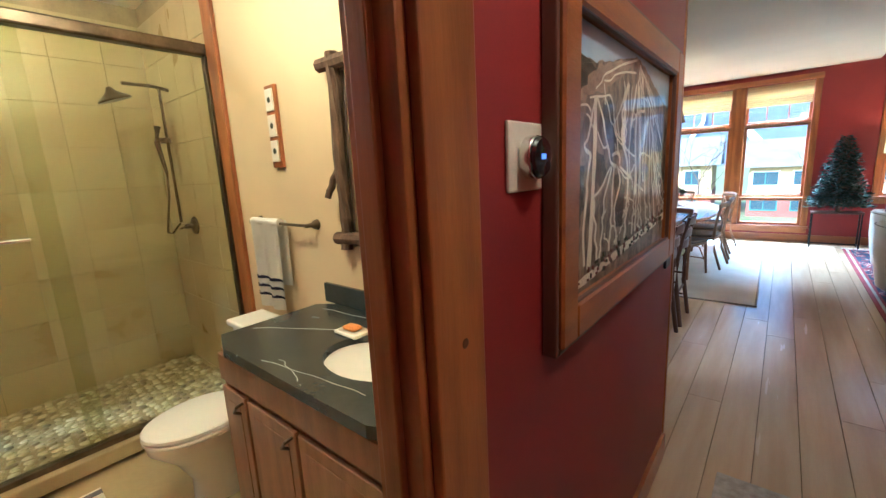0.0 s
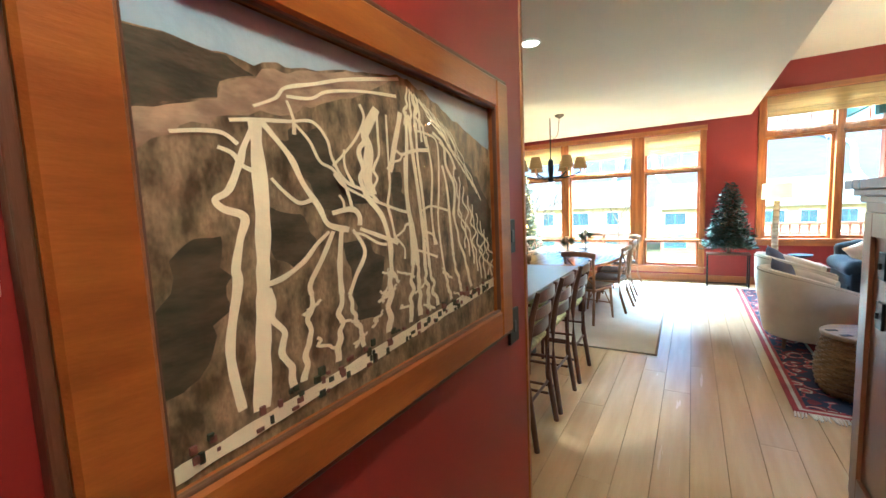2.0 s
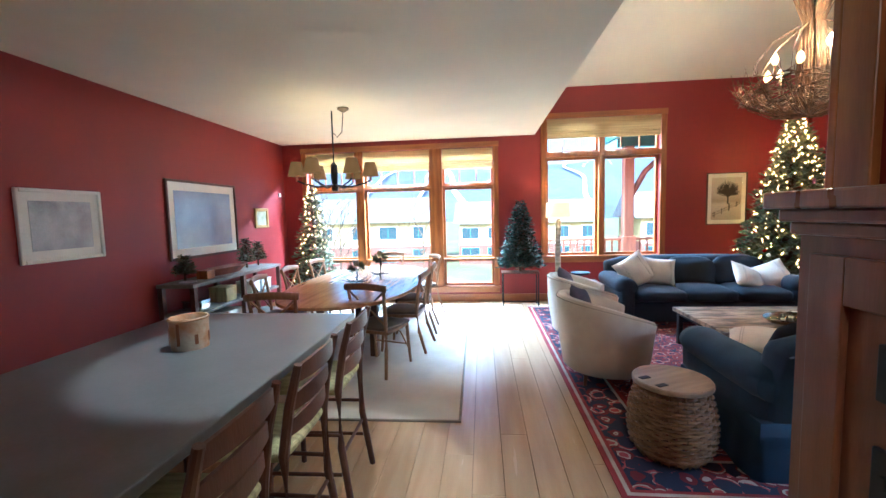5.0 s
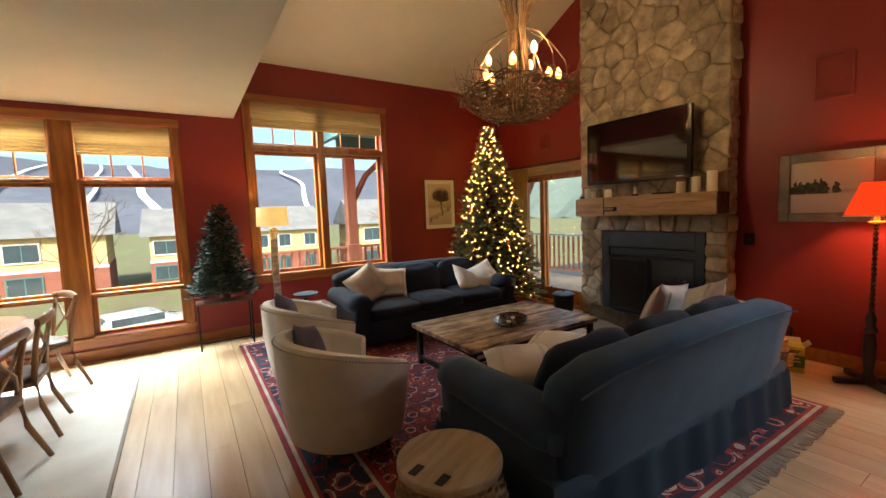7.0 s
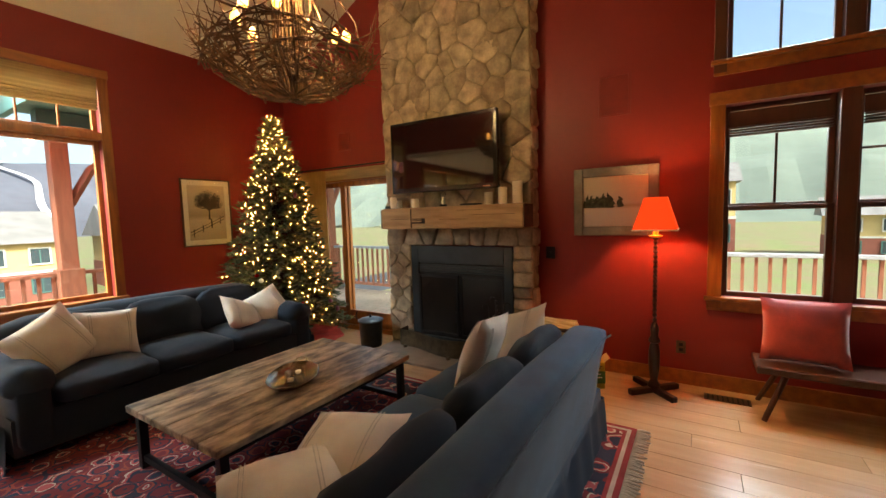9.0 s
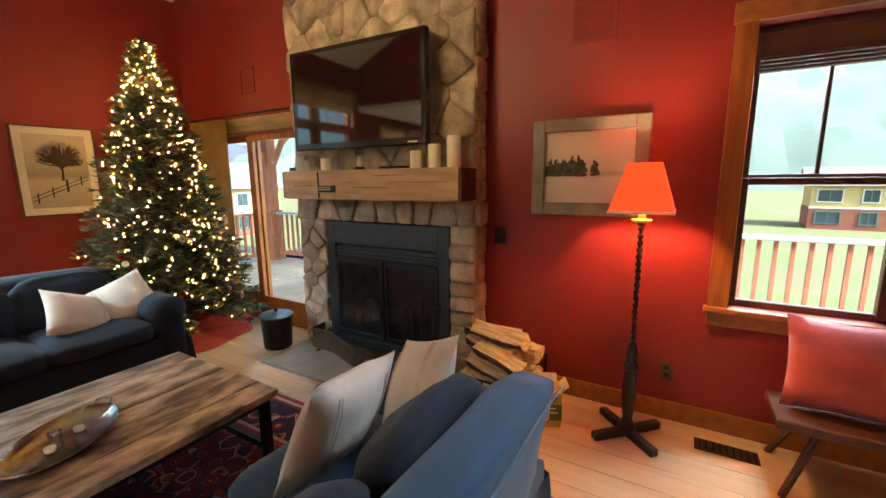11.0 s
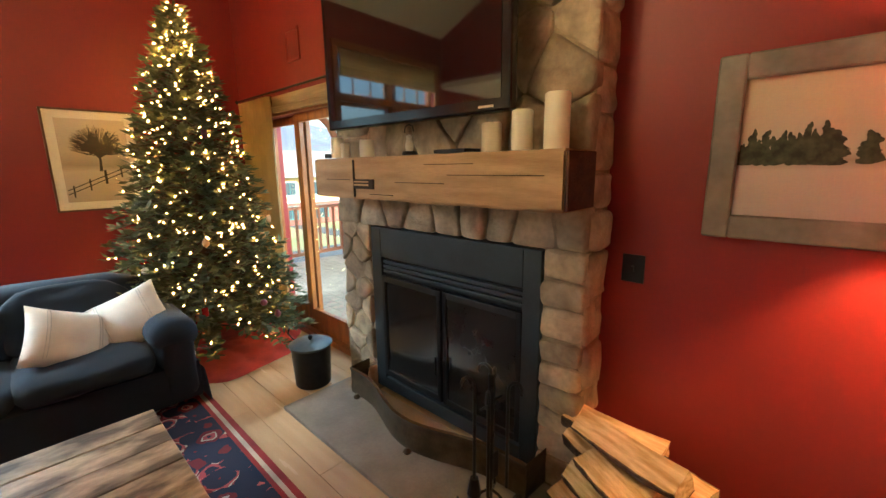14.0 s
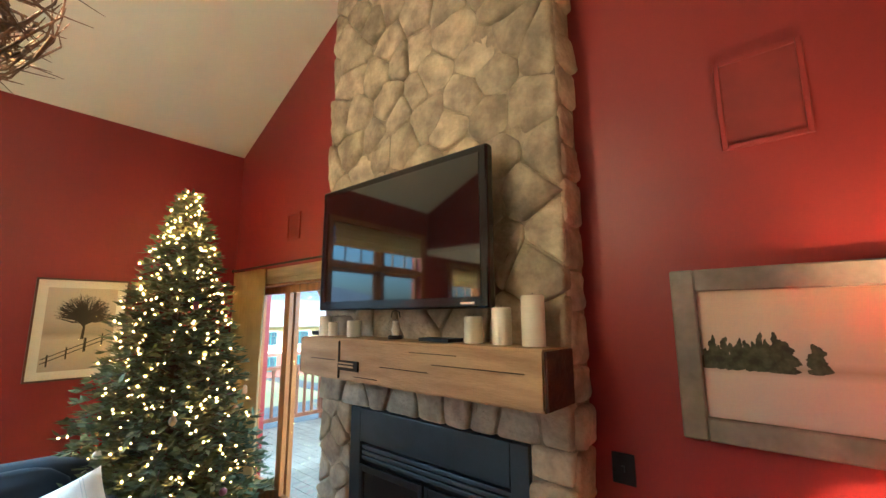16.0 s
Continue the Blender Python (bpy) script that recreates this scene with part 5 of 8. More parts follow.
sh = shade(lampr, 0.165, 0.085, 1.41, 1.68, cloth_shade("red_shade", (0.50, 0.035, 0.012), (1.0, 0.05, 0.006), 0.45))
part("rim", frame_bm(0.168, 0.168, 0.160, 0.160, 0.012), PICWHITE, sh)
bpy.data.objects[sh.children[0].name].location = (0, 0, 1.404)
bulb("lamp_bulb", 5.08, 4.28, 1.56, 18, 0.04, (1.0, 0.52, 0.19))
lampb = thing("floor_lamp", "birch trunk floor lamp with a lit cream drum shade", "floor lamp", 1.30, 8.98, 0.0)
part("trunk", tube(bmesh.new(), [(0, 0, 0.02), (0.005, 0, 0.4), (-0.006, 0, 0.9), (0.004, 0, 1.45)], [0.05, 0.046, 0.044, 0.042], 16), BIRCH, lampb, "pale birch trunk")
part("base", lathe(bmesh.new(), [(0.15, 0), (0.15, 0.02), (0.05, 0.03)], 28), DARKTRIM, lampb)
smooth(shade(lampb, 0.195, 0.185, 1.47, 1.71, cloth_shade("cream_shade", (0.72, 0.55, 0.28), (1.0, 0.60, 0.18), 0.4), 32, 0))
bulb("lamp_bulb", 1.30, 8.98, 1.60, 7, 0.04)

# branch chandelier
TWIG = mat("bare_twig", (0.22, 0.115, 0.05), 0.8, vary=0.3, scale=10, fine=80, bump=0.4)
ch = thing("branch_chandelier", "round chandelier of tangled bare branches with candle bulbs", "chandelier", 3.0, 6.2, 2.36)
rnd = random.Random(21)
bm = bmesh.new()
for i in range(170):
    a = rnd.uniform(0, math.tau)
    r = rnd.uniform(0.22, 0.60)
    z = 0.03 + 0.30 * (r / 0.6) ** 1.8 + rnd.uniform(-0.03, 0.06)
    span = rnd.uniform(0.3, 0.75)
    pts = []
    for k in range(5):
        t = k / 4 - 0.5
        aa = a + t * span / max(r, 0.3)
        rr_ = r * (1 + rnd.uniform(-0.05, 0.05)) + 0.10 * abs(t)
        pts.append((math.cos(aa) * rr_, math.sin(aa) * rr_, z + rnd.uniform(-0.025, 0.025) + 0.10 * t * rnd.choice((-1, 1))))
    tube(bm, pts, [0.008, 0.0075, 0.007, 0.005, 0.002], 5)
for i in range(46):
    a = rnd.uniform(0, math.tau)
    pts = [(math.cos(a) * r_ + rnd.uniform(-0.03, 0.03), math.sin(a) * r_ + rnd.uniform(-0.03, 0.03), z_) for r_, z_ in ((0.05, 0.0), (0.3, 0.04), (0.52, 0.17), (0.64, 0.36))]
    pts.append((pts[-1][0] * 1.04 + rnd.uniform(-0.05, 0.05), pts[-1][1] * 1.04 + rnd.uniform(-0.05, 0.05), 0.44 + rnd.uniform(-0.05, 0.1)))
    tube(bm, pts, [0.007, 0.006, 0.005, 0.004, 0.002], 5)
for i in range(120):
    a, r0 = rnd.uniform(0, math.tau), rnd.uniform(0.35, 0.6)
    z0 = 0.03 + 0.32 * (r0 / 0.6) ** 1.8
    d = a + rnd.uniform(-1.2, 1.2)
    p = Vector((math.cos(a) * r0, math.sin(a) * r0, z0))
    out = Vector((math.cos(d), math.sin(d), rnd.uniform(-0.25, 0.7))) * rnd.uniform(0.12, 0.30)
    kink = p + out * 0.5 + Vector((rnd.uniform(-0.03, 0.03), rnd.uniform(-0.03, 0.03), rnd.uniform(-0.03, 0.03)))
    tube(bm, [p, kink, p + out], [0.005, 0.0035, 0.0015], 4)
    tube(bm, [kink, kink + Vector((out.y, -out.x, out.z + 0.05)) * rnd.uniform(-0.5, 0.5)], [0.003, 0.001], 4)
tagged(part("branch_nest", bm, TWIG, ch), kind="stuff")
bm = bmesh.new()
for i in range(70):
    a = rnd.uniform(0, math.tau)
    r0 = rnd.uniform(0.02, 0.1)
    pts = [(math.cos(a) * r0, math.sin(a) * r0, 0.02), (math.cos(a + 0.3) * r0 * 1.3, math.sin(a + 0.3) * r0 * 1.3, 0.5), (math.cos(a) * r0 * 0.9, math.sin(a) * r0 * 0.9, 0.95), (math.cos(a) * (r0 + 0.13) , math.sin(a) * (r0 + 0.13), 1.25 + rnd.uniform(0, 0.25))]
    tube(bm, pts, [0.009, 0.008, 0.007, 0.003], 5)
tagged(part("stem_thicket", bm, TWIG, ch), kind="stuff")
for k in range(7):
    a = k * math.tau / 7 + 0.2
    part("hoop", tube(bmesh.new(), [(math.cos(a) * r_, math.sin(a) * r_, z_) for r_, z_ in ((0.46, 0.14), (0.53, 0.35), (0.48, 0.60), (0.33, 0.80), (0.12, 0.92))], 0.006, 6), TWIG, ch)
part("chain", rod(bmesh.new(), (0, 0, 1.1), (0, 0, (RIDGE - (6.2 - RIDGE_Y) * SLOPE - 2.36) / 0.86), 0.010), BLACK, ch)
ch.scale = (0.86, 0.86, 0.86)
FLAME = glow("flame_bulb", (1.0, 0.36, 0.06), 5)
for k in range(9):
    a = k * math.tau / 9 + 0.35
    r, z = ((0.30, 0.60), (0.42, 0.36), (0.36, 0.47))[k % 3]
    c = part("candle_sleeve", lathe(bmesh.new(), [(0.012, z - 0.16), (0.012, z)], 10, math.cos(a) * r, math.sin(a) * r), mat("sleeve", (0.16, 0.075, 0.03), 0.7), ch)
    smooth(part("flame_bulb", lathe(bmesh.new(), [(0.010, z), (0.022, z + 0.015), (0.034, z + 0.045), (0.031, z + 0.07), (0.016, z + 0.105), (0, z + 0.125)], 14, math.cos(a) * r, math.sin(a) * r), FLAME, c, "lit flame-shaped bulb"))
    part("arm", tube(bmesh.new(), [(0, 0, 0.2), (math.cos(a) * r * 0.5, math.sin(a) * r * 0.5, z - 0.24), (math.cos(a) * r, math.sin(a) * r, z - 0.16)], 0.008, 6), TWIG, ch)
for k in range(3):
    a = k * math.tau / 3 + 0.2
    bulb("chandelier_light", 3.0 + 0.30 * math.cos(a), 6.2 + 0.30 * math.sin(a), 2.95, 14, 0.05, (1.0, 0.64, 0.30))

# dining pendant
pend = thing("dining_chandelier", "dark iron ring chandelier with six tan shades", "chandelier", -1.74, 7.1, 1.88)
part("hub", lathe(bmesh.new(), [(0.0, 0.0), (0.04, 0.01), (0.045, 0.05), (0.035, 0.10), (0.045, 0.2), (0.04, 0.33), (0.015, 0.36)], 16), BLACK, pend)
part("stem", rod(bmesh.new(), (0, 0, 0.36), (0, 0, LOW - 1.88 - 0.03), 0.008), BLACK, pend)
part("swag_chain", tube(bmesh.new(), [(0.0, 0, 0.72), (0.06, 0, 0.66), (0.12, 0.0, 0.72), (0.14, 0.02, LOW - 1.88 - 0.03)], 0.005, 6), BLACK, pend)
part("canopy", lathe(bmesh.new(), [(0.07, LOW - 1.88), (0.07, LOW - 1.9), (0.02, LOW - 1.93)], 24, 0.14, 0.02), BRONZE, pend)
TANSHADE = cloth_shade("tan_shade", (0.085, 0.048, 0.024), (1.0, 0.42, 0.10), 0.045)
for k in range(6):
    a = k * math.tau / 6 + 0.3
    c, s = math.cos(a), math.sin(a)
    arm = part("arm", tube(bmesh.new(), [(c * 0.03, s * 0.03, 0.08), (c * 0.2, s * 0.2, 0.06), (c * 0.36, s * 0.36, 0.10), (c * 0.44, s * 0.44, 0.14)], 0.011, 8), BLACK, pend)
    part("candle", rod(bmesh.new(), (c * 0.44, s * 0.44, 0.13), (c * 0.44, s * 0.44, 0.24), 0.014), mat("copper_sleeve", (0.42, 0.17, 0.06), 0.5), arm)
    smooth(part("shade", lathe(bmesh.new(), [(0.105, 0.19), (0.062, 0.36), (0.058, 0.36), (0.101, 0.19)], 28, c * 0.44, s * 0.44), TANSHADE, arm, "tan fabric empire shade"))
    part("bulb", lathe(bmesh.new(), [(0.008, 0.24), (0.018, 0.265), (0.008, 0.30)], 10, c * 0.44, s * 0.44), glow("warm_bulb", (1.0, 0.6, 0.22), 30), arm)
for k in range(3):
    a = k * math.tau / 3 + 0.3
    bulb("dining_light", -1.74 + 0.44 * math.cos(a), 7.1 + 0.44 * math.sin(a), 2.19, 2.5, 0.03)
can = thing("recessed_light", "lit recessed ceiling light with a white rim", "ceiling light", -1.01, 4.11, LOW - 0.004)
part("rim", tube(bmesh.new(), [(0.075 * math.cos(k * math.tau / 32), 0.075 * math.sin(k * math.tau / 32), -0.003) for k in range(33)], 0.012, 8), WHITE, can)
part("lens", lathe(bmesh.new(), [(0.0, 0.002), (0.0615, 0.002), (0.0615, -0.007), (0.03, -0.010), (0.0, -0.011)], 28), glow("can_glow", (1.0, 0.85, 0.62), 14), can)
lamp("recessed_lamp", "SPOT", 35, (1.0, 0.82, 0.6), look((-1.01, 4.11, LOW - 0.04), (-1.01, 4.11, 0)), 0.05)
bulb("hall_light", 0.35, 0.7, 2.75, 12.5, 0.08, (1.0, 0.74, 0.46))
bulb("bath_light", -1.5, 0.35, 2.72, 23, 0.10, (1.0, 0.64, 0.30))
bulb("shower_light", -3.3, 0.1, 2.7, 9, 0.10, (1.0, 0.68, 0.32))

# ---- dining room ----
table = thing("dining_table", "large oval honey oak dining table on dark trestle legs", "dining table", -1.45, 7.2, 0.012)
bm = bmesh.new()
n = 72
rings = []
for s, z in ((0.985, 0.705), (1.0, 0.712), (1.0, 0.738), (0.99, 0.745)):
    rings.append([bm.verts.new((math.copysign(abs(math.cos(t)) ** 0.8, math.cos(t)) * 0.76 * s, math.copysign(abs(math.sin(t)) ** 0.8, math.sin(t)) * 1.54 * s, z)) for t in [k * math.tau / n for k in range(n)]])
for a, b in zip(rings, rings[1:]):
    for k in range(n):
        bm.faces.new((a[k], a[(k + 1) % n], b[(k + 1) % n], b[k]))
bm.faces.new(rings[0][::-1]), bm.faces.new(rings[-1])
smooth(part("tabletop", bm, TABLEWOOD, table), 30)
for y in (-0.68, 0.68):
    for x in (-0.3, 0.3):
        part("leg", bx(x - 0.045, x + 0.045, y - 0.045, y + 0.045, 0.0, 0.66, bevel=0.006), STOOLWOOD, table)
    part("cross_beam", bx(-0.5, 0.5, y - 0.04, y + 0.04, 0.64, 0.704, bevel=0.006), STOOLWOOD, table)
part("stretcher", bx(-0.04, 0.04, -0.66, 0.66, 0.2, 0.28, bevel=0.006), STOOLWOOD, table)

SEAT = mat("brown_leather_seat", (0.17, 0.12, 0.085), 0.6, vary=0.12, fine=120, bump=0.15)
chair = thing("dining_chair", "bentwood cross-back oak chair with a padded seat", "chair", 0, 0, 0.012, group="chairs round the table")
bm = soft_box(0.42, 0.41, 0.045, 0.02, 0.01, 5)
for v in bm.verts:
    v.co.x *= 1 + 0.12 * v.co.y / 0.2
smooth(part("seat", move(bm, pose(0, 0, 0.455)), SEAT, chair, "brown padded seat"), 60)
part("seat_frame", move(soft_box(0.43, 0.42, 0.04, 0.015, 0, 4), pose(0, 0, 0.42)), CHAIRWOOD, chair)
for sx in (-1, 1):
    part("leg", tube(bmesh.new(), [(sx * 0.20, 0.19, 0.43), (sx * 0.205, 0.205, 0.2), (sx * 0.215, 0.225, 0.0)], [0.019, 0.017, 0.014], 10), CHAIRWOOD, chair)
    part("leg", tube(bmesh.new(), [(sx * 0.23, -0.30, 0.0), (sx * 0.19, -0.215, 0.25), (sx * 0.18, -0.19, 0.45), (sx * 0.19, -0.215, 0.68), (sx * 0.205, -0.25, 0.85)], [0.016, 0.018, 0.02, 0.018, 0.016], 10), CHAIRWOOD, chair)
    part("cross_slat", tube(bmesh.new(), [(sx * 0.18, -0.195, 0.49), (sx * 0.07, -0.232, 0.62), (-sx * 0.07, -0.238, 0.72), (-sx * 0.19, -0.24, 0.83)], 0.011, 8), CHAIRWOOD, chair)
    part("brace", tube(bmesh.new(), [(sx * 0.205, 0.2, 0.16), (sx * 0.17, 0.1, 0.36), (sx * 0.10, 0.02, 0.405)], 0.008, 6), CHAIRWOOD, chair)
bm = bmesh.new()
pts = [(u * 0.235, -0.25 - 0.035 * (1 - u * u), 0.865 + 0.012 * (1 - u * u)) for u in [k / 8 - 1 for k in range(17)]]
tube(bm, pts, 0.02, 10)
for v in bm.verts:
    v.co.z = 0.866 + (v.co.z - 0.866) * 1.7
smooth(part("top_rail", bm, CHAIRWOOD, chair))
part("stretcher", rod(bmesh.new(), (-0.2, 0.2, 0.2), (0.2, 0.2, 0.2), 0.008), CHAIRWOOD, chair)
spots = [(-0.99, 6.19, -18), (-1.82, 5.78, 8), (-0.86, 6.84, 84), (-0.86, 7.55, 93), (-0.92, 8.55, 120), (-1.55, 9.0, 178), (-2.25, 8.2, -96), (-2.28, 7.4, -90), (-2.24, 6.6, -80)]
for i, (x, y, r) in enumerate(spots):
    if i == 0:
        chair.matrix_world = pose(x, y, 0.014, 0, 0, r)
    else:
        copy_thing(chair, pose(x, y, 0.014, 0, 0, r))


def topiary(x, y, z, h, label, arms=False, seed=1):
    """A candle holder of antler-like twigs with a ball of green."""
    t = thing("twig_centrepiece", label, "centrepiece", x, y, z)
    rnd = random.Random(seed)
    part("stem", tube(bmesh.new(), [(0, 0, 0), (0.01, 0, h * 0.5), (0, 0.01, h * 0.75)], 0.012, 8), BLACK, t)
    for k in range(6):
        a = k * 1.05 + rnd.random()
        part("twig", tube(bmesh.new(), [(0, 0, h * 0.15), (math.cos(a) * 0.09, math.sin(a) * 0.09, h * 0.12), (math.cos(a) * 0.18, math.sin(a) * 0.18, h * 0.2 + rnd.uniform(0, 0.04))], [0.009, 0.007, 0.003], 6), BLACK, t)
    bm = bmesh.new()
    for k in range(170):
        d = Vector((rnd.gauss(0, 1), rnd.gauss(0, 1), rnd.gauss(0, 0.6))).normalized()
        c = Vector((0, 0, h * 0.78)) + Vector((d.x * 0.085, d.y * 0.085, d.z * 0.05)) * rnd.uniform(0.5, 1)
        s = d.cross(Vector((rnd.random(), rnd.random(), rnd.random()))).normalized() * 0.012
        bm.faces.new([bm.verts.new(q) for q in (c, c + s + d * 0.02, c + d * 0.05, c - s + d * 0.02)])
    part("foliage", bm, NEEDLE, t)
    part("candle", lathe(bmesh.new(), [(0.03, h * 0.8), (0.03, h * 1.05), (0, h * 1.05)], 16), WAX, t)


topiary(-1.45, 6.9, 0.757, 0.27, "dark twig candle centrepiece with greenery on the table", seed=2)
topiary(-1.3, 7.45, 0.757, 0.33, "dark twig candle centrepiece with greenery on the table", seed=3)

# console with shelves
cons = thing("console_table", "dark wooden console with an open shelf along the wall", "console", -3.3, 7.25, 0.0)
CW_ = 0.98
part("top", bx(-0.22, 0.22, -CW_, CW_, 0.83, 0.87, bevel=0.004), GREYWOOD, cons, "weathered grey-brown top")
part("shelf", bx(-0.2, 0.2, -CW_ + 0.03, CW_ - 0.03, 0.50, 0.53, bevel=0.003), GREYWOOD, cons)
part("shelf", bx(-0.2, 0.2, -CW_ + 0.03, CW_ - 0.03, 0.16, 0.19, bevel=0.003), GREYWOOD, cons)
for sy in (-CW_ + 0.04, 0, CW_ - 0.04):
    for sx in (-0.19, 0.19):
        part("leg", bx(sx - 0.028, sx + 0.028, sy - 0.028, sy + 0.028, 0, 0.83, bevel=0.004), STOOLWOOD, cons)
for y, w, h, z, m, lb in ((6.55, 0.16, 0.10, 0.53, CHROME, "grey metal tin on the console shelf"), (7.05, 0.22, 0.17, 0.53, RUSH, "cream woven basket on the console shelf"), (7.62, 0.2, 0.15, 0.53, PICWHITE, "white box on the console shelf"), (7.1, 0.3, 0.2, 0.19, PICWHITE, "stack of white linen on the low shelf"), (7.9, 0.26, 0.14, 0.53, WHITE, "white ceramic dishes on the shelf"), (6.6, 0.26, 0.16, 0.19, STOOLWOOD, "dark wooden box on the low shelf")):
    b = thing("storage_box", lb, "box", -3.27, y, z)
    part("body", bx(-0.12, 0.12, -w / 2, w / 2, 0, h, bevel=0.012), m, b)
    part("lid", bx(-0.125, 0.125, -w / 2 - 0.005, w / 2 + 0.005, h + 0.0005, h + 0.02, bevel=0.006), m, b)
trough = thing("dough_bowl", "long red-brown wooden trough on the console", "bowl", -3.3, 7.2, 0.87)
bm = bmesh.new()
lathe(bm, [(0.08, 0), (0.13, 0.09), (0.118, 0.09), (0.07, 0.02), (0, 0.02)], 24)
bmesh.ops.scale(bm, vec=(1, 3.4, 1), verts=bm.verts)
smooth(part("bowl", bm, mat("rusty_wood", (0.22, 0.075, 0.04), 0.7, vary=0.2), trough))
pot = thing("wooden_crate", "small square tan wooden planter on the console", "planter", -3.25, 6.72, 0.87)
part("body", bx(-0.07, 0.07, -0.07, 0.07, 0, 0.10, bevel=0.004), TRIM, pot)
plate = thing("plate", "white plate on the console top", "plate", -3.22, 6.38, 0.87)
smooth(part("dish", lathe(bmesh.new(), [(0.05, 0), (0.09, 0.015), (0.088, 0.02), (0.045, 0.008), (0, 0.008)], 28), WHITE, plate))
for i, (y, h) in enumerate(((6.48, 0.30), (7.72, 0.42), (8.02, 0.36))):
    conifer("tabletop_tree", "tiny artificial evergreen on the console", -3.33, y, 0.87, h, 0.09, 60, 40 + i, 0.10, 0.045)


def framed(name, label, axis, u0, u1, z0, z1, d, fw, frame_mat, art_mat, mat_w=0.0, depth=0.03, category="picture"):
    """A flat framed picture hung d off a wall; axis N, E, W or H (hall wall)."""
    f = thing(name, label, category)

    def place(a, b, c, e, p, q):
        if axis in "NE":
            return at_wall(axis, a, b, p, q, c, e)
        x = XW if axis == "W" else XH
        return bx(x + p, x + q, a, b, c, e)
    for a, b, c, e in ((u0, u0 + fw, z0, z1), (u1 - fw, u1, z0, z1), (u0 + fw, u1 - fw, z0, z0 + fw), (u0 + fw, u1 - fw, z1 - fw, z1)):
        bm = place(a, b, c, e, d, d + depth)
        bmesh.ops.bevel(bm, geom=bm.edges[:], offset=min(0.006, fw / 5), segments=1, affect="EDGES")
        part("frame_side", bm, frame_mat, f)
    if mat_w:
        part("mount", place(u0 + fw, u1 - fw, z0 + fw, z1 - fw, d, d + 0.008), PICWHITE, f)
    i = fw + mat_w
    art = part("print", place(u0 + i, u1 - i, z0 + i, z1 - i, d, d + 0.0105), art_mat, f)
    return f, (u0 + i, u1 - i, z0 + i, z1 - i)


def bands(name, stops, axis_z, z0, z1, rough=0.5, noise_amt=0.04, nscale=6):
    """A picture's ground: colours laid from bottom to top with a soft wobble."""
    m = mat(name, (0.5, 0.5, 0.5), rough, vary=0.05, fine=120, bump=0.02)
    nt = m.node_tree
    tc = nt.nodes.new("ShaderNodeTexCoord")
    sp = nt.nodes.new("ShaderNodeSeparateXYZ")
    nt.links.new(tc.outputs["Object"], sp.inputs[0])
    no = nt.nodes.new("ShaderNodeTexNoise")
    no.inputs["Scale"].default_value = nscale
    nt.links.new(tc.outputs["Object"], no.inputs["Vector"])
    ma = nt.nodes.new("ShaderNodeMath")
    ma.operation = "MULTIPLY_ADD"
    nt.links.new(no.outputs["Fac"], ma.inputs[0])
    ma.inputs[1].default_value = noise_amt * 2
    nt.links.new(sp.outputs[2], ma.inputs[2])
    mr = nt.nodes.new("ShaderNodeMapRange")
    mr.inputs["From Min"].default_value, mr.inputs["From Max"].default_value = z0 + noise_amt, z1 + noise_amt
    nt.links.new(ma.outputs[0], mr.inputs["Value"])
    ramp = nt.nodes.new("ShaderNodeValToRGB")
    els = ramp.color_ramp.elements
    while len(els) < len(stops):
        els.new(0.5)
    for i, (p, c) in enumerate(stops):
        els[i].position, els[i].color = p, (*c, 1)
    nt.links.new(mr.outputs[0], ramp.inputs[0])
    old = nt.nodes["Principled BSDF"].inputs["Base Color"].links[0].from_node
    nt.links.new(ramp.outputs[0], old.inputs[0])
    return m


framed("framed_print", "large pale blue print in a dark frame with white mount", "W", 6.53, 7.86, 1.10, 2.06, 0.003, 0.03, STOOLWOOD, mat("blue_print", (0.24, 0.29, 0.42), 0.08, vary=0.1, scale=2, bump=0, second=(0.36, 0.42, 0.55)), 0.10)
framed("framed_print", "small landscape in a gold frame on the dining wall", "W", 8.35, 8.75, 1.42, 1.74, 0.003, 0.05, mat("gilt_frame", (0.42, 0.27, 0.08), 0.4, 0.5), mat("green_landscape", (0.42, 0.40, 0.26), 0.3, vary=0.2, scale=9), 0.0)
framed("framed_print", "white framed print beside the kitchen", "W", 5.0, 5.72, 1.25, 1.86, 0.003, 0.03, PICWHITE, mat("pale_print", (0.5, 0.5, 0.5), 0.2, vary=0.2, scale=5), 0.07)
th = thing("wall_sensor", "small white sensor box high on the wall", "sensor", XW, 9.2, 1.95)
part("body", bx(0, 0.03, -0.03, 0.03, 0, 0.07, bevel=0.006), WHITE, th)

# winter tree photograph on the window wall
PHOTO = bands("sepia_snow", [(0, (0.44, 0.37, 0.27)), (0.38, (0.58, 0.50, 0.38)), (0.45, (0.38, 0.31, 0.22)), (0.6, (0.52, 0.44, 0.33)), (1, (0.60, 0.52, 0.40))], "z", 1.34, 2.08)
f, (a0, a1, c0, c1) = framed("framed_photograph", "sepia winter tree photograph in a thin dark frame", "N", 3.80, 4.43, 1.28, 2.14, 0.003, 0.015, STOOLWOOD, PHOTO, 0.065)
INK = mat("sepia_ink", (0.05, 0.035, 0.022), 0.7)
rnd = random.Random(4)
bm = bmesh.new()
yy = YN - 0.015
cx = (a0 + a1) / 2 + 0.02
tube(bm, [(cx, yy, 1.62), (cx + 0.005, yy, 1.72), (cx, yy, 1.80)], [0.012, 0.009, 0.006], 5)
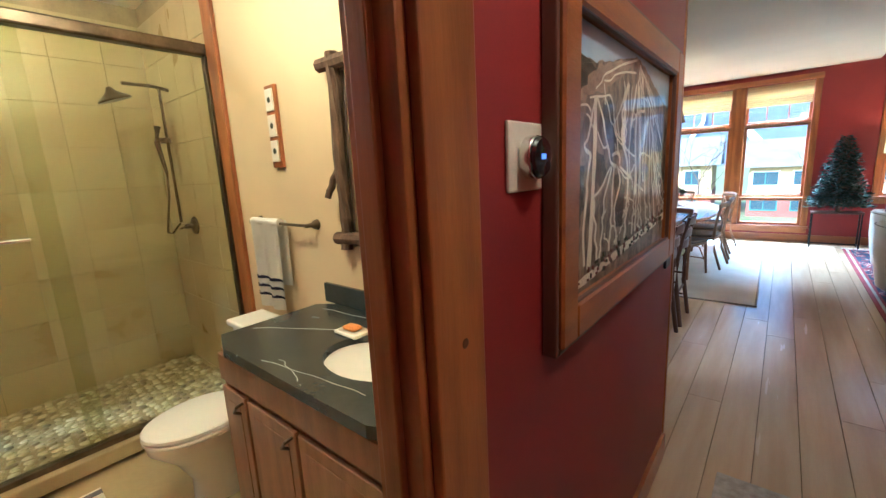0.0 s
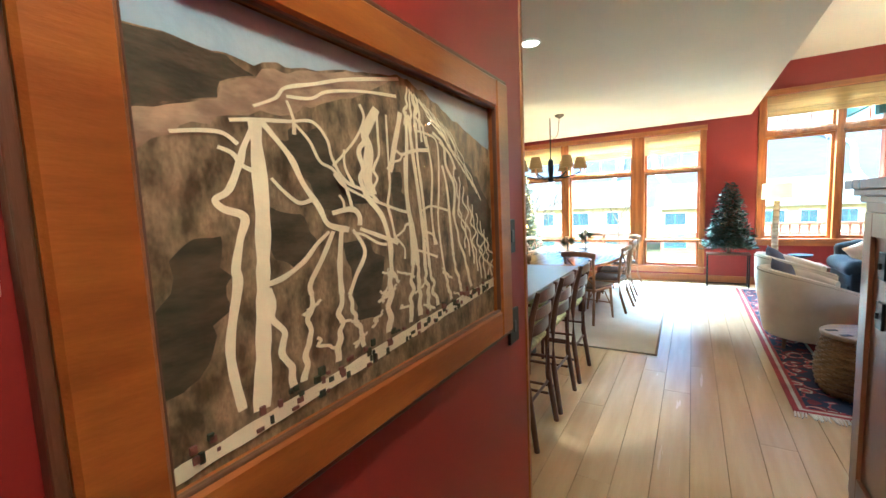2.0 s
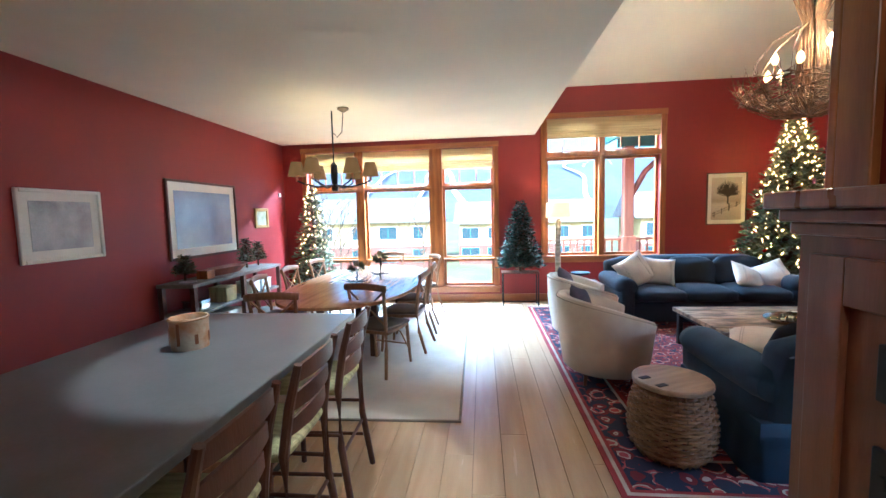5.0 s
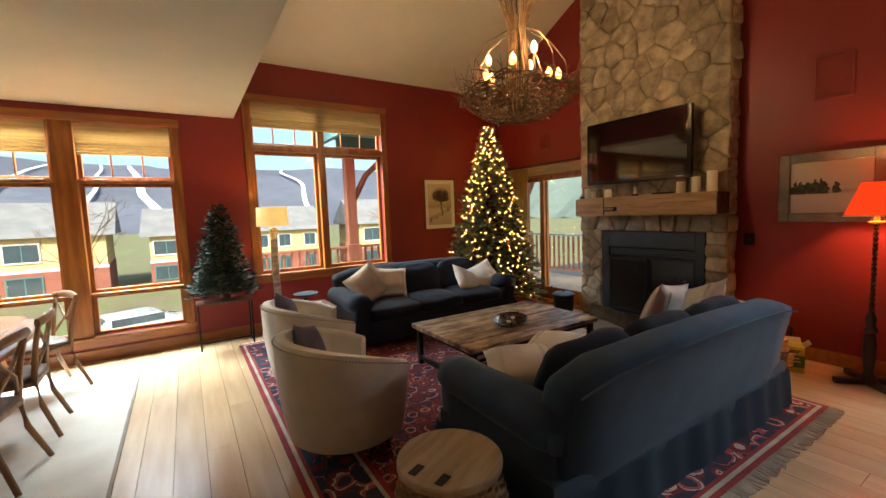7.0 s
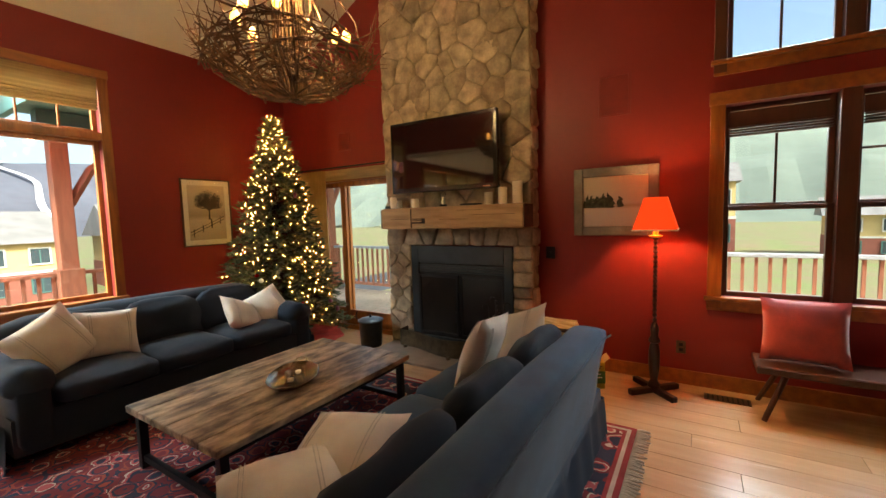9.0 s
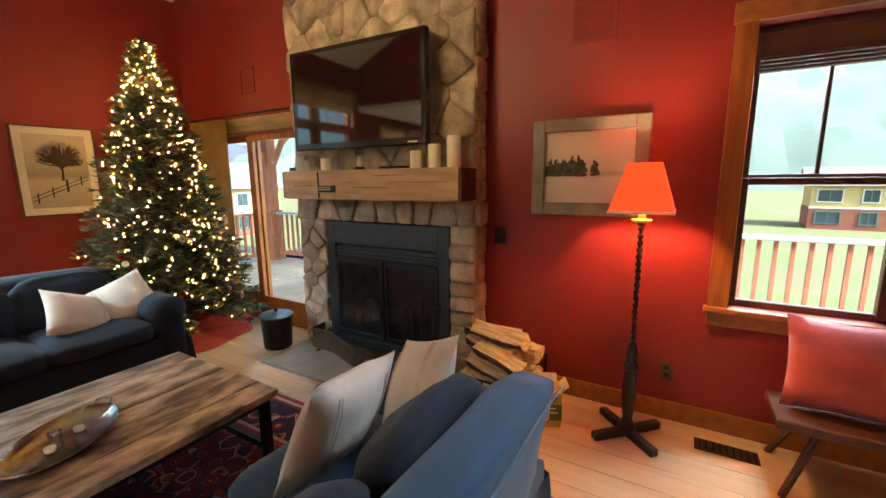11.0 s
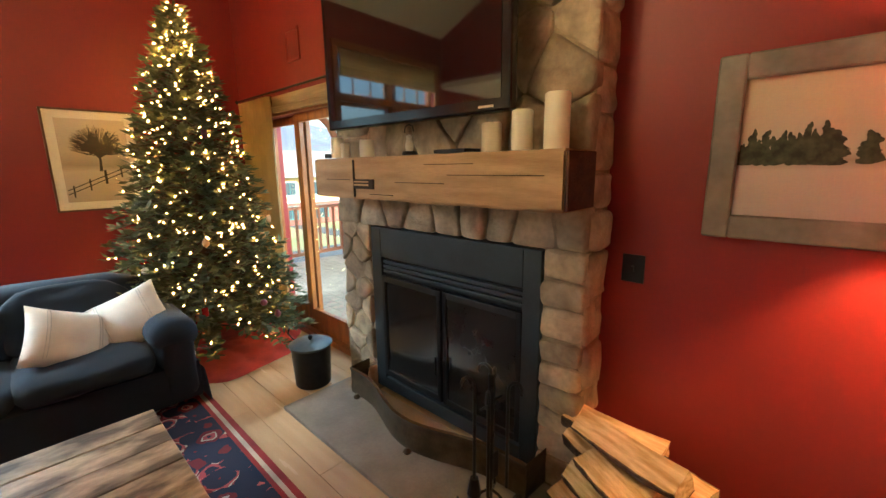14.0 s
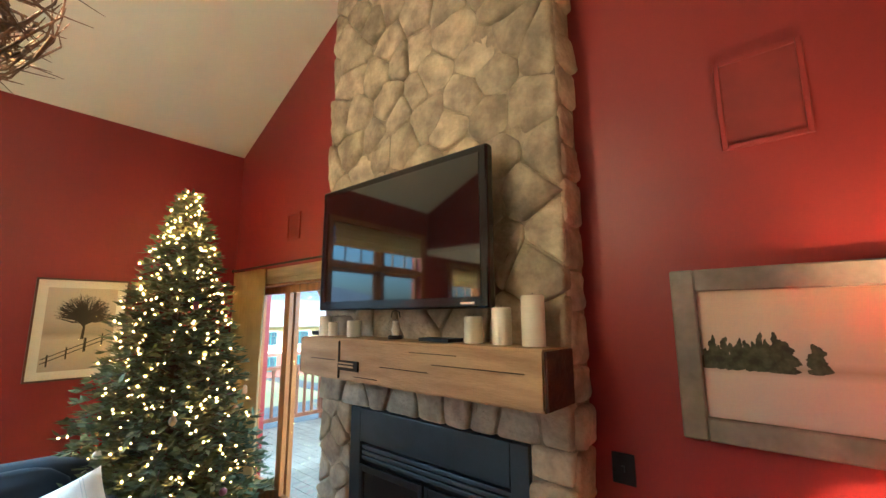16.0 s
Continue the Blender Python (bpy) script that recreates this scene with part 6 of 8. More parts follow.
for k in range(300):
    a = rnd.uniform(-0.45, math.pi + 0.45)
    r = 0.185 * math.sqrt(rnd.uniform(0.05, 1))
    tip = (cx + math.cos(a) * r, yy, 1.83 + math.sin(a) * r * 0.9)
    m = (cx + math.cos(a) * r * 0.4 + rnd.uniform(-0.02, 0.02), yy, 1.80 + math.sin(a) * r * 0.45 + rnd.uniform(-0.02, 0.02))
    tube(bm, [(cx, yy, 1.73 + rnd.uniform(0, 0.08)), m, tip, (tip[0] + rnd.uniform(-0.025, 0.025), yy, tip[2] + rnd.uniform(-0.01, 0.025))], [0.0035, 0.003, 0.002, 0.001], 4)
bmesh.ops.scale(bm, vec=(1, 0.15, 1), space=Matrix.Translation((0, -yy, 0)), verts=bm.verts)
part("tree_image", bm, INK, f)
bm = bmesh.new()
for k in range(4):
    x = a0 + 0.05 + k * 0.115
    z = 1.40 + k * 0.055
    rod(bm, (x, yy, z), (x, yy, z + 0.10 + 0.02 * (k == 2)), 0.006 + 0.004 * (k == 2), n=5)
for dz in (0.045, 0.08):
    rod(bm, (a0 + 0.01, yy, 1.38 + dz), (a1 - 0.02, yy, 1.58 + dz), 0.004, n=5)
bmesh.ops.scale(bm, vec=(1, 0.15, 1), space=Matrix.Translation((0, -yy, 0)), verts=bm.verts)
part("fence_image", bm, INK, f)
p = part("glazing", bx(3.812, 4.418, YN - 0.0205, YN - 0.0185, 1.292, 2.128), MAPGLASS, f)
p.visible_shadow = False

# snowy landscape beside the fireplace
SNOW = bands("winter_landscape", [(0, (0.50, 0.43, 0.38)), (0.33, (0.58, 0.49, 0.42)), (0.40, (0.40, 0.31, 0.22)), (0.46, (0.55, 0.46, 0.38)), (0.7, (0.62, 0.52, 0.38)), (1, (0.66, 0.56, 0.36))], "z", 1.44, 1.90, noise_amt=0.01)
f, (a0, a1, c0, c1) = framed("framed_painting", "snowy lakeside landscape in a weathered barnwood frame", "E", 4.28, 5.025, 1.345, 1.99, 0.004, 0.085, GREYWOOD, SNOW, 0.0, 0.04)
for u0, u1, z0, z1 in ((a0 - 0.012, a0, c0 - 0.012, c1 + 0.012), (a1, a1 + 0.012, c0 - 0.012, c1 + 0.012), (a0, a1, c0 - 0.012, c0), (a0, a1, c1, c1 + 0.012)):
    part("inner_lip", at_wall("E", u0, u1, 0.012, 0.032, z0, z1, bevel=0.003), GREYWOOD, f)
part("liner", at_wall("E", a0 - 0.001, a1 + 0.001, 0.0115, 0.0125, c0 - 0.001, c0 + 0.004), PICWHITE, f)
GREEN = mat("painted_firs", (0.07, 0.08, 0.045), 0.7, vary=0.3, scale=30)
bm = bmesh.new()
rnd = random.Random(6)
layer = 0


def daub(u, z, ru, rz_):
    """One uneven dab of paint."""
    global layer
    layer += 1
    bm.faces.new([bm.verts.new((XE - 0.0155 - layer * 0.00002, u + ru * math.cos(t) * rnd.uniform(0.75, 1.2), z + rz_ * math.sin(t) * rnd.uniform(0.75, 1.2))) for t in [q * math.tau / 9 for q in range(9)]])


base = c0 + 0.19
for u, h, w in [(a1 - 0.015 - 0.021 * k, 0.055 + 0.05 * abs(math.sin(k * 1.7)) + 0.02 * (k > 7), 0.017) for k in range(11)] + [(a1 - 0.25, 0.095, 0.036), (a1 - 0.225, 0.08, 0.03), (a1 - 0.335, 0.085, 0.026)]:
    for q in range(16):
        up = q / 15
        daub(u + rnd.uniform(-0.4, 0.4) * w, base + h * up, w * (1.1 - 0.8 * up ** 2.2), 0.012)
tagged(part("treeline_image", bm, GREEN, f), kind="stuff")

# curtain and rod at the patio door
cur = thing("curtain", "gold linen curtain gathered beside the patio door", "curtain", 5.27, 8.80, 0.0)
bm = bmesh.new()
rows = []
for z in (0.03, 0.6, 1.2, 1.8, 2.26):
    rows.append([bm.verts.new((0.028 * math.sin(k * 0.9) * (1.15 - z * 0.12), -0.37 + 0.65 * k / 70 * (1 - 0.06 * math.sin(z * 1.4)) + 0.03 * math.sin(z), z)) for k in range(71)])
for a, b in zip(rows, rows[1:]):
    for k in range(70):
        bm.faces.new((a[k], a[k + 1], b[k + 1], b[k]))
bmesh.ops.solidify(bm, geom=bm.faces[:], thickness=0.004)
smooth(part("drape", bm, CURTAIN, cur), 70)
rodc = thing("curtain_rod", "thin dark iron curtain rod over the patio door", "curtain rod", 5.27, 8.25, 2.285)
part("pole", rod(bmesh.new(), (0, -0.92, 0), (0, 0.92, 0), 0.010), BLACK, rodc)
for s in (-1, 1):
    smooth(part("finial", lathe(bmesh.new(), [(0.004, -0.02), (0.018, 0), (0.004, 0.02)], 12, 0, s * 0.93), BLACK, rodc))
    part("bracket", rod(bmesh.new(), (0, s * 0.85, 0), (0.12, s * 0.85, 0), 0.006), BLACK, rodc)
vb = blind("E", 7.36, 8.5, 2.12, 2.26, "raised woven bamboo blind above the patio door", 0.075)

# switches, outlet, speakers
def plate_(axis, u, z, w, h, label, name, category, material, toggle=True):
    p = thing(name, label, category)
    part("cover", at_wall(axis, u - w / 2, u + w / 2, 0, 0.007, z - h / 2, z + h / 2, bevel=0.002), material, p)
    if toggle:
        part("toggle", at_wall(axis, u - 0.006, u + 0.006, 0.007, 0.02, z - 0.012, z + 0.012), material, p)
    else:
        for dz in (-0.024, 0.024):
            part("socket", at_wall(axis, u - 0.016, u + 0.016, 0.0072, 0.010, z + dz - 0.014, z + dz + 0.014, bevel=0.001), BLACK, p)


plate_("E", 5.275, 1.165, 0.095, 0.125, "black light switch beside the chimney", "light_switch", "switch", BLACK)
plate_("E", 4.09, 0.335, 0.075, 0.115, "dark bronze power outlet above the baseboard", "power_outlet", "outlet", BRONZE, False)
for u0, u1, z0, z1 in ((4.52, 4.80, 2.46, 2.84), (8.05, 8.28, 2.52, 2.78)):
    s = thing("wall_speaker", "red painted in-wall speaker grille", "speaker")
    bm = bmesh.new()
    for a, b, c, d in ((u0, u0 + 0.02, z0, z1), (u1 - 0.02, u1, z0, z1), (u0 + 0.02, u1 - 0.02, z0, z0 + 0.02), (u0 + 0.02, u1 - 0.02, z1 - 0.02, z1)):
        box(bm, XE - 0.014, XE, a, b, c, d, 0.003)
    part("bezel", bm, RED, s)
    part("grille", at_wall("E", u0 + 0.02, u1 - 0.02, 0.0, 0.007, z0 + 0.02, z1 - 0.02), mat("red_grille", (0.22, 0.02, 0.015), 0.7, fine=400, bump=0.6), s)
vent = thing("floor_vent", "dark brown floor vent near the bench", "vent", 5.18, 3.75, 0.0)
part("frame", bx(-0.06, 0.06, -0.16, 0.16, 0.0, 0.006, bevel=0.002), BRONZE, vent)
for k in range(9):
    part("slat", bx(-0.05, 0.05, -0.145 + k * 0.034, -0.135 + k * 0.034, 0.006, 0.009), BLACK, vent)

# bench under the east windows
bench = thing("wooden_bench", "rustic dark plank bench with splayed legs", "bench", 5.10, 2.76, 0.0)
bm = bmesh.new()
bmesh.ops.create_cube(bm, size=1, matrix=Matrix.Translation((0, 0, 0.37)) @ Matrix.Diagonal((0.36, 1.66, 0.055, 1)))
bmesh.ops.subdivide_edges(bm, edges=[e for e in bm.edges if abs(e.verts[0].co.y - e.verts[1].co.y) > 1], cuts=20)
bmesh.ops.bevel(bm, geom=bm.edges[:], offset=0.008, segments=1, affect="EDGES")
for v in bm.verts:
    v.co.x += 0.015 * noise.noise(Vector((v.co.y * 3, 1 if v.co.x > 0 else 9, 0)))
    v.co.z += 0.006 * noise.noise(Vector((v.co.y * 5, v.co.x * 6, 3)))
part("seat", bm, STOOLWOOD, bench)
for sy in (-1, 1):
    for sx in (-1, 1):
        part("leg", rod(bmesh.new(), (sx * 0.10, sy * 0.64, 0.36), (sx * 0.20, sy * 0.78, 0.0), 0.022, 0.018), STOOLWOOD, bench)
for i, y in enumerate((3.30, 2.60)):
    scatter(5.12, y, 0.645, 16, 0, 90 + (-4, 6)[i], 0.52, 0.48, 0.18, REDPIL, "rose red velvet cushion on the bench", "cushions on the bench", 20 + i)

# end table between tub chair and window sofa
et = thing("end_table", "low dark end table with magazines beside the sofa", "side table", 1.52, 8.15, 0.012)
part("top", bx(-0.22, 0.22, -0.25, 0.25, 0.50, 0.53, bevel=0.005), DARKTRIM, et)
for sx in (-0.19, 0.19):
    for sy in (-0.22, 0.22):
        part("leg", bx(sx - 0.018, sx + 0.018, sy - 0.018, sy + 0.018, 0, 0.5), DARKTRIM, et)
for i, (dx, dy, r) in enumerate(((0.02, -0.08, 12), (-0.02, -0.06, -18))):
    mg = thing("magazine", "white and dark magazine on the end table", "magazine", 1.52 + dx, 8.15 + dy, 0.542 + i * 0.012, r, group="magazines on the end table")
    part("pages", bx(-0.11, 0.11, -0.15, 0.15, 0, 0.011, bevel=0.002), PICWHITE, mg)
    part("cover_block", bx(-0.08, 0.06, -0.11, 0.02, 0.011, 0.0118), GREYPIL, mg)
bowl = thing("pedestal_bowl", "dark footed bowl on the end table", "bowl", 1.50, 8.32, 0.542)
smooth(part("bowl", lathe(bmesh.new(), [(0.06, 0), (0.02, 0.015), (0.02, 0.07), (0.13, 0.10), (0.145, 0.12), (0.13, 0.115), (0, 0.085)], 28), BLACK, bowl))

# ---- kitchen island and stools ----
island = thing("kitchen_island", "breakfast bar with dark grey stone top and wood base", "counter", -1.42, 3.75, 0.0)
part("worktop", bx(-0.62, 0.62, -1.15, 1.05, 0.88, 0.92, bevel=0.006), COUNTER, island, "smooth dark grey stone worktop")
part("base", bx(-0.58, 0.24, -1.1, 1.0, 0.10, 0.88), CHAIRWOOD, island)
part("toe_kick", bx(-0.54, 0.20, -1.06, 0.96, 0.0, 0.10), BLACK, island)
for y0 in (-1.05, -0.35, 0.33):
    bm = bmesh.new()
    for a, b, c, d in ((y0, y0 + 0.07, 0.14, 0.84), (y0 + 0.56, y0 + 0.63, 0.14, 0.84), (y0 + 0.07, y0 + 0.56, 0.14, 0.22), (y0 + 0.07, y0 + 0.56, 0.76, 0.84)):
        box(bm, 0.24, 0.255, a, b, c, d, 0.003)
    part("panel", bm, CHAIRWOOD, island)
jar = thing("birch_canister", "birch bark patterned canister on the worktop", "canister", -1.44, 4.08, 0.92)
smooth(part("body", lathe(bmesh.new(), [(0.085, 0), (0.09, 0.16), (0.084, 0.16), (0.08, 0.01), (0, 0.01)], 28), mat("birch_pattern", (0.72, 0.64, 0.48), 0.7, vary=0.1, scale=7, second=(0.58, 0.30, 0.12), mix=0.35), jar), 50)

for k in range(7):
    a = k * math.tau / 7 + 0.3
    hgt = 0.05 + 0.03 * (k % 3)
    part("painted_mark", move(bx(0.0885, 0.0915, -0.008, 0.008, 0.03, 0.03 + hgt, bevel=0.001), pose(0, 0, 0, 0, 0, math.degrees(a))), mat("rust_motif", (0.34, 0.13, 0.05), 0.7), jar, "rust brown painted mark")
part("rim_band", tube(bmesh.new(), [(0.0905 * math.cos(k * math.tau / 28), 0.0905 * math.sin(k * math.tau / 28), 0.153) for k in range(29)], 0.004, 6), mat("rim_tan", (0.45, 0.25, 0.10), 0.7), jar)

stool = thing("bar_stool", "dark ladder-back counter stool with a rush seat", "stool", 0, 0, 0, group="stools at the island")
part("seat", move(soft_box(0.42, 0.40, 0.05, 0.02, 0.012, 5), pose(0, 0, 0.655)), RUSH, stool, "woven rush seat")
for sx in (-1, 1):
    part("leg", tube(bmesh.new(), [(sx * 0.20, 0.19, 0.66), (sx * 0.215, 0.2, 0.0)], [0.02, 0.016], 10), STOOLWOOD, stool)
    part("leg", tube(bmesh.new(), [(sx * 0.215, -0.25, 0.0), (sx * 0.20, -0.2, 0.35), (sx * 0.195, -0.195, 0.66), (sx * 0.19, -0.225, 0.85), (sx * 0.19, -0.27, 1.02)], [0.018, 0.02, 0.021, 0.02, 0.016], 10), STOOLWOOD, stool)
    for z in (0.2, 0.42):
        part("rung", rod(bmesh.new(), (sx * 0.208, 0.19, z), (sx * 0.205, -0.2, z), 0.010), STOOLWOOD, stool)
for z in (0.24, 0.46):
    part("rung", rod(bmesh.new(), (-0.205, 0.195, z), (0.205, 0.195, z), 0.011), STOOLWOOD, stool)
part("rung", rod(bmesh.new(), (-0.2, -0.2, 0.3), (0.2, -0.2, 0.3), 0.010), STOOLWOOD, stool)
for z, y in ((0.975, -0.255), (0.86, -0.228), (0.755, -0.208)):
    bm = bmesh.new()
    g = [[bm.verts.new((u * 0.185, y - 0.03 * (1 - u * u) + dy, z + dz + 0.018 * (1 - u * u) * (dz > 0))) for u in [k / 12 * 2 - 1 for k in range(13)]] for dy, dz in ((0.007, -0.028), (0.007, 0.03), (-0.007, 0.03), (-0.007, -0.028))]
    for a, b in zip(g, g[1:] + g[:1]):
        for k in range(12):
            bm.faces.new((a[k], a[k + 1], b[k + 1], b[k]))
    smooth(part("back_slat", bm, STOOLWOOD, stool), 40)
for i, (y, r) in enumerate(((3.24, 90), (3.78, 90), (4.36, 91))):
    if i == 0:
        stool.matrix_world = pose(-0.90, y, 0, 0, 0, r)
    else:
        copy_thing(stool, pose(-0.90, y, 0, 0, 0, r))

# ---- hallway ----
trimc = tagged(part("trim_hall_corner", bx(XH - 0.08, XH + 0.006, 2.19, 2.215, 0, LOW, bevel=0.004), TRIM), "stained pine corner trim of the hallway wall", "trim", kind="structure")
door = thing("door_2", "open bathroom doorway with knotty pine casing", "doorway", kind="structure")
part("casing", bx(XH, XH + 0.022, 0.42, 0.545, 0, 2.18, bevel=0.004), TRIM, door)
part("casing", bx(XH, XH + 0.022, -0.575, -0.45, 0, 2.18, bevel=0.004), TRIM, door)
part("casing", bx(XH, XH + 0.024, -0.60, 0.57, 2.06, 2.18, bevel=0.004), TRIMH, door)
part("jamb", bx(XH - 0.105, XH + 0.002, 0.40, 0.4205, 0, 2.06, bevel=0.003), TRIM, door)
part("jamb", bx(XH - 0.105, XH + 0.002, -0.4505, -0.43, 0, 2.06, bevel=0.003), TRIM, door)
part("door_stop", bx(XH - 0.075, XH - 0.035, 0.385, 0.40, 0, 2.05, bevel=0.003), TRIM, door)
KNOT = mat("pine_knot", (0.10, 0.035, 0.012), 0.5)
for y, z in ((0.49, 1.27), (0.455, 0.90), (0.50, 1.8), (0.47, 0.5)):
    part("knot", move(lathe(bmesh.new(), [(0.009, 0), (0.006, 0.0012), (0, 0.0012)], 12), pose(XH + 0.0218, y, z, 0, 90, 0)), KNOT, door)

# framed trail map
MAPFRAME = mat("amber_pine", (0.33, 0.105, 0.012), 0.35, vary=0.14, scale=3, fine=44, bump=0.1, stretch=(6, 1, 6), second=(0.20, 0.055, 0.007))
MAPG = mat("mountain_ground", (0.07, 0.048, 0.024), 0.4, vary=0.6, scale=15, fine=75, bump=0.0, second=(0.33, 0.235, 0.13), mix=0.5, stretch=(1, 2.2, 1.2))
f, (a0, a1, c0, c1) = framed("framed_trail_map", "framed ski mountain map with cream winding trails", "H", 0.81, 1.955, 1.135, 1.94, 0.004, 0.085, MAPFRAME, MAPG, 0.0, 0.042, "picture")
# Outer profile strips; the shade on the frame's side is their dark colour.
for u0, u1, z0, z1 in ((0.796, 0.81, 1.121, 1.954), (1.955, 1.969, 1.121, 1.954), (0.81, 1.955, 1.121, 1.135), (0.81, 1.955, 1.94, 1.954)):
    part("outer_moulding", bx(XH + 0.002, XH + 0.036, u0, u1, z0, z1, bevel=0.004), DARKTRIM, f, "outer profile strip darkened for the shaded frame side")
for u0, u1, z0, z1 in ((a0 - 0.008, a0 + 0.004, c0, c1), (a1 - 0.004, a1 + 0.008, c0, c1), (a0, a1, c0 - 0.008, c0 + 0.004), (a0, a1, c1 - 0.004, c1 + 0.008)):
    part("inner_lip", bx(XH + 0.026, XH + 0.040, u0, u1, z0, z1, bevel=0.003), DARKTRIM, f)
TRAIL = mat("map_trail", (0.90, 0.82, 0.58), 0.4, vary=0.08, scale=8)
rnd = random.Random(14)
xm = XH + 0.0165


LAYER = [0]


def trail(pts, w):
    LAYER[0] += 1
    xt = xm + LAYER[0] * 0.00001
    bm = bmesh.new()
    L_, R_ = [], []
    for i, (u, v) in enumerate(pts):
        q, p = pts[min(i + 1, len(pts) - 1)], pts[max(i - 1, 0)]
        du, dv = q[0] - p[0], q[1] - p[1]
        s = math.hypot(du, dv) or 1
        ww = w * 1.5 * (0.72 + 0.3 * i / len(pts)) * (1 + 0.3 * noise.noise(Vector((u * 22, v * 22, 0))))
        for lst, k in ((L_, 1), (R_, -1)):
            lst.append(bm.verts.new((xt, a0 + (a1 - a0) * min(0.995, max(0.005, u - dv / s * ww * k * 0.75)), c0 + (c1 - c0) * min(0.99, max(0.01, v + du / s * ww * k)))))
    for i in range(len(pts) - 1):
        bm.faces.new((L_[i], L_[i + 1], R_[i + 1], R_[i]))
    r = bmesh.ops.extrude_face_region(bm, geom=bm.faces[:])
    bmesh.ops.translate(bm, vec=(-0.000008, 0, 0), verts=[v for v in r["geom"] if isinstance(v, bmesh.types.BMVert)])
    part("trail", bm, TRAIL, f)


def wiggle(u0, v0, u1, v1, amp, seed, n=40):
    return [(u0 + (u1 - u0) * k / n + amp * math.sin(math.pi * k / n) * noise.noise(Vector((k * 5.5 / n, seed * 7.7, 0))) * 1.8, v0 + (v1 - v0) * k / n) for k in range(n + 1)]


def curve(*pts):
    """A smooth line through a few places on the map."""
    out = []
    for i in range(len(pts) - 1):
        p0, p1, p2, p3 = pts[max(i - 1, 0)], pts[i], pts[i + 1], pts[min(i + 2, len(pts) - 1)]
        for k in range(8):
            s = k / 8
            out.append(tuple(0.5 * (2 * b + (c - a) * s + (2 * a - 5 * b + 4 * c - d) * s * s + (3 * b - a - 3 * c + d) * s ** 3) for a, b, c, d in zip(p0, p1, p2, p3)))
    return out + [pts[-1]]


trail(curve((0.17, 0.75), (0.17, 0.69), (0.17, 0.54), (0.16, 0.36), (0.15, 0.20), (0.14, 0.08)), 0.013)
trail(curve((0.17, 0.74), (0.15, 0.69), (0.14, 0.65), (0.12, 0.59), (0.10, 0.57), (0.11, 0.55), (0.14, 0.53), (0.13, 0.48), (0.12, 0.42), (0.12, 0.38), (0.10, 0.24), (0.11, 0.10)), 0.0065)
trail(curve((0.05, 0.70), (0.09, 0.71), (0.12, 0.71), (0.14, 0.69)), 0.0035)
trail(curve((0.11, 0.68), (0.13, 0.67), (0.14, 0.65)), 0.0035)
trail(curve((0.14, 0.65), (0.15, 0.64), (0.17, 0.63)), 0.0035)
trail(curve((0.19, 0.62), (0.21, 0.59), (0.24, 0.56), (0.27, 0.57)), 0.004)
trail(curve((0.18, 0.75), (0.20, 0.72), (0.23, 0.67), (0.25, 0.61), (0.28, 0.55), (0.30, 0.50), (0.35, 0.48)), 0.006)
trail(curve((0.13, 0.74), (0.17, 0.75), (0.23, 0.76), (0.28, 0.77), (0.31, 0.73), (0.32, 0.68), (0.35, 0.62), (0.41, 0.59), (0.44, 0.56)), 0.0035)
trail(curve((0.24, 0.76), (0.27, 0.72), (0.29, 0.67), (0.32, 0.65), (0.35, 0.60), (0.36, 0.55)), 0.0035)
trail(curve((0.17, 0.78), (0.21, 0.81), (0.23, 0.84), (0.29, 0.87), (0.37, 0.91), (0.53, 0.97)), 0.0035)
trail(curve((0.23, 0.82), (0.28, 0.83), (0.32, 0.86), (0.41, 0.89), (0.52, 0.91)), 0.0035)
trail(curve((0.23, 0.81), (0.24, 0.77), (0.24, 0.73)), 0.0035)
trail(curve((0.32, 0.66), (0.38, 0.74), (0.41, 0.81), (0.40, 0.85)), 0.0035)
trail(curve((0.45, 0.85), (0.42, 0.79), (0.41, 0.76), (0.42, 0.72), (0.41, 0.64), (0.42, 0.58)), 0.0133)
trail(curve((0.31, 0.53), (0.36, 0.54), (0.38, 0.52), (0.38, 0.49)), 0.0067)
trail(curve((0.30, 0.48), (0.27, 0.45), (0.24, 0.41), (0.20, 0.38), (0.17, 0.37)), 0.0047)
trail(curve((0.31, 0.48), (0.28, 0.41), (0.25, 0.35), (0.25, 0.32)), 0.006)
trail(curve((0.33, 0.48), (0.32, 0.38), (0.32, 0.30)), 0.0067)
trail(curve((0.36, 0.48), (0.39, 0.41), (0.36, 0.34), (0.34, 0.29)), 0.0053)
trail(curve((0.38, 0.48), (0.44, 0.45), (0.50, 0.42)), 0.0053)
trail(curve((0.45, 0.83), (0.41, 0.79), (0.41, 0.75), (0.39, 0.71), (0.40, 0.66), (0.39, 0.63), (0.40, 0.59), (0.41, 0.57), (0.45, 0.51), (0.47, 0.42), (0.47, 0.36)), 0.0067)
trail(curve((0.45, 0.84), (0.45, 0.76), (0.45, 0.71), (0.43, 0.66), (0.44, 0.63), (0.41, 0.58)), 0.004)
trail(curve((0.48, 0.84), (0.48, 0.75), (0.48, 0.68), (0.48, 0.61), (0.47, 0.55), (0.48, 0.50), (0.49, 0.43)), 0.004)
trail(curve((0.53, 0.86), (0.52, 0.81), (0.50, 0.73), (0.49, 0.68), (0.48, 0.66)), 0.0093)
trail(curve((0.55, 0.87), (0.55, 0.77), (0.54, 0.61), (0.55, 0.46), (0.55, 0.33)), 0.0067)
trail(curve((0.56, 0.86), (0.57, 0.74), (0.59, 0.55), (0.60, 0.43), (0.60, 0.32)), 0.0067)
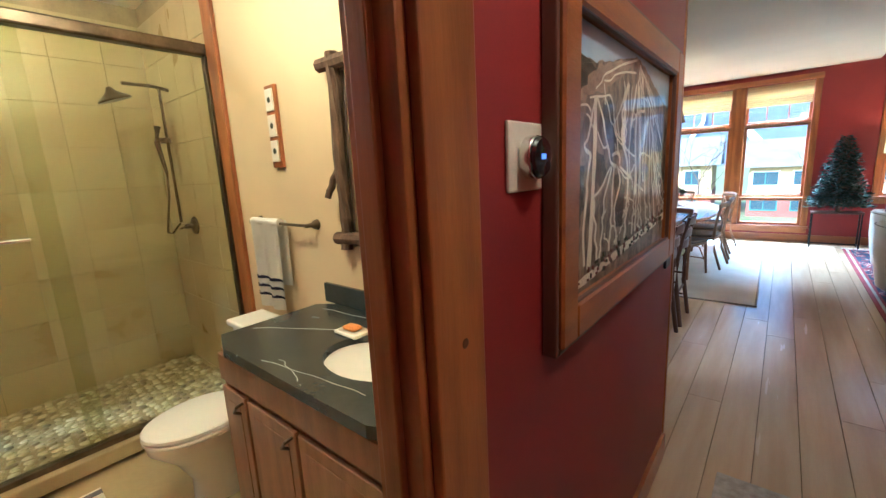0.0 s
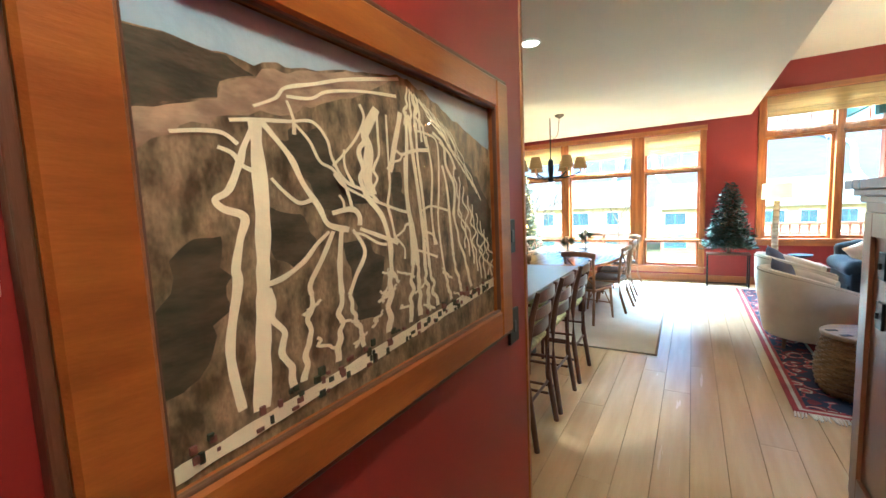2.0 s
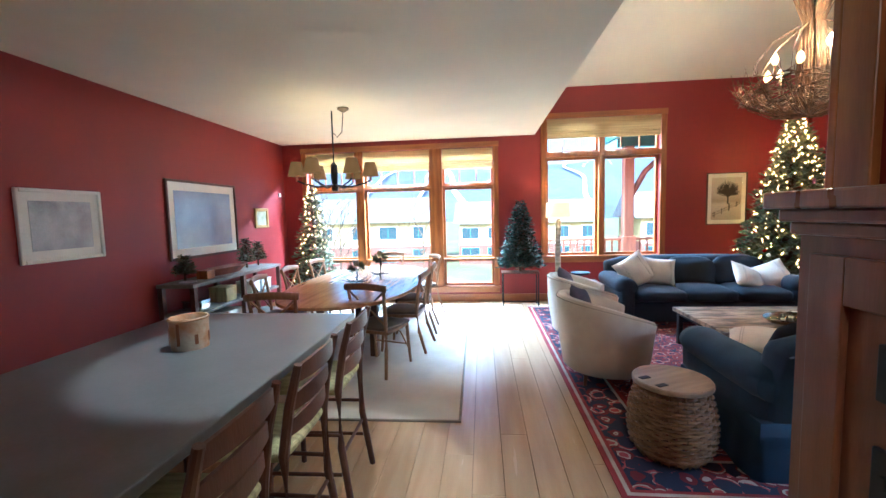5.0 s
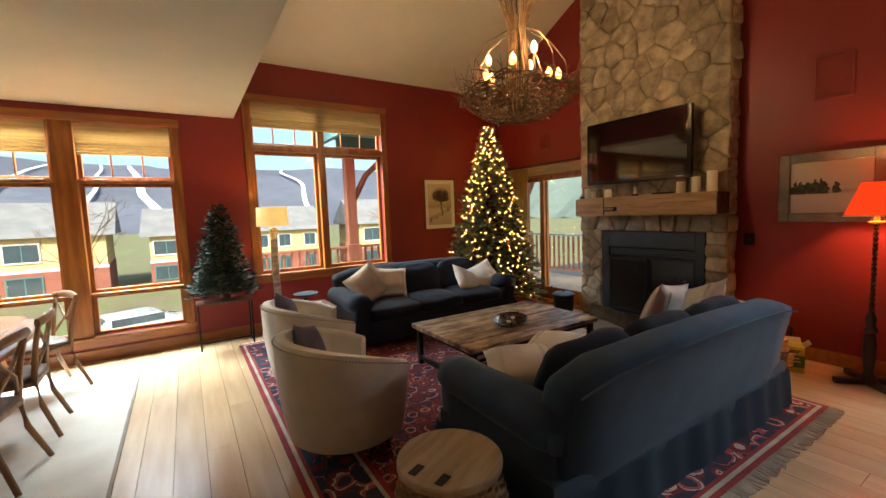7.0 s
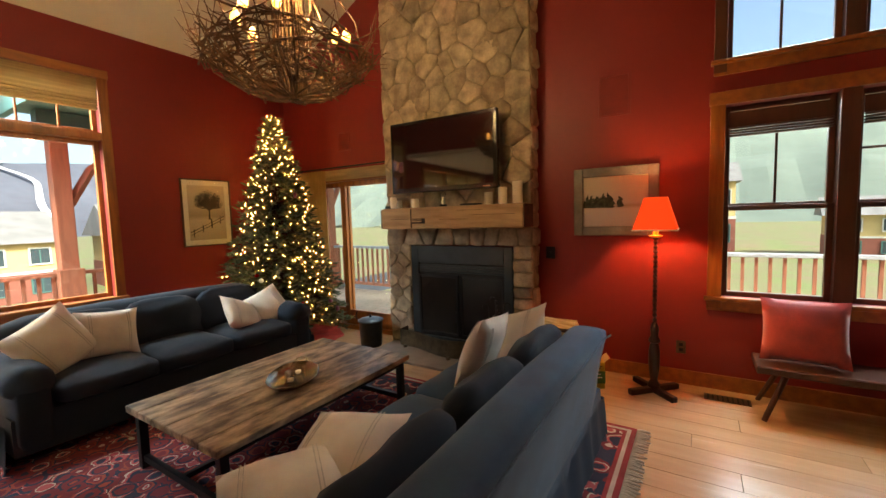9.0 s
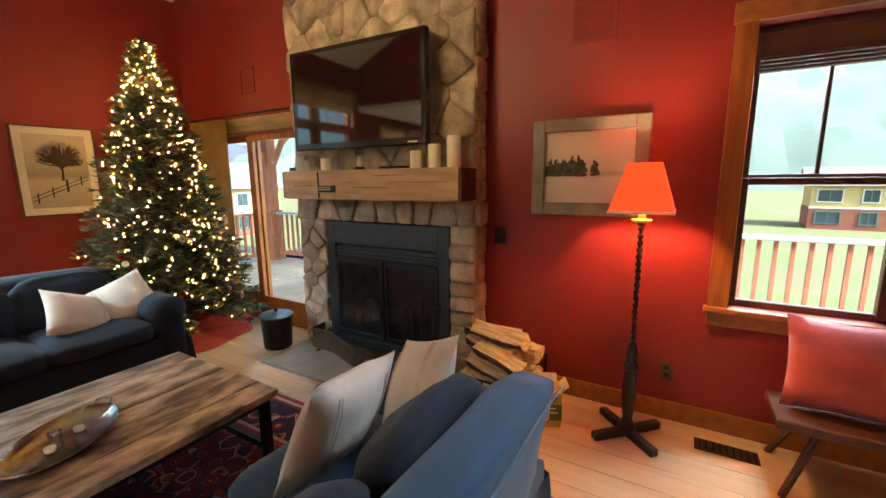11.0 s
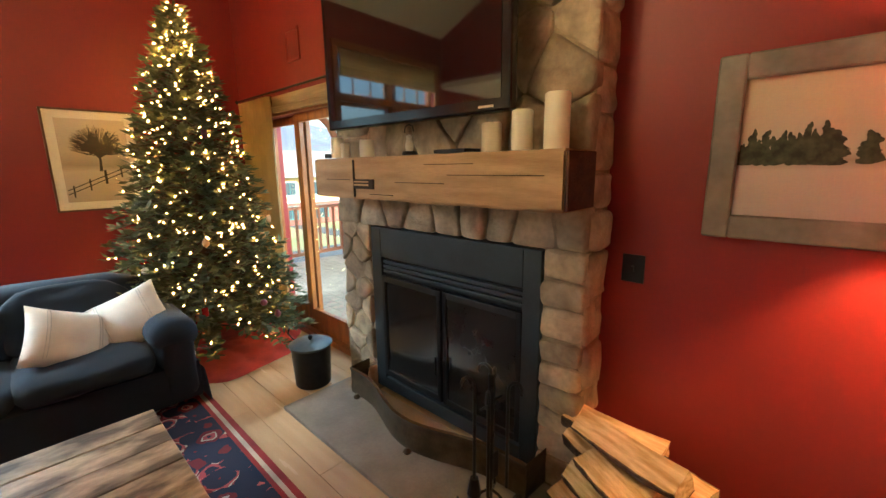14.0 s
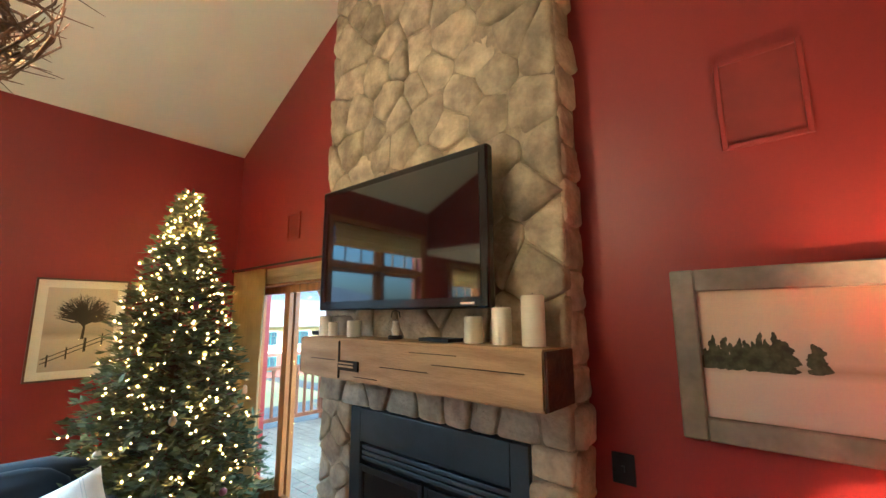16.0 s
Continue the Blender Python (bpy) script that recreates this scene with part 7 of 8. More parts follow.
trail(curve((0.54, 0.71), (0.54, 0.56), (0.56, 0.44), (0.57, 0.33)), 0.008)
trail(curve((0.59, 0.84), (0.59, 0.71), (0.60, 0.62), (0.61, 0.48), (0.62, 0.31)), 0.0053)
trail(curve((0.58, 0.81), (0.63, 0.81), (0.68, 0.78), (0.68, 0.62), (0.67, 0.47), (0.69, 0.28)), 0.004)
trail(curve((0.66, 0.82), (0.71, 0.78), (0.72, 0.70), (0.76, 0.62), (0.75, 0.50)), 0.006)
trail(curve((0.63, 0.80), (0.65, 0.67), (0.64, 0.52), (0.65, 0.39)), 0.0047)
trail(curve((0.69, 0.79), (0.74, 0.75), (0.77, 0.69)), 0.0053)
trail(curve((0.70, 0.70), (0.72, 0.61), (0.73, 0.47), (0.74, 0.33)), 0.006)
trail(curve((0.32, 0.64), (0.34, 0.61), (0.37, 0.59), (0.41, 0.57), (0.46, 0.55), (0.51, 0.53), (0.55, 0.52)), 0.0035)
trail(curve((0.35, 0.71), (0.35, 0.66), (0.37, 0.61)), 0.0035)
trail(curve((0.51, 0.73), (0.53, 0.72), (0.58, 0.74), (0.64, 0.75)), 0.0047)
trail(curve((0.49, 0.69), (0.52, 0.70), (0.53, 0.72)), 0.0035)
trail(curve((0.36, 0.47), (0.39, 0.46), (0.43, 0.43), (0.46, 0.42)), 0.0035)
trail(curve((0.33, 0.58), (0.34, 0.56), (0.34, 0.53)), 0.0035)
trail(curve((0.35, 0.59), (0.36, 0.56), (0.36, 0.53)), 0.0035)
trail(curve((0.49, 0.44), (0.52, 0.46), (0.53, 0.48)), 0.0035)
trail(curve((0.49, 0.44), (0.52, 0.40), (0.52, 0.36)), 0.0035)
trail(curve((0.59, 0.52), (0.64, 0.54), (0.72, 0.52)), 0.0035)
trail(curve((0.60, 0.45), (0.64, 0.43), (0.66, 0.39)), 0.0035)
trail(curve((0.56, 0.48), (0.55, 0.48), (0.53, 0.48)), 0.0035)
trail(curve((0.55, 0.39), (0.60, 0.37), (0.66, 0.34)), 0.0035)
for u0, v0, u1, v1, w in ((0.17, 0.36, 0.20, 0.10, 0.006), (0.25, 0.32, 0.22, 0.10, 0.006), (0.32, 0.30, 0.30, 0.11, 0.007), (0.34, 0.29, 0.37, 0.12, 0.006), (0.47, 0.36, 0.45, 0.13, 0.009), (0.55, 0.33, 0.53, 0.13, 0.007), (0.57, 0.33, 0.57, 0.14, 0.008), (0.60, 0.32, 0.61, 0.14, 0.007), (0.62, 0.31, 0.65, 0.15, 0.006), (0.69, 0.28, 0.72, 0.15, 0.006), (0.74, 0.33, 0.78, 0.16, 0.006), (0.75, 0.50, 0.84, 0.17, 0.006)):
    trail(wiggle(u0, v0, u1, v1, 0.009, 20 + w * 900 + u0), w)
for k in range(5):
    trail(wiggle(0.56 + 0.008 * k, 0.955 - 0.006 * k, 0.545 + 0.022 * k, 0.82 - 0.015 * k, 0.008, 60 + k, 20), 0.0045)
for k in range(9):
    trail(wiggle(0.585 + 0.02 * k, 0.94 - 0.012 * k, 0.72 + 0.025 * k, 0.80 - 0.03 * k, 0.012, 40 + k, 24), 0.0022)
for k in range(9):
    u, v = 0.76 + 0.025 * k, 0.70 - 0.04 * k
    trail(wiggle(u, v, u + 0.05, max(0.18, v - 0.35), 0.03, 80 + k, 24), 0.004)
for k in range(16):
    u, v = rnd.uniform(0.2, 0.85), rnd.uniform(0.16, 0.36)
    trail(wiggle(u, v, u + rnd.choice((-1, 1)) * rnd.uniform(0.03, 0.07), v - rnd.uniform(0.02, 0.06), 0.02, 70 + k, 14), 0.0035)
trail(wiggle(0.0, 0.03, 1.0, 0.15, 0.0, 99), 0.016)
ROCK = mat("map_dark_slope", (0.038, 0.032, 0.018), 0.5, vary=0.35, scale=14, fine=60, second=(0.09, 0.07, 0.04), stretch=(1, 1, 3))
TAN = mat("map_tan_ridge", (0.52, 0.37, 0.22), 0.5, vary=0.25, scale=12, fine=60, second=(0.26, 0.165, 0.105), stretch=(1, 1, 2))


def slope_patch(pts, material, off):
    line = []
    for (ua, va), (ub, vb) in zip(pts, pts[1:] + pts[:1]):
        for k in range(6):
            u, v = ua + (ub - ua) * k / 6, va + (vb - va) * k / 6
            q = Vector((u * 26, v * 26, 3))
            line.append((min(0.995, max(0.005, u + 0.022 * noise.noise(q))), min(0.995, max(0.005, v + 0.018 * noise.noise(q + Vector((9, 4, 0)))))))
    pts = line
    bm = bmesh.new()
    bm.faces.new([bm.verts.new((XH + 0.0148 + off, a0 + (a1 - a0) * u, c0 + (c1 - c0) * v)) for u, v in pts])
    r = bmesh.ops.extrude_face_region(bm, geom=bm.faces[:])
    bmesh.ops.translate(bm, vec=(-0.0006, 0, 0), verts=[v for v in r["geom"] if isinstance(v, bmesh.types.BMVert)])
    part("slope_patch", bm, material, f)


MAPSKY = mat("map_sky", (0.50, 0.58, 0.62), 0.5, vary=0.1, scale=6, second=(0.30, 0.42, 0.55))
slope_patch([(0.005, 0.88), (0.05, 0.885), (0.14, 0.875), (0.25, 0.892), (0.40, 0.945), (0.50, 0.972), (0.56, 0.982), (0.66, 0.945), (0.74, 0.91), (0.84, 0.86), (0.995, 0.80), (0.995, 0.995), (0.005, 0.995)], MAPSKY, 0.0)
slope_patch([(0.005, 0.665), (0.08, 0.72), (0.17, 0.765), (0.26, 0.80), (0.40, 0.87), (0.50, 0.95), (0.40, 0.94), (0.26, 0.89), (0.17, 0.845), (0.09, 0.77), (0.005, 0.72)], TAN, 0.0)
slope_patch([(0.005, 0.725), (0.09, 0.775), (0.17, 0.85), (0.14, 0.872), (0.05, 0.882), (0.005, 0.877)], ROCK, 0.0)
slope_patch([(0.20, 0.71), (0.24, 0.74), (0.30, 0.76), (0.33, 0.66), (0.36, 0.58), (0.34, 0.53), (0.29, 0.54), (0.25, 0.63)], ROCK, 0.0)
slope_patch([(0.005, 0.30), (0.05, 0.48), (0.10, 0.50), (0.11, 0.36), (0.06, 0.20), (0.005, 0.18)], ROCK, 0.0)
slope_patch([(0.18, 0.55), (0.24, 0.53), (0.28, 0.46), (0.22, 0.40), (0.18, 0.42)], ROCK, 0.0)
slope_patch([(0.36, 0.66), (0.40, 0.60), (0.42, 0.56), (0.36, 0.55), (0.33, 0.61)], ROCK, 0.0)
slope_patch([(0.49, 0.67), (0.53, 0.66), (0.53, 0.52), (0.49, 0.53)], ROCK, 0.0)
slope_patch([(0.82, 0.74), (0.90, 0.66), (0.995, 0.52), (0.995, 0.26), (0.92, 0.26), (0.86, 0.50)], ROCK, 0.0)
slope_patch([(0.34, 0.44), (0.40, 0.44), (0.45, 0.38), (0.43, 0.20), (0.36, 0.20)], ROCK, 0.0)
VIL = mat("map_village", (0.20, 0.08, 0.06), 0.5)
for k in range(90):
    u = rnd.uniform(0.03, 0.97)
    v = 0.02 + 0.12 * u + rnd.uniform(-0.015, 0.045)
    part("village_mark", bx(xm - 0.001, xm + 0.0034, a0 + (a1 - a0) * u, a0 + (a1 - a0) * u + rnd.uniform(0.004, 0.015), c0 + (c1 - c0) * v, c0 + (c1 - c0) * v + rnd.uniform(0.004, 0.016)), VIL if k % 2 else GREEN, f)
p = part("glazing", bx(XH + 0.0225, XH + 0.0245, a0 - 0.004, a1 + 0.004, c0 - 0.004, c1 + 0.004), MAPGLASS, f)
p.visible_shadow = False

thermo = thing("thermostat", "round black dial thermostat on a cream wall plate", "thermostat", XH, 0.722, 1.553)
part("plate", bx(0, 0.008, -0.066, 0.066, -0.062, 0.066, bevel=0.004), mat("cream_plastic", (0.72, 0.64, 0.46), 0.4, vary=0.02), thermo)
smooth(part("ring", move(lathe(bmesh.new(), [(0.036, 0.008), (0.040, 0.012), (0.040, 0.030), (0.036, 0.034)], 36), pose(0, 0.004, 0.0, 0, 90, 0)), CHROME, thermo), 40)
smooth(part("dial", move(lathe(bmesh.new(), [(0.038, 0.030), (0.0385, 0.036), (0.034, 0.041), (0, 0.042)], 36), pose(0, 0.004, 0.0, 0, 90, 0)), SCREEN, thermo, "glossy black glass dial"), 40)
part("readout", bx(0.0421, 0.0425, -0.006, 0.012, -0.004, 0.006), glow("readout", (0.3, 0.4, 1.0), 0.25, (0.1, 0.1, 0.3)), thermo)
for z, h, w, lb in ((1.446, 0.12, 0.058, "black wall keypad beside the map"), (1.118, 0.125, 0.085, "black light switch beside the map")):
    k = thing("wall_control", lb, "switch", XH, 2.05, z)
    part("cover", bx(0, 0.012, -w / 2, w / 2, -h / 2, h / 2, bevel=0.003), BLACK, k)
    part("button", bx(0.012, 0.016, -0.012, 0.012, -0.02, 0.02, bevel=0.001), INSERT, k)

# wood-clad half wall with a cap, and framed glass above it
half = thing("trim_half_wall", "dark wood panelled wainscot with a moulded cap", "wainscot", kind="structure")
CLAD = mat("panelled_wood", (0.24, 0.095, 0.045), 0.3, vary=0.14, scale=3, fine=40, bump=0.06, stretch=(6, 6, 0.7))
part("body", bx(0.815, 0.908, 0.9, 3.20, 0, 1.55), CLAD, half)
for y0 in (0.95, 1.7, 2.45):
    bm = bmesh.new()
    for a, b, c, d in ((y0, y0 + 0.09, 0.16, 1.46), (y0 + 0.61, y0 + 0.70, 0.16, 1.46), (y0 + 0.09, y0 + 0.61, 0.16, 0.28), (y0 + 0.09, y0 + 0.61, 1.36, 1.46)):
        box(bm, 0.798, 0.815, a, b, c, d, 0.003)
    part("panel", bm, CLAD, half)
for w, z0, z1 in ((0.02, 1.50, 1.53), (0.04, 1.53, 1.56), (0.068, 1.56, 1.60)):
    part("moulding", bx(0.815 - w, 1.02 + w * 0.6, 0.9, 3.20 + w * 0.5, z0, z1, bevel=0.006), CLAD, half)
part("corner_trim", bx(0.885, 1.045, 3.21, 3.235, 1.60, LOW, bevel=0.004), TRIM, half)
part("corner_trim", bx(0.885, 0.908, 3.12, 3.21, 1.60, LOW, bevel=0.004), TRIM, half)
pg = thing("framed_print", "dark framed glazed picture on the partition", "picture")
bm = bmesh.new()
for a, b, c, d in ((2.2, 2.25, 1.66, 2.4), (2.95, 3.0, 1.66, 2.4), (2.25, 2.95, 1.66, 1.71), (2.25, 2.95, 2.35, 2.4)):
    box(bm, 0.885, 0.908, a, b, c, d, 0.004)
part("frame", bm, STOOLWOOD, pg)
part("glass_front", bx(0.895, 0.905, 2.245, 2.955, 1.705, 2.355), mat("dark_print", (0.10, 0.075, 0.06), 0.05, vary=0.2, scale=3, bump=0), pg)
for z in (1.05, 1.25):
    k = thing("wall_control", "black switch plate on the panelled half wall", "switch", 0.815, 2.95, z)
    part("cover", bx(-0.012, 0, -0.035, 0.035, -0.055, 0.055, bevel=0.003), BLACK, k)
    part("toggle", bx(-0.022, -0.012, -0.005, 0.005, -0.012, 0.012), BLACK, k)
mat_ = thing("door_mat", "small beige patterned mat on the hall floor", "rug", 0.27, 1.72, 0.0)
part("pile", bx(-0.42, 0.42, -0.48, 0.48, 0.0, 0.01, bevel=0.003), mat("beige_mat", (0.50, 0.44, 0.36), 0.95, vary=0.2, scale=22, fine=240, bump=0.4, second=(0.34, 0.29, 0.23)), mat_)
# ---- bathroom ----
TRAV = mat("travertine_tile", (0.47, 0.38, 0.19), 0.3, vary=0.08, scale=2.2, fine=30, bump=0.05, second=(0.42, 0.33, 0.16), rand=0.04)
GROUT = mat("grout", (0.38, 0.30, 0.15), 0.9)
wall("wall_shower_back", "tan tiled shower wall", "y", -1.2, 1.26, -4.08, -4.02, -0.1, LOW, material=GROUT)
wall("wall_shower_north", "tan tiled shower side wall", "x", -4.02, -2.75, BW + 0.012, BW + 0.06, -0.1, LOW, material=GROUT)
for wl, pl in ((bpy.data.objects["wall_shower_back"], lambda u, z: bx(-4.02, -4.008, u + 0.002, u + 0.304, z + 0.002, z + 0.304)), (bpy.data.objects["wall_shower_north"], lambda u, z: bx(u + 0.002, u + 0.304, BW, BW + 0.012, z + 0.002, z + 0.304))):
    for i in range(8 if "back" in wl.name else 4):
        for j in range(9):
            part("tile", pl((-1.2 if "back" in wl.name else -4.005) + i * 0.306, 0.0 + j * 0.306), TRAV, wl)
floor_shower = tagged(part("floor_shower", bx(-4.02, -2.89, -1.2, BW, 0.0, 0.03), GROUT), "tan and cream pebble shower floor", "floor", kind="structure")
PEBBLE = mat("river_pebble", (0.5, 0.42, 0.25), 0.45, vary=0.1, scale=20, fine=80, bump=0.1)
pn = PEBBLE.node_tree
isle = pn.nodes.new("ShaderNodeNewGeometry")
tone = pn.nodes.new("ShaderNodeValToRGB")
tone.color_ramp.elements.new(0.4)
tone.color_ramp.elements.new(0.75)
for e, c in zip(tone.color_ramp.elements, ((0.16, 0.12, 0.06), (0.42, 0.33, 0.16), (0.55, 0.46, 0.26), (0.62, 0.55, 0.38))):
    e.color = (*c, 1)
pn.links.new(isle.outputs["Random Per Island"], tone.inputs[0])
pn.links.new(tone.outputs[0], pn.nodes["Principled BSDF"].inputs["Base Color"].links[0].from_node.inputs[0])
rnd = random.Random(31)
verts, faces = [], []
for i in range(19):
    for j in range(41):
        px, py = -3.99 + i * 0.059 + (0.03 if j % 2 else 0) + rnd.uniform(-0.01, 0.01), -1.17 + j * 0.058 + rnd.uniform(-0.01, 0.01)
        rx_, ry_, turn = rnd.uniform(0.020, 0.031), rnd.uniform(0.017, 0.027), rnd.uniform(0, math.pi)
        b = len(verts)
        for grow, z in ((1.0, 0.029), (0.9, 0.035), (0.5, 0.039)):
            for k in range(8):
                t = k * math.tau / 8
                u, v = math.cos(t) * rx_ * grow, math.sin(t) * ry_ * grow
                verts.append((px + u * math.cos(turn) - v * math.sin(turn), py + u * math.sin(turn) + v * math.cos(turn), z))
        for ring in (0, 8):
            faces += [(b + ring + k, b + ring + (k + 1) % 8, b + ring + 8 + (k + 1) % 8, b + ring + 8 + k) for k in range(8)]
        faces.append(tuple(b + 16 + k for k in range(8)))
me = bpy.data.meshes.new("pebble_bed")
me.from_pydata(verts, [], faces)
me.materials.append(PEBBLE)
bed = new("pebble_bed", me)
bed.parent = floor_shower
smooth(tagged(bed, kind="stuff"), 60)
tagged(part("floor_bath", bx(-2.88, XH - 0.10, -1.5, BW, -0.012, 0.004), TRAV), "tan tiled bathroom floor", "floor", kind="structure")
curb = tagged(part("shower_curb", bx(-2.92, -2.76, -1.2, BW, 0.03, 0.11, bevel=0.006), TRAV), "tan tiled shower curb", "curb", kind="structure")
shw = thing("shower_enclosure", "sliding glass shower doors with dark bronze rails", "shower", -2.84, 0.0, 0.11)
part("top_rail", bx(-0.04, 0.04, -1.2, BW, 2.19, 2.26, bevel=0.012), BRONZE, shw)
part("bottom_rail", bx(-0.03, 0.03, -1.2, BW, 0.0, 0.03, bevel=0.004), BRONZE, shw)
part("wall_rail", bx(-0.025, 0.025, BW - 0.03, BW, 0.03, 2.19, bevel=0.004), BRONZE, shw)
for x, y0, y1 in ((0.012, -1.15, 0.36), (-0.014, 0.28, BW - 0.03)):
    p = part("glass_door", bx(x - 0.004, x + 0.004, y0, y1, 0.035, 2.19), SHOWERGLASS, shw)
    p.visible_shadow = False
hd = part("towel_handle", rod(bmesh.new(), (0.05, -0.35, 1.2), (0.05, 0.24, 1.2), 0.010), CHROME, shw)
for y in (-0.3, 0.22):
    part("standoff", rod(bmesh.new(), (0.015, y, 1.2), (0.05, y, 1.2), 0.007), CHROME, hd)
post_ = tagged(part("trim_shower_post", bx(-2.79, -2.66, BW - 0.025, BW, 0, LOW, bevel=0.004), TRIM), "stained pine post beside the shower", "trim", kind="structure")
sb = thing("shower_fixture", "dark bronze shower head with hose and valve", "shower fixture", -3.58, BW, 0)
part("arm", tube(bmesh.new(), [(0, 0, 2.22), (0, -0.10, 2.24), (0, -0.28, 2.24)], 0.012, 10), BRONZE, sb)
smooth(part("head", move(lathe(bmesh.new(), [(0.015, 0.09), (0.03, 0.06), (0.10, 0.012), (0.10, 0.0), (0, 0.0)], 28), pose(0, -0.33, 2.12, 18, 0, 0)), BRONZE, sb), 40)
part("riser", rod(bmesh.new(), (0, -0.06, 1.25), (0, -0.06, 2.23), 0.010), BRONZE, sb)
part("hand_shower", tube(bmesh.new(), [(0.0, -0.11, 1.96), (0.0, -0.13, 1.85), (0.0, -0.10, 1.62)], [0.025, 0.018, 0.012], 10), BRONZE, sb)
part("holder", bx(-0.02, 0.02, -0.12, -0.04, 1.84, 1.88, bevel=0.004), BRONZE, sb)
part("hose", tube(bmesh.new(), [(0, -0.10, 1.62), (0.03, -0.12, 1.45), (0.02, -0.15, 1.28), (0.0, -0.16, 1.18), (-0.03, -0.12, 1.17), (-0.02, -0.06, 1.24)], 0.008, 8), BRONZE, sb)
part("valve", move(lathe(bmesh.new(), [(0.07, 0.0), (0.065, 0.012), (0.02, 0.02), (0.018, 0.07), (0, 0.075)], 24), pose(0.1, 0, 1.22, 90, 0, 0)), BRONZE, sb)
part("lever", rod(bmesh.new(), (0.1, -0.06, 1.22), (0.02, -0.08, 1.20), 0.007), BRONZE, sb)

van = thing("vanity", "wooden bathroom vanity with dark veined stone top", "vanity", -1.21, BW, 0)
VW0, VW1, VD = -0.60, 0.48, 0.60
VEIN = mat("veined_soapstone", (0.048, 0.055, 0.052), 0.25, vary=0.15, scale=3, fine=50, bump=0.03)
SINKX = 0.12
bm = bmesh.new()
n = 40
inner = [(SINKX + 0.215 * math.cos(k * math.tau / n), -0.31 + 0.165 * math.sin(k * math.tau / n)) for k in range(n)]


def edge_pt(k):
    c, s = math.cos(k * math.tau / n), math.sin(k * math.tau / n)
    t = min(((VW1 if c > 0 else VW0) - SINKX) / c if abs(c) > 1e-6 else 9, ((0 if s > 0 else -VD) + 0.31) / s if abs(s) > 1e-6 else 9)
    return SINKX + c * t, -0.31 + s * t


outer = [edge_pt(k) for k in range(n)]
top = [[bm.verts.new((x, y, z)) for x, y in ring] for ring, z in ((outer, 0.86), (outer, 0.90), (inner, 0.90), (inner, 0.86))]
for a, b in zip(top, top[1:] + top[:1]):
    for k in range(n):
        bm.faces.new((a[k], a[(k + 1) % n], b[(k + 1) % n], b[k]))
part("worktop", bm, VEIN, van, "dark grey-green veined stone top")
for (xa, ya), (xb, yb) in (((-0.55, -0.42), (-0.12, -0.18)), ((-0.2, -0.56), (0.3, -0.5)), ((-0.5, -0.10), (0.0, -0.05)), ((-0.15, -0.52), (0.05, -0.57))):
    part("vein", tube(bmesh.new(), [(xa + (xb - xa) * t + 0.012 * noise.noise(Vector((t * 5, xa, 0))), ya + (yb - ya) * t + 0.02 * noise.noise(Vector((t * 4, ya, 3))), 0.8998) for t in [k / 10 for k in range(11)]], 0.0016, 4), mat("white_vein", (0.5, 0.5, 0.46), 0.3), van)
part("backsplash", bx(VW0, VW1, -0.02, 0, 0.90, 1.0, bevel=0.003), VEIN, van)
bm = lathe(bmesh.new(), [(1.0, 0.872), (0.96, 0.83), (0.8, 0.76), (0.4, 0.725), (0, 0.72)], 40)
for v in bm.verts:
    v.co.x, v.co.y = SINKX + v.co.x * 0.218, -0.31 + v.co.y * 0.168
smooth(part("basin", bm, WHITE, van, "white oval undermount basin"))
part("body", bx(VW0 + 0.03, VW1, -VD + 0.035, 0, 0.08, 0.859), CHAIRWOOD, van)
for x0, x1, z0, z1, knob in ((VW0 + 0.04, VW0 + 0.24, 0.12, 0.70, True), (VW0 + 0.26, VW0 + 0.60, 0.12, 0.70, True), (VW0 + 0.62, VW1 - 0.01, 0.12, 0.70, True), (VW0 + 0.04, VW1 - 0.01, 0.73, 0.845, False)):
    d = part("cabinet_door" if knob else "drawer_front", bx(x0, x1, -VD + 0.015, -VD + 0.034, z0, z1, bevel=0.004), CHAIRWOOD, van)
    if knob:
        part("panel", bx(x0 + 0.045, x1 - 0.045, -VD + 0.0125, -VD + 0.0145, z0 + 0.05, z1 - 0.05), CHAIRWOOD, d)
        part("pull", tube(bmesh.new(), [(x1 - 0.05, -VD + 0.015, z1 - 0.08), (x1 - 0.045, -VD - 0.012, z1 - 0.06), (x1 - 0.02, -VD - 0.012, z1 - 0.03), (x1 - 0.012, -VD + 0.015, z1 - 0.02)], 0.006, 8), BRONZE, d)
soap = thing("soap_dish", "white dish with an amber soap bar", "soap dish", -1.33, BW - 0.22, 0.90)
part("dish", bx(-0.07, 0.07, -0.045, 0.045, 0, 0.016, bevel=0.006), WHITE, soap)
part("soap", move(soft_box(0.075, 0.05, 0.018, 0.008, 0.003, 4), pose(0, 0, 0.0255)), mat("amber_soap", (0.75, 0.30, 0.04), 0.3), soap)
toilet = thing("toilet", "cream white toilet with a closed lid", "toilet", -2.12, BW - 0.10, 0.004)


def egg(bm, zs):
    rings = []
    for s, z, dy in zs:
        rings.append([bm.verts.new((0.185 * s * math.cos(t), -0.47 + dy + (0.25 if math.sin(t) < 0 else 0.21) * s * math.sin(t), z)) for t in [k * math.tau / 36 for k in range(36)]])
    for a, b in zip(rings, rings[1:]):
        for k in range(36):
            bm.faces.new((a[k], a[(k + 1) % 36], b[(k + 1) % 36], b[k]))
    bm.faces.new(rings[0][::-1]), bm.faces.new(rings[-1])
    return bm


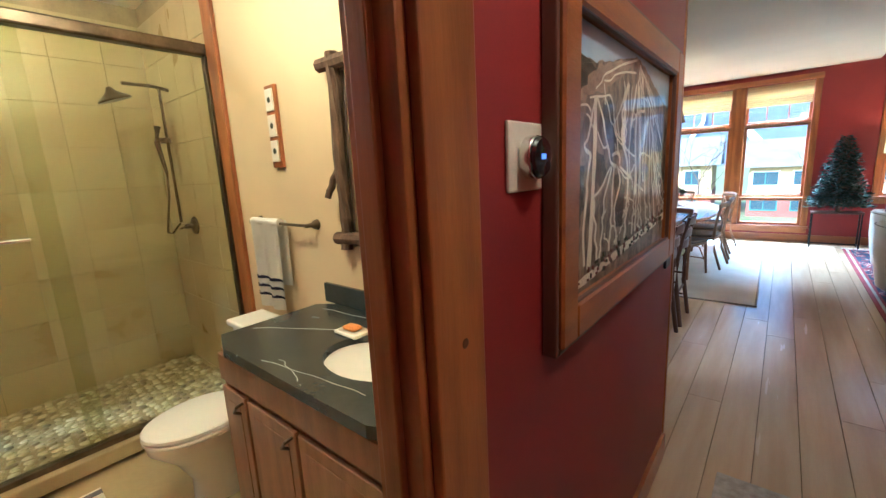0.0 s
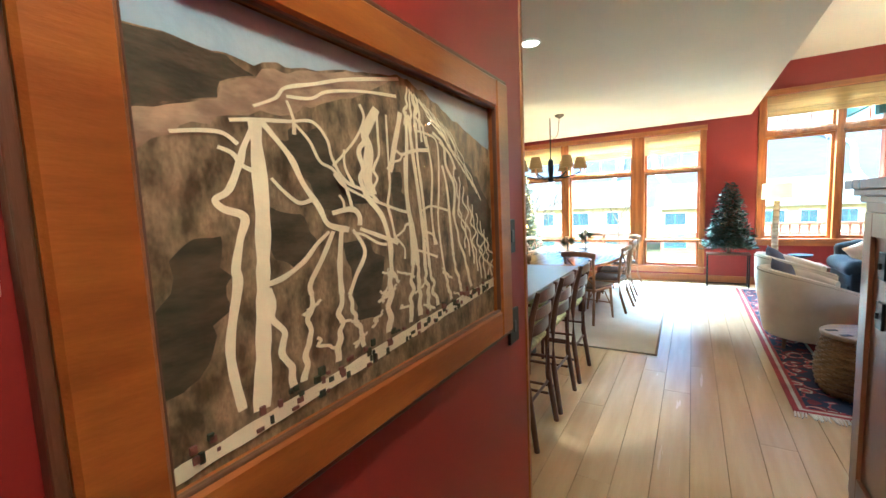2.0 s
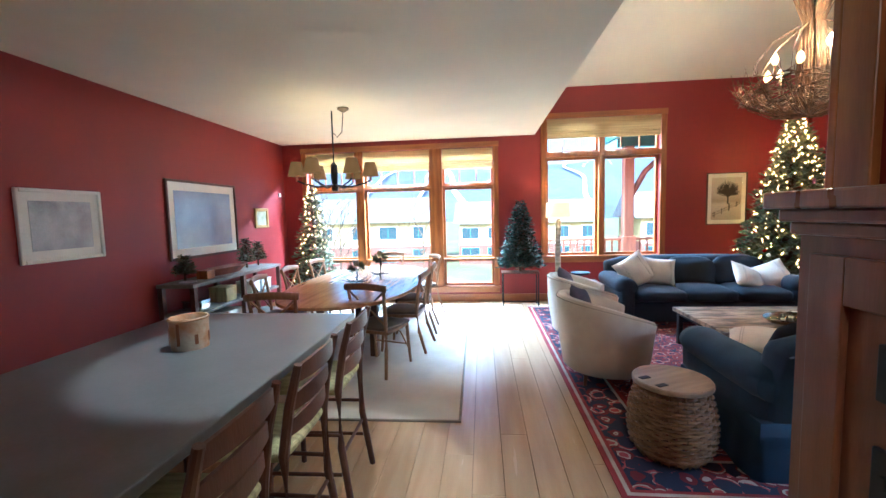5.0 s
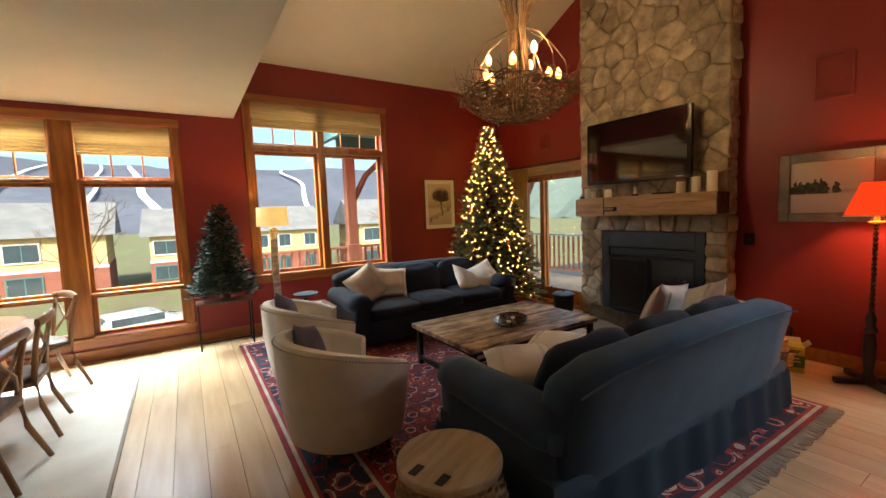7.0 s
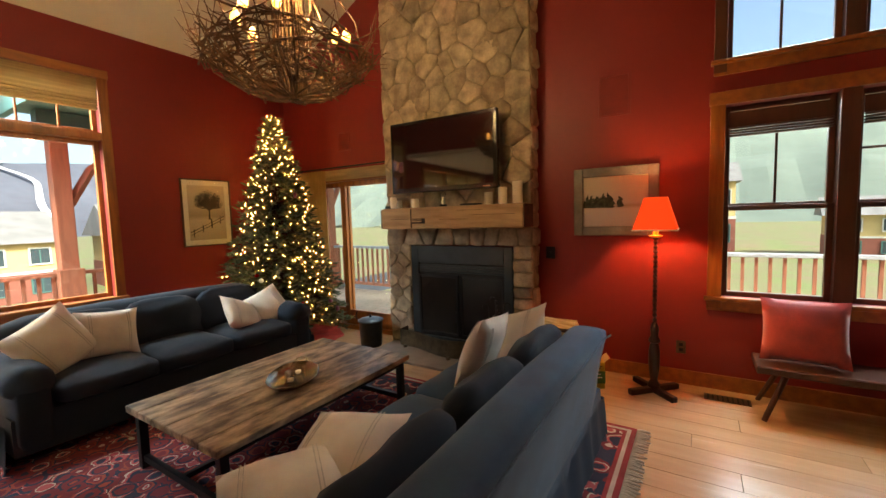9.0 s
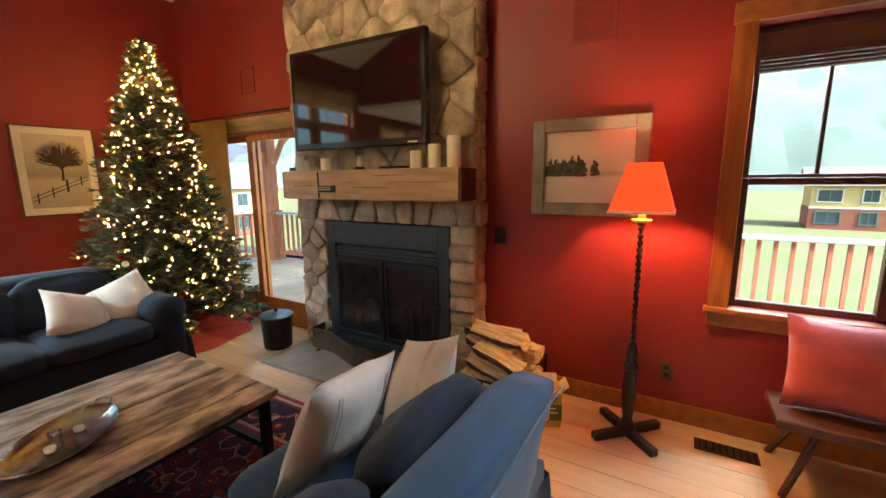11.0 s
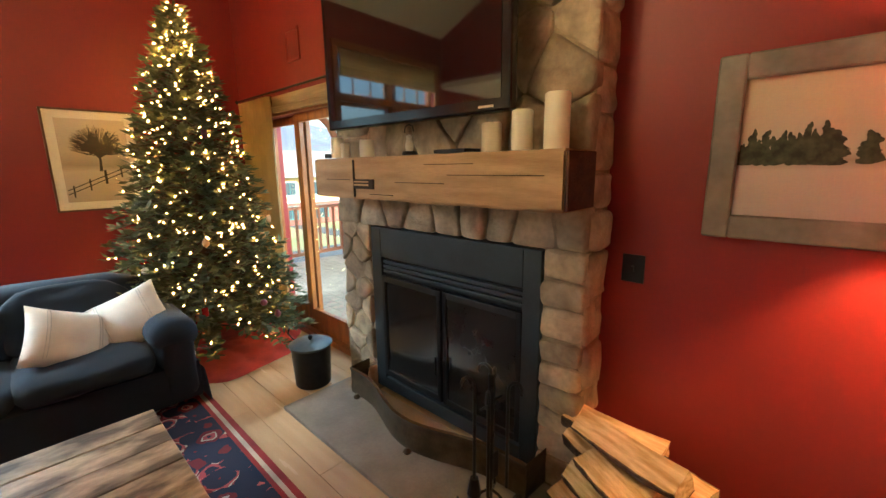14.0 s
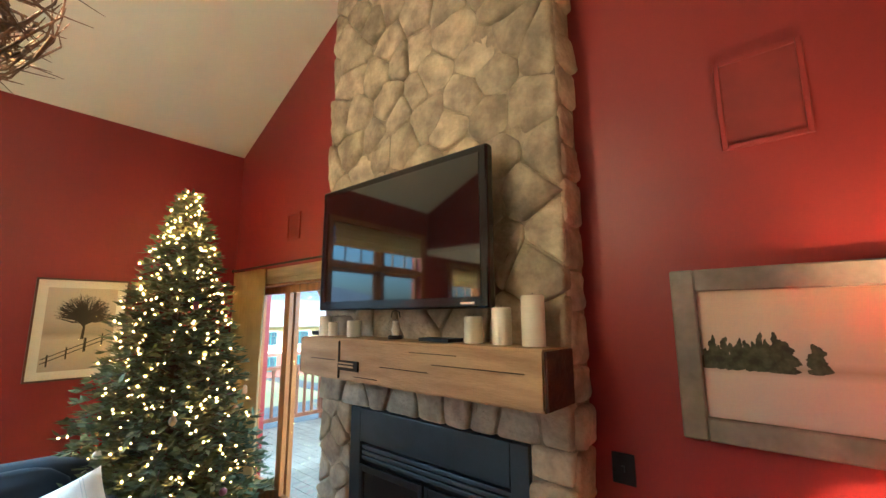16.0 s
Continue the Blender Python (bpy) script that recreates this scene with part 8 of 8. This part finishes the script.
smooth(part("bowl", egg(bmesh.new(), ((0.62, 0, 0.06), (0.6, 0.12, 0.06), (0.72, 0.24, 0.03), (0.97, 0.34, 0), (1.0, 0.385, 0))), WHITE, toilet), 50)
smooth(part("seat", egg(bmesh.new(), ((1.0, 0.387, 0), (1.03, 0.392, 0), (1.03, 0.405, 0), (1.0, 0.41, 0))), WHITE, toilet), 50)
smooth(part("lid", egg(bmesh.new(), ((1.0, 0.412, 0), (1.03, 0.417, 0), (1.02, 0.43, 0), (0.9, 0.436, 0))), WHITE, toilet), 50)
part("tank", move(soft_box(0.42, 0.19, 0.36, 0.03, 0.005, 5), pose(0, -0.11, 0.57)), WHITE, toilet)
part("tank_lid", bx(-0.22, 0.22, -0.22, -0.005, 0.75, 0.785, bevel=0.01), WHITE, toilet)
bar = thing("towel_bar", "dark bronze towel bar on the bathroom wall", "towel bar", -2.12, BW, 1.30)
part("rail", rod(bmesh.new(), (-0.30, -0.06, 0), (0.28, -0.06, 0), 0.008), BRONZE, bar)
for x in (-0.30, 0.28):
    smooth(part("rosette", move(lathe(bmesh.new(), [(0.028, 0), (0.022, 0.02), (0.011, 0.035), (0.011, 0.07), (0, 0.072)], 18), pose(x, 0, 0, 90, 0, 0)), BRONZE, bar))
towel = thing("towel", "white towel with three navy stripes on the bar", "towel", -2.24, BW - 0.06, 1.30)
STRIPE = mat("navy_stripe", (0.02, 0.025, 0.07), 0.9)
TOWEL = mat("white_terry", (0.84, 0.81, 0.75), 0.95, vary=0.05, fine=260, bump=0.1)


def drape(w, z0, z1, x0, off, material, name):
    bm = bmesh.new()
    rows = []
    for j in range(9):
        z = z0 + (z1 - z0) * j / 8
        rows.append([bm.verts.new((x0 + w * k / 24, off - 0.012 * math.sin(k * 0.55) * (1 - 0.6 * j / 8), z)) for k in range(25)])
    for a, b in zip(rows, rows[1:]):
        for k in range(24):
            bm.faces.new((a[k], a[k + 1], b[k + 1], b[k]))
    bmesh.ops.solidify(bm, geom=bm.faces[:], thickness=0.012)
    smooth(part(name, bm, material, towel), 60)


drape(0.30, -0.50, 0.015, -0.16, -0.018, TOWEL, "front_fold")
drape(0.28, -0.36, 0.015, -0.12, 0.030, TOWEL, "back_fold")
part("top_fold", rod(bmesh.new(), (-0.16, 0, 0.006), (0.14, 0, 0.006), 0.022), TOWEL, towel)
for z in (-0.33, -0.38, -0.43):
    drape(0.302, z, z + 0.018, -0.161, -0.021, STRIPE, "stripe")
art = thing("wall_art", "narrow red-brown wooden wall art with three tiles", "wall art", -2.12, BW, 1.6)
part("backing", bx(-0.05, 0.05, -0.02, 0, 0, 0.42, bevel=0.004), TRIM, art)
for k in range(3):
    part("tile", bx(-0.035, 0.035, -0.028, -0.019, 0.03 + k * 0.13, 0.14 + k * 0.13, bevel=0.002), PICWHITE, art)
    part("motif", move(lathe(bmesh.new(), [(0.016, 0), (0.01, 0.002), (0, 0.002)], 10), pose(0, -0.028, 0.085 + k * 0.13, 90, 0, 0)), GREEN, art)
mir = thing("bathroom_mirror", "mirror in a rustic branch frame above the vanity", "mirror", -1.2, BW, 1.22)
part("mirror_glass", bx(-0.32, 0.32, -0.02, -0.012, 0.06, 0.76), mat("mirror_silver", (0.9, 0.9, 0.9), 0.02, 1.0, vary=0, bump=0), mir)
for p, q in (((-0.36, -0.03, -0.02), (-0.35, -0.03, 0.84)), ((0.36, -0.03, -0.02), (0.35, -0.03, 0.84)), ((-0.44, -0.035, 0.80), (0.44, -0.035, 0.80)), ((-0.42, -0.035, 0.03), (0.42, -0.035, 0.03)), ((-0.36, -0.03, 0.38), (-0.44, -0.06, 0.22))):
    a, b = Vector(p), Vector(q)
    part("branch", tube(bmesh.new(), [a.lerp(b, k / 6) + Vector(noise.noise_vector(a * 5 + Vector((k * 0.7, 0, 0)))) * 0.008 for k in range(7)], [0.03 if abs(q[2] - p[2]) > 0.3 or abs(q[0] - p[0]) > 0.3 else 0.016] * 7, 8), BARK, mir)
bmat = thing("bath_mat", "white and brown striped bath mat", "bath mat", -2.3, -0.02, 0.004)
part("mat", bx(-0.32, 0.2, -0.4, 0.28, 0, 0.012, bevel=0.004), TOWEL, bmat)
for k in range(4):
    part("stripe", bx(-0.30 + k * 0.12, -0.26 + k * 0.12, -0.4, 0.28, 0.0, 0.0135), GREYPIL, bmat)

# ---- outdoors ----
GZ = -4.0
GRASS = mat("winter_lawn", (0.16, 0.19, 0.06), 0.95, vary=0.25, scale=0.25, fine=6, bump=0.2, second=(0.20, 0.155, 0.085))
ASPHALT = mat("asphalt", (0.06, 0.06, 0.063), 0.85, vary=0.15, scale=0.6, fine=12, bump=0.2)
YELLOW = mat("yellow_siding", (0.56, 0.42, 0.18), 0.7, vary=0.06, scale=1, fine=12, bump=0.05)
BRICKRED = mat("red_siding", (0.26, 0.085, 0.055), 0.8, vary=0.1, scale=1, fine=12, bump=0.05)
ROOF = mat("grey_shingle", (0.24, 0.23, 0.22), 0.85, vary=0.12, scale=0.8, fine=10, bump=0.2)
PANEW = mat("far_pane", (0.05, 0.07, 0.08), 0.1, vary=0.1, bump=0)
GREENP = mat("green_soffit", (0.06, 0.15, 0.13), 0.6, vary=0.08)
CEDAR = mat("cedar_stain", (0.33, 0.125, 0.06), 0.65, vary=0.15, scale=3, fine=30, bump=0.1, stretch=(5, 5, 0.7))
DECK = mat("deck_board", (0.36, 0.29, 0.21), 0.8, vary=0.12, scale=3, fine=30, bump=0.1, stretch=(0.7, 6, 6), rand=0.1)
WHITETRIM = mat("white_trim", (0.7, 0.68, 0.62), 0.6)
bm = bmesh.new()
bmesh.ops.create_grid(bm, x_segments=60, y_segments=60, size=1500, matrix=Matrix.Translation((0, 0, GZ)))
tagged(part("ground", bm, GRASS), "green and tan winter lawn and valley floor", "ground", kind="structure")
tagged(part("road", bx(-60, 60, 24.5, 31.0, GZ - 0.1, GZ + 0.03), ASPHALT), "grey asphalt parking road below the windows", "road", kind="structure")
tagged(part("path", bx(22, 24, -40, 60, GZ - 0.1, GZ + 0.03), ASPHALT), "grey path across the lawn", "road", kind="structure")


def ridge(name, label, cx, cy, width, depth, height, seed, runs, hazed_tint, rz=0):
    """A wooded mountain with pale ski runs cut down its face."""
    n, m_ = 70, 26
    bm = bmesh.new()
    g = []
    for j in range(m_ + 1):
        row = []
        for i in range(n + 1):
            u, v = i / n * 2 - 1, j / m_
            h = height * math.sin(v * math.pi / 2) * (0.72 + 0.22 * noise.noise(Vector((u * 2.2, seed, 0))) + 0.05 * noise.noise(Vector((u * 9, v * 2, seed)))) * (1 - 0.25 * u * u)
            row.append(bm.verts.new((u * width / 2, v * depth, max(-2, h) + height * 0.03 * noise.noise(Vector((u * 20, v * 9, seed))))))
        g.append(row)
    for j in range(m_):
        for i in range(n):
            bm.faces.new((g[j][i], g[j][i + 1], g[j + 1][i + 1], g[j + 1][i]))
    ob = part(name, bm, mat(name + "_hazed_woods", hazed_tint, 0.95, vary=0.2, scale=0.01, fine=0.12, bump=0.0, second=tuple(c * 0.7 for c in hazed_tint)))
    ob.matrix_world = pose(cx, cy, GZ, 0, 0, rz)
    tagged(ob, label, "mountain", kind="structure")
    SNOWM = mat(name + "_snow", (0.80, 0.80, 0.80), 0.8, vary=0.03, scale=0.05, fine=1)
    for k, (u0, u1, w) in enumerate(runs):
        bm = bmesh.new()
        prev = None
        for j in range(1, m_ - 7):
            v = j / m_
            u = u0 + (u1 - u0) * v + 0.03 * noise.noise(Vector((v * 4, k, seed)))
            row = []
            for s in (-1, 1):
                uu = max(-1, min(1, u + s * w * (1.2 - 0.7 * v)))
                row.append((uu, v))
            cur = []
            for uu, v_ in row:
                h = height * math.sin(v_ * math.pi / 2) * (0.72 + 0.22 * noise.noise(Vector((uu * 2.2, seed, 0))) + 0.05 * noise.noise(Vector((uu * 9, v_ * 2, seed)))) * (1 - 0.25 * uu * uu)
                cur.append(bm.verts.new((uu * width / 2, v_ * depth - 4, max(-2, h) + height * 0.02)))
            if prev:
                bm.faces.new((prev[0], prev[1], cur[1], cur[0]))
            prev = cur
        part("ski_run", bm, SNOWM, ob, "white snowy ski run")
    return ob


# Distance haze is mixed into the slope colours: blue-grey mountain, paler green hill.
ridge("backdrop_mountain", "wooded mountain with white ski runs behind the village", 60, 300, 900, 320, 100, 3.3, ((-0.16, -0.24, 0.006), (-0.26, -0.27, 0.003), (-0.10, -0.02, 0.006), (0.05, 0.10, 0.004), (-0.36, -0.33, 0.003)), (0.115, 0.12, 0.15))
ridge("backdrop_hill", "green wooded hill beyond the lawn, tinted with haze", 190, 0, 700, 160, 110, 8.1, (), (0.18, 0.22, 0.18), -90)


def house(x, y, w, d, eave, rise, label, rz=0, cols=6):
    """A two-storey house: red base, yellow upper wall, pitched roof and rows of windows on the side that faces -y."""
    h = thing("house", label, "house", x, y, GZ, rz)
    part("wall", bx(-w / 2, w / 2, 0, d, 0, eave * 0.48), BRICKRED, h, "red lower storey")
    part("wall", bx(-w / 2 + 0.05, w / 2 - 0.05, 0.05, d - 0.05, eave * 0.48, eave), YELLOW, h, "yellow upper storey")
    part("band", bx(-w / 2 - 0.03, w / 2 + 0.03, -0.03, 0.05, eave * 0.46, eave * 0.50), WHITETRIM, h)
    bm = bmesh.new()
    o = 0.6
    a = [bm.verts.new(p) for p in ((-w / 2 - o, -o, eave - 0.15), (w / 2 + o, -o, eave - 0.15), (w / 2 + o, d / 2, eave + rise), (-w / 2 - o, d / 2, eave + rise), (-w / 2 - o, d + o, eave - 0.15), (w / 2 + o, d + o, eave - 0.15))]
    bm.faces.new((a[0], a[1], a[2], a[3])), bm.faces.new((a[3], a[2], a[5], a[4])), bm.faces.new((a[0], a[3], a[4])), bm.faces.new((a[1], a[5], a[2])), bm.faces.new((a[0], a[4], a[5], a[1]))
    part("roof", bm, ROOF, h)
    for i in range(cols):
        cx = -w / 2 + w * (i + 0.5) / cols
        for z0, z1 in ((eave * 0.14, eave * 0.38), (eave * 0.62, eave * 0.87)):
            ww = 0.55 + 0.35 * ((i * 7) % 3 == 0)
            win = part("window", frame_bm(ww + 0.10, (z1 - z0) / 2 + 0.10, ww, (z1 - z0) / 2, 0.1), WHITETRIM if z0 > 2 else GREENP, h)
            win.matrix_local = pose(cx, 0.02, (z0 + z1) / 2, 90, 0, 0)
            part("pane", bx(-ww, ww, -(z1 - z0) / 2, (z1 - z0) / 2, 0.0, 0.03), PANEW, win)
            part("glazing_bar", bx(-0.03, 0.03, -(z1 - z0) / 2, (z1 - z0) / 2, 0.03, 0.06), GREENP, win)
    return h


house(-13, 44, 16, 10, 5.0, 2.6, "yellow and red two-storey house with a grey roof", 4, 5)
house(5, 47, 15, 10, 4.6, 2.4, "yellow and red two-storey house with a grey roof", 0, 6)
house(24, 43, 17, 10, 4.9, 2.6, "yellow and red two-storey house with a grey roof", -6, 6)
house(64, 6, 12, 9, 9.0, 2.6, "distant yellow house across the lawn", -88, 4)
house(58, -12, 9, 6, 4.6, 1.8, "distant red cottage across the lawn", -95, 3)

car = thing("car", "silver-white hatchback parked on the road below", "car", -1.6, 27.2, GZ + 0.03, 18)
PAINT = mat("silver_paint", (0.62, 0.64, 0.66), 0.25, 0.3, vary=0.02, bump=0)
bm = bmesh.new()
prof = [(-2.1, 0.35), (-2.12, 0.75), (-1.95, 1.0), (-1.55, 1.42), (0.35, 1.46), (1.1, 1.0), (1.95, 0.88), (2.1, 0.6), (2.05, 0.35)]
a = [bm.verts.new((x, -0.84, z)) for x, z in prof]
b = [bm.verts.new((x, 0.84, z)) for x, z in prof]
for i in range(len(prof)):
    j = (i + 1) % len(prof)
    bm.faces.new((a[i], a[j], b[j], b[i]))
bm.faces.new(a[::-1]), bm.faces.new(b)
bmesh.ops.bevel(bm, geom=bm.edges[:], offset=0.06, segments=2, affect="EDGES")
smooth(part("body", bm, PAINT, car), 50)
for s in (-1, 1):
    part("side_window", bx(-1.45, 0.55, s * 0.838 - 0.012, s * 0.838 + 0.012, 1.02, 1.36, bevel=0.01), PANEW, car)
    for x in (-1.25, 1.3):
        wh = part("wheel", rod(bmesh.new(), (x, s * 0.72, 0.31), (x, s * 0.87, 0.31), 0.31, n=24), BLACK, car)
        part("rim", rod(bmesh.new(), (x, s * 0.86, 0.31), (x, s * 0.885, 0.31), 0.19, n=16), CHROME, wh)
    part("tail_light", bx(-2.13, -1.98, s * 0.72 - 0.1, s * 0.72 + 0.1, 0.72, 0.98, bevel=0.02), mat("tail_red", (0.4, 0.01, 0.01), 0.2), car)
part("rear_window", move(bx(-0.02, 0.02, -0.66, 0.66, -0.22, 0.22, bevel=0.01), pose(-1.76, 0, 1.22, 0, 43, 0)), PANEW, car)


def bare_tree(x, y, h, seed):
    t = thing("bare_tree", "leafless winter tree with fine twigs", "tree", x, y, GZ)
    rnd = random.Random(seed)
    part("trunk", rod(bmesh.new(), (0, 0, 0), (0, 0, h * 0.55), 0.12, 0.05), BARK, t)
    bm = bmesh.new()

    def grow(p, d, ln, r, k):
        q = p + d * ln
        tube(bm, [p, p.lerp(q, 0.5) + Vector((rnd.uniform(-0.05, 0.05), rnd.uniform(-0.05, 0.05), 0)) * ln, q], [r, r * 0.8, r * 0.55], 4)
        if k:
            for _ in range(3):
                nd = (d + Vector((rnd.gauss(0, 0.5), rnd.gauss(0, 0.5), rnd.gauss(0.1, 0.3)))).normalized()
                grow(q, nd, ln * 0.72, r * 0.55, k - 1)
    for _ in range(5):
        grow(Vector((0, 0, h * rnd.uniform(0.3, 0.55))), Vector((rnd.gauss(0, 0.6), rnd.gauss(0, 0.6), 0.8)).normalized(), h * 0.2, 0.045, 3)
    tagged(part("limbs", bm, BARK, t), kind="stuff")


for i, (x, y, h) in enumerate(((-7.5, 22, 7), (-4.6, 34, 7.5), (2.5, 36, 6), (-11, 33, 8), (16, 36, 7))):
    bare_tree(x, y, h, i)
# deck with railing, posts and porch roof
deck = thing("deck", "cedar deck round the corner of the house", "deck", 0, 0, 0)
part("frame", bx(XE + 0.23, 8.2, -1.0, 11.6, -0.35, -0.10), CEDAR, deck)
part("frame", bx(0.9, XE + 0.23, YN + 0.22, 11.6, -0.35, -0.10), CEDAR, deck)
for i in range(18):
    part("board", bx(XE + 0.235 + i * 0.142, XE + 0.235 + i * 0.142 + 0.137, -1.0, 11.6, -0.10, -0.06), DECK, deck)
for i in range(15):
    part("board", bx(0.9, XE + 0.23, YN + 0.225 + i * 0.142, YN + 0.225 + i * 0.142 + 0.137, -0.10, -0.06), DECK, deck)
rails = thing("deck_railing", "cedar deck railing with square balusters", "railing", 0, 0, 0)
GREYCAP = mat("grey_rail", (0.34, 0.36, 0.36), 0.6)
part("top_rail", bx(0.9, 8.2, 11.46, 11.58, 0.90, 0.95, bevel=0.005), CEDAR, rails)
part("bottom_rail", bx(0.9, 8.2, 11.49, 11.55, 0.06, 0.12), CEDAR, rails)
part("top_rail", bx(8.06, 8.18, -1.0, 11.46, 0.90, 0.95, bevel=0.005), GREYCAP, rails, "grey weathered top rail")
part("bottom_rail", bx(8.09, 8.15, -1.0, 11.46, 0.06, 0.12), CEDAR, rails)
bal = bx(-0.019, 0.019, -0.019, 0.019, 0.12, 0.90)
first = part("baluster", bal, CEDAR, rails)
first.location = (0.98, 11.52, 0)
spots_ = [(0.98 + 0.15 * k, 11.52) for k in range(1, 48)] + [(8.12, -0.9 + 0.15 * k) for k in range(82)]
for x, y in spots_:
    o = new("baluster", first.data)
    o.parent = rails
    o.location = (x, y, 0)
for x, y in ((3.25, 11.5), (8.1, 11.5), (8.1, 8.9), (8.1, 1.55)):
    p = thing("porch_post", "heavy cedar porch post with curved braces", "post", x, y, -0.06, group="porch posts")
    part("shaft", bx(-0.10, 0.10, -0.10, 0.10, 0, 3.0, bevel=0.01), CEDAR, p)
    part("base", bx(-0.14, 0.14, -0.14, 0.14, 0, 1.05, bevel=0.01), CEDAR, p)
    along = (1, 0) if y > 11 else (0, 1)
    for s in (-1, 1):
        if (x < 4 and s < 0) or y < 5:
            continue
        part("brace", tube(bmesh.new(), [(along[0] * s * 0.08, along[1] * s * 0.08, 1.95), (along[0] * s * 0.35, along[1] * s * 0.35, 2.45), (along[0] * s * 0.80, along[1] * s * 0.80, 2.85)], 0.065, 6), CEDAR, p)
roof = thing("porch_roof", "porch roof with green painted beams", "roof", 0, 0, 0)
part("beam", bx(3.05, 8.3, 11.4, 11.62, 2.93, 3.15, bevel=0.01), GREENP, roof)
part("beam", bx(8.0, 8.22, -1.0, 11.4, 2.93, 3.15, bevel=0.01), GREENP, roof)
part("soffit", bx(2.75, 8.5, 9.9, 11.9, 3.16, 3.28), GREENP, roof)
part("soffit", bx(6.6, 8.5, 5.6, 9.9, 3.16, 3.28), GREENP, roof)
bm = bmesh.new()
box(bm, 2.7, 2.78, 9.9, 11.95, 2.98, 3.34, 0.01)
part("fascia", bm, GREENP, roof)

# ---- floor planks ----
PW, PL = 0.186, 3.4
rnd = random.Random(77)
shared = {}
cols = int((XE - XW) / PW) + 1
for i in range(cols):
    x = XW + (i + 0.5) * PW
    ystart = 1.34 if x < XH - 0.1 else -1.6
    y = ystart - rnd.uniform(0, PL * 0.8)
    while y < YN:
        a, b = max(y, ystart), min(y + PL, YN)
        y += PL
        if x > 1.1 and b < YS:
            continue
        ln = round(b - a, 2)
        if ln < 0.06:
            continue
        if ln not in shared:
            bm = bmesh.new()
            w, t = PW / 2 - 0.0012, ln / 2 - 0.0012
            lo = [bm.verts.new((sx * w, sy * t, -0.019)) for sx, sy in ((-1, -1), (1, -1), (1, 1), (-1, 1))]
            md = [bm.verts.new((sx * w, sy * t, -0.0015)) for sx, sy in ((-1, -1), (1, -1), (1, 1), (-1, 1))]
            hi = [bm.verts.new((sx * (w - 0.0009), sy * (t - 0.0009), 0.0)) for sx, sy in ((-1, -1), (1, -1), (1, 1), (-1, 1))]
            for p, q in ((lo, md), (md, hi)):
                for k in range(4):
                    bm.faces.new((p[k], p[(k + 1) % 4], q[(k + 1) % 4], q[k]))
            bm.faces.new(hi)
            me = bpy.data.meshes.new("plank")
            bm.to_mesh(me)
            bm.free()
            me.materials.append(PLANK)
            shared[ln] = me
        o = new("plank", shared[ln])
        o.parent = floor
        o.location = (x, (a + b) / 2, 0)
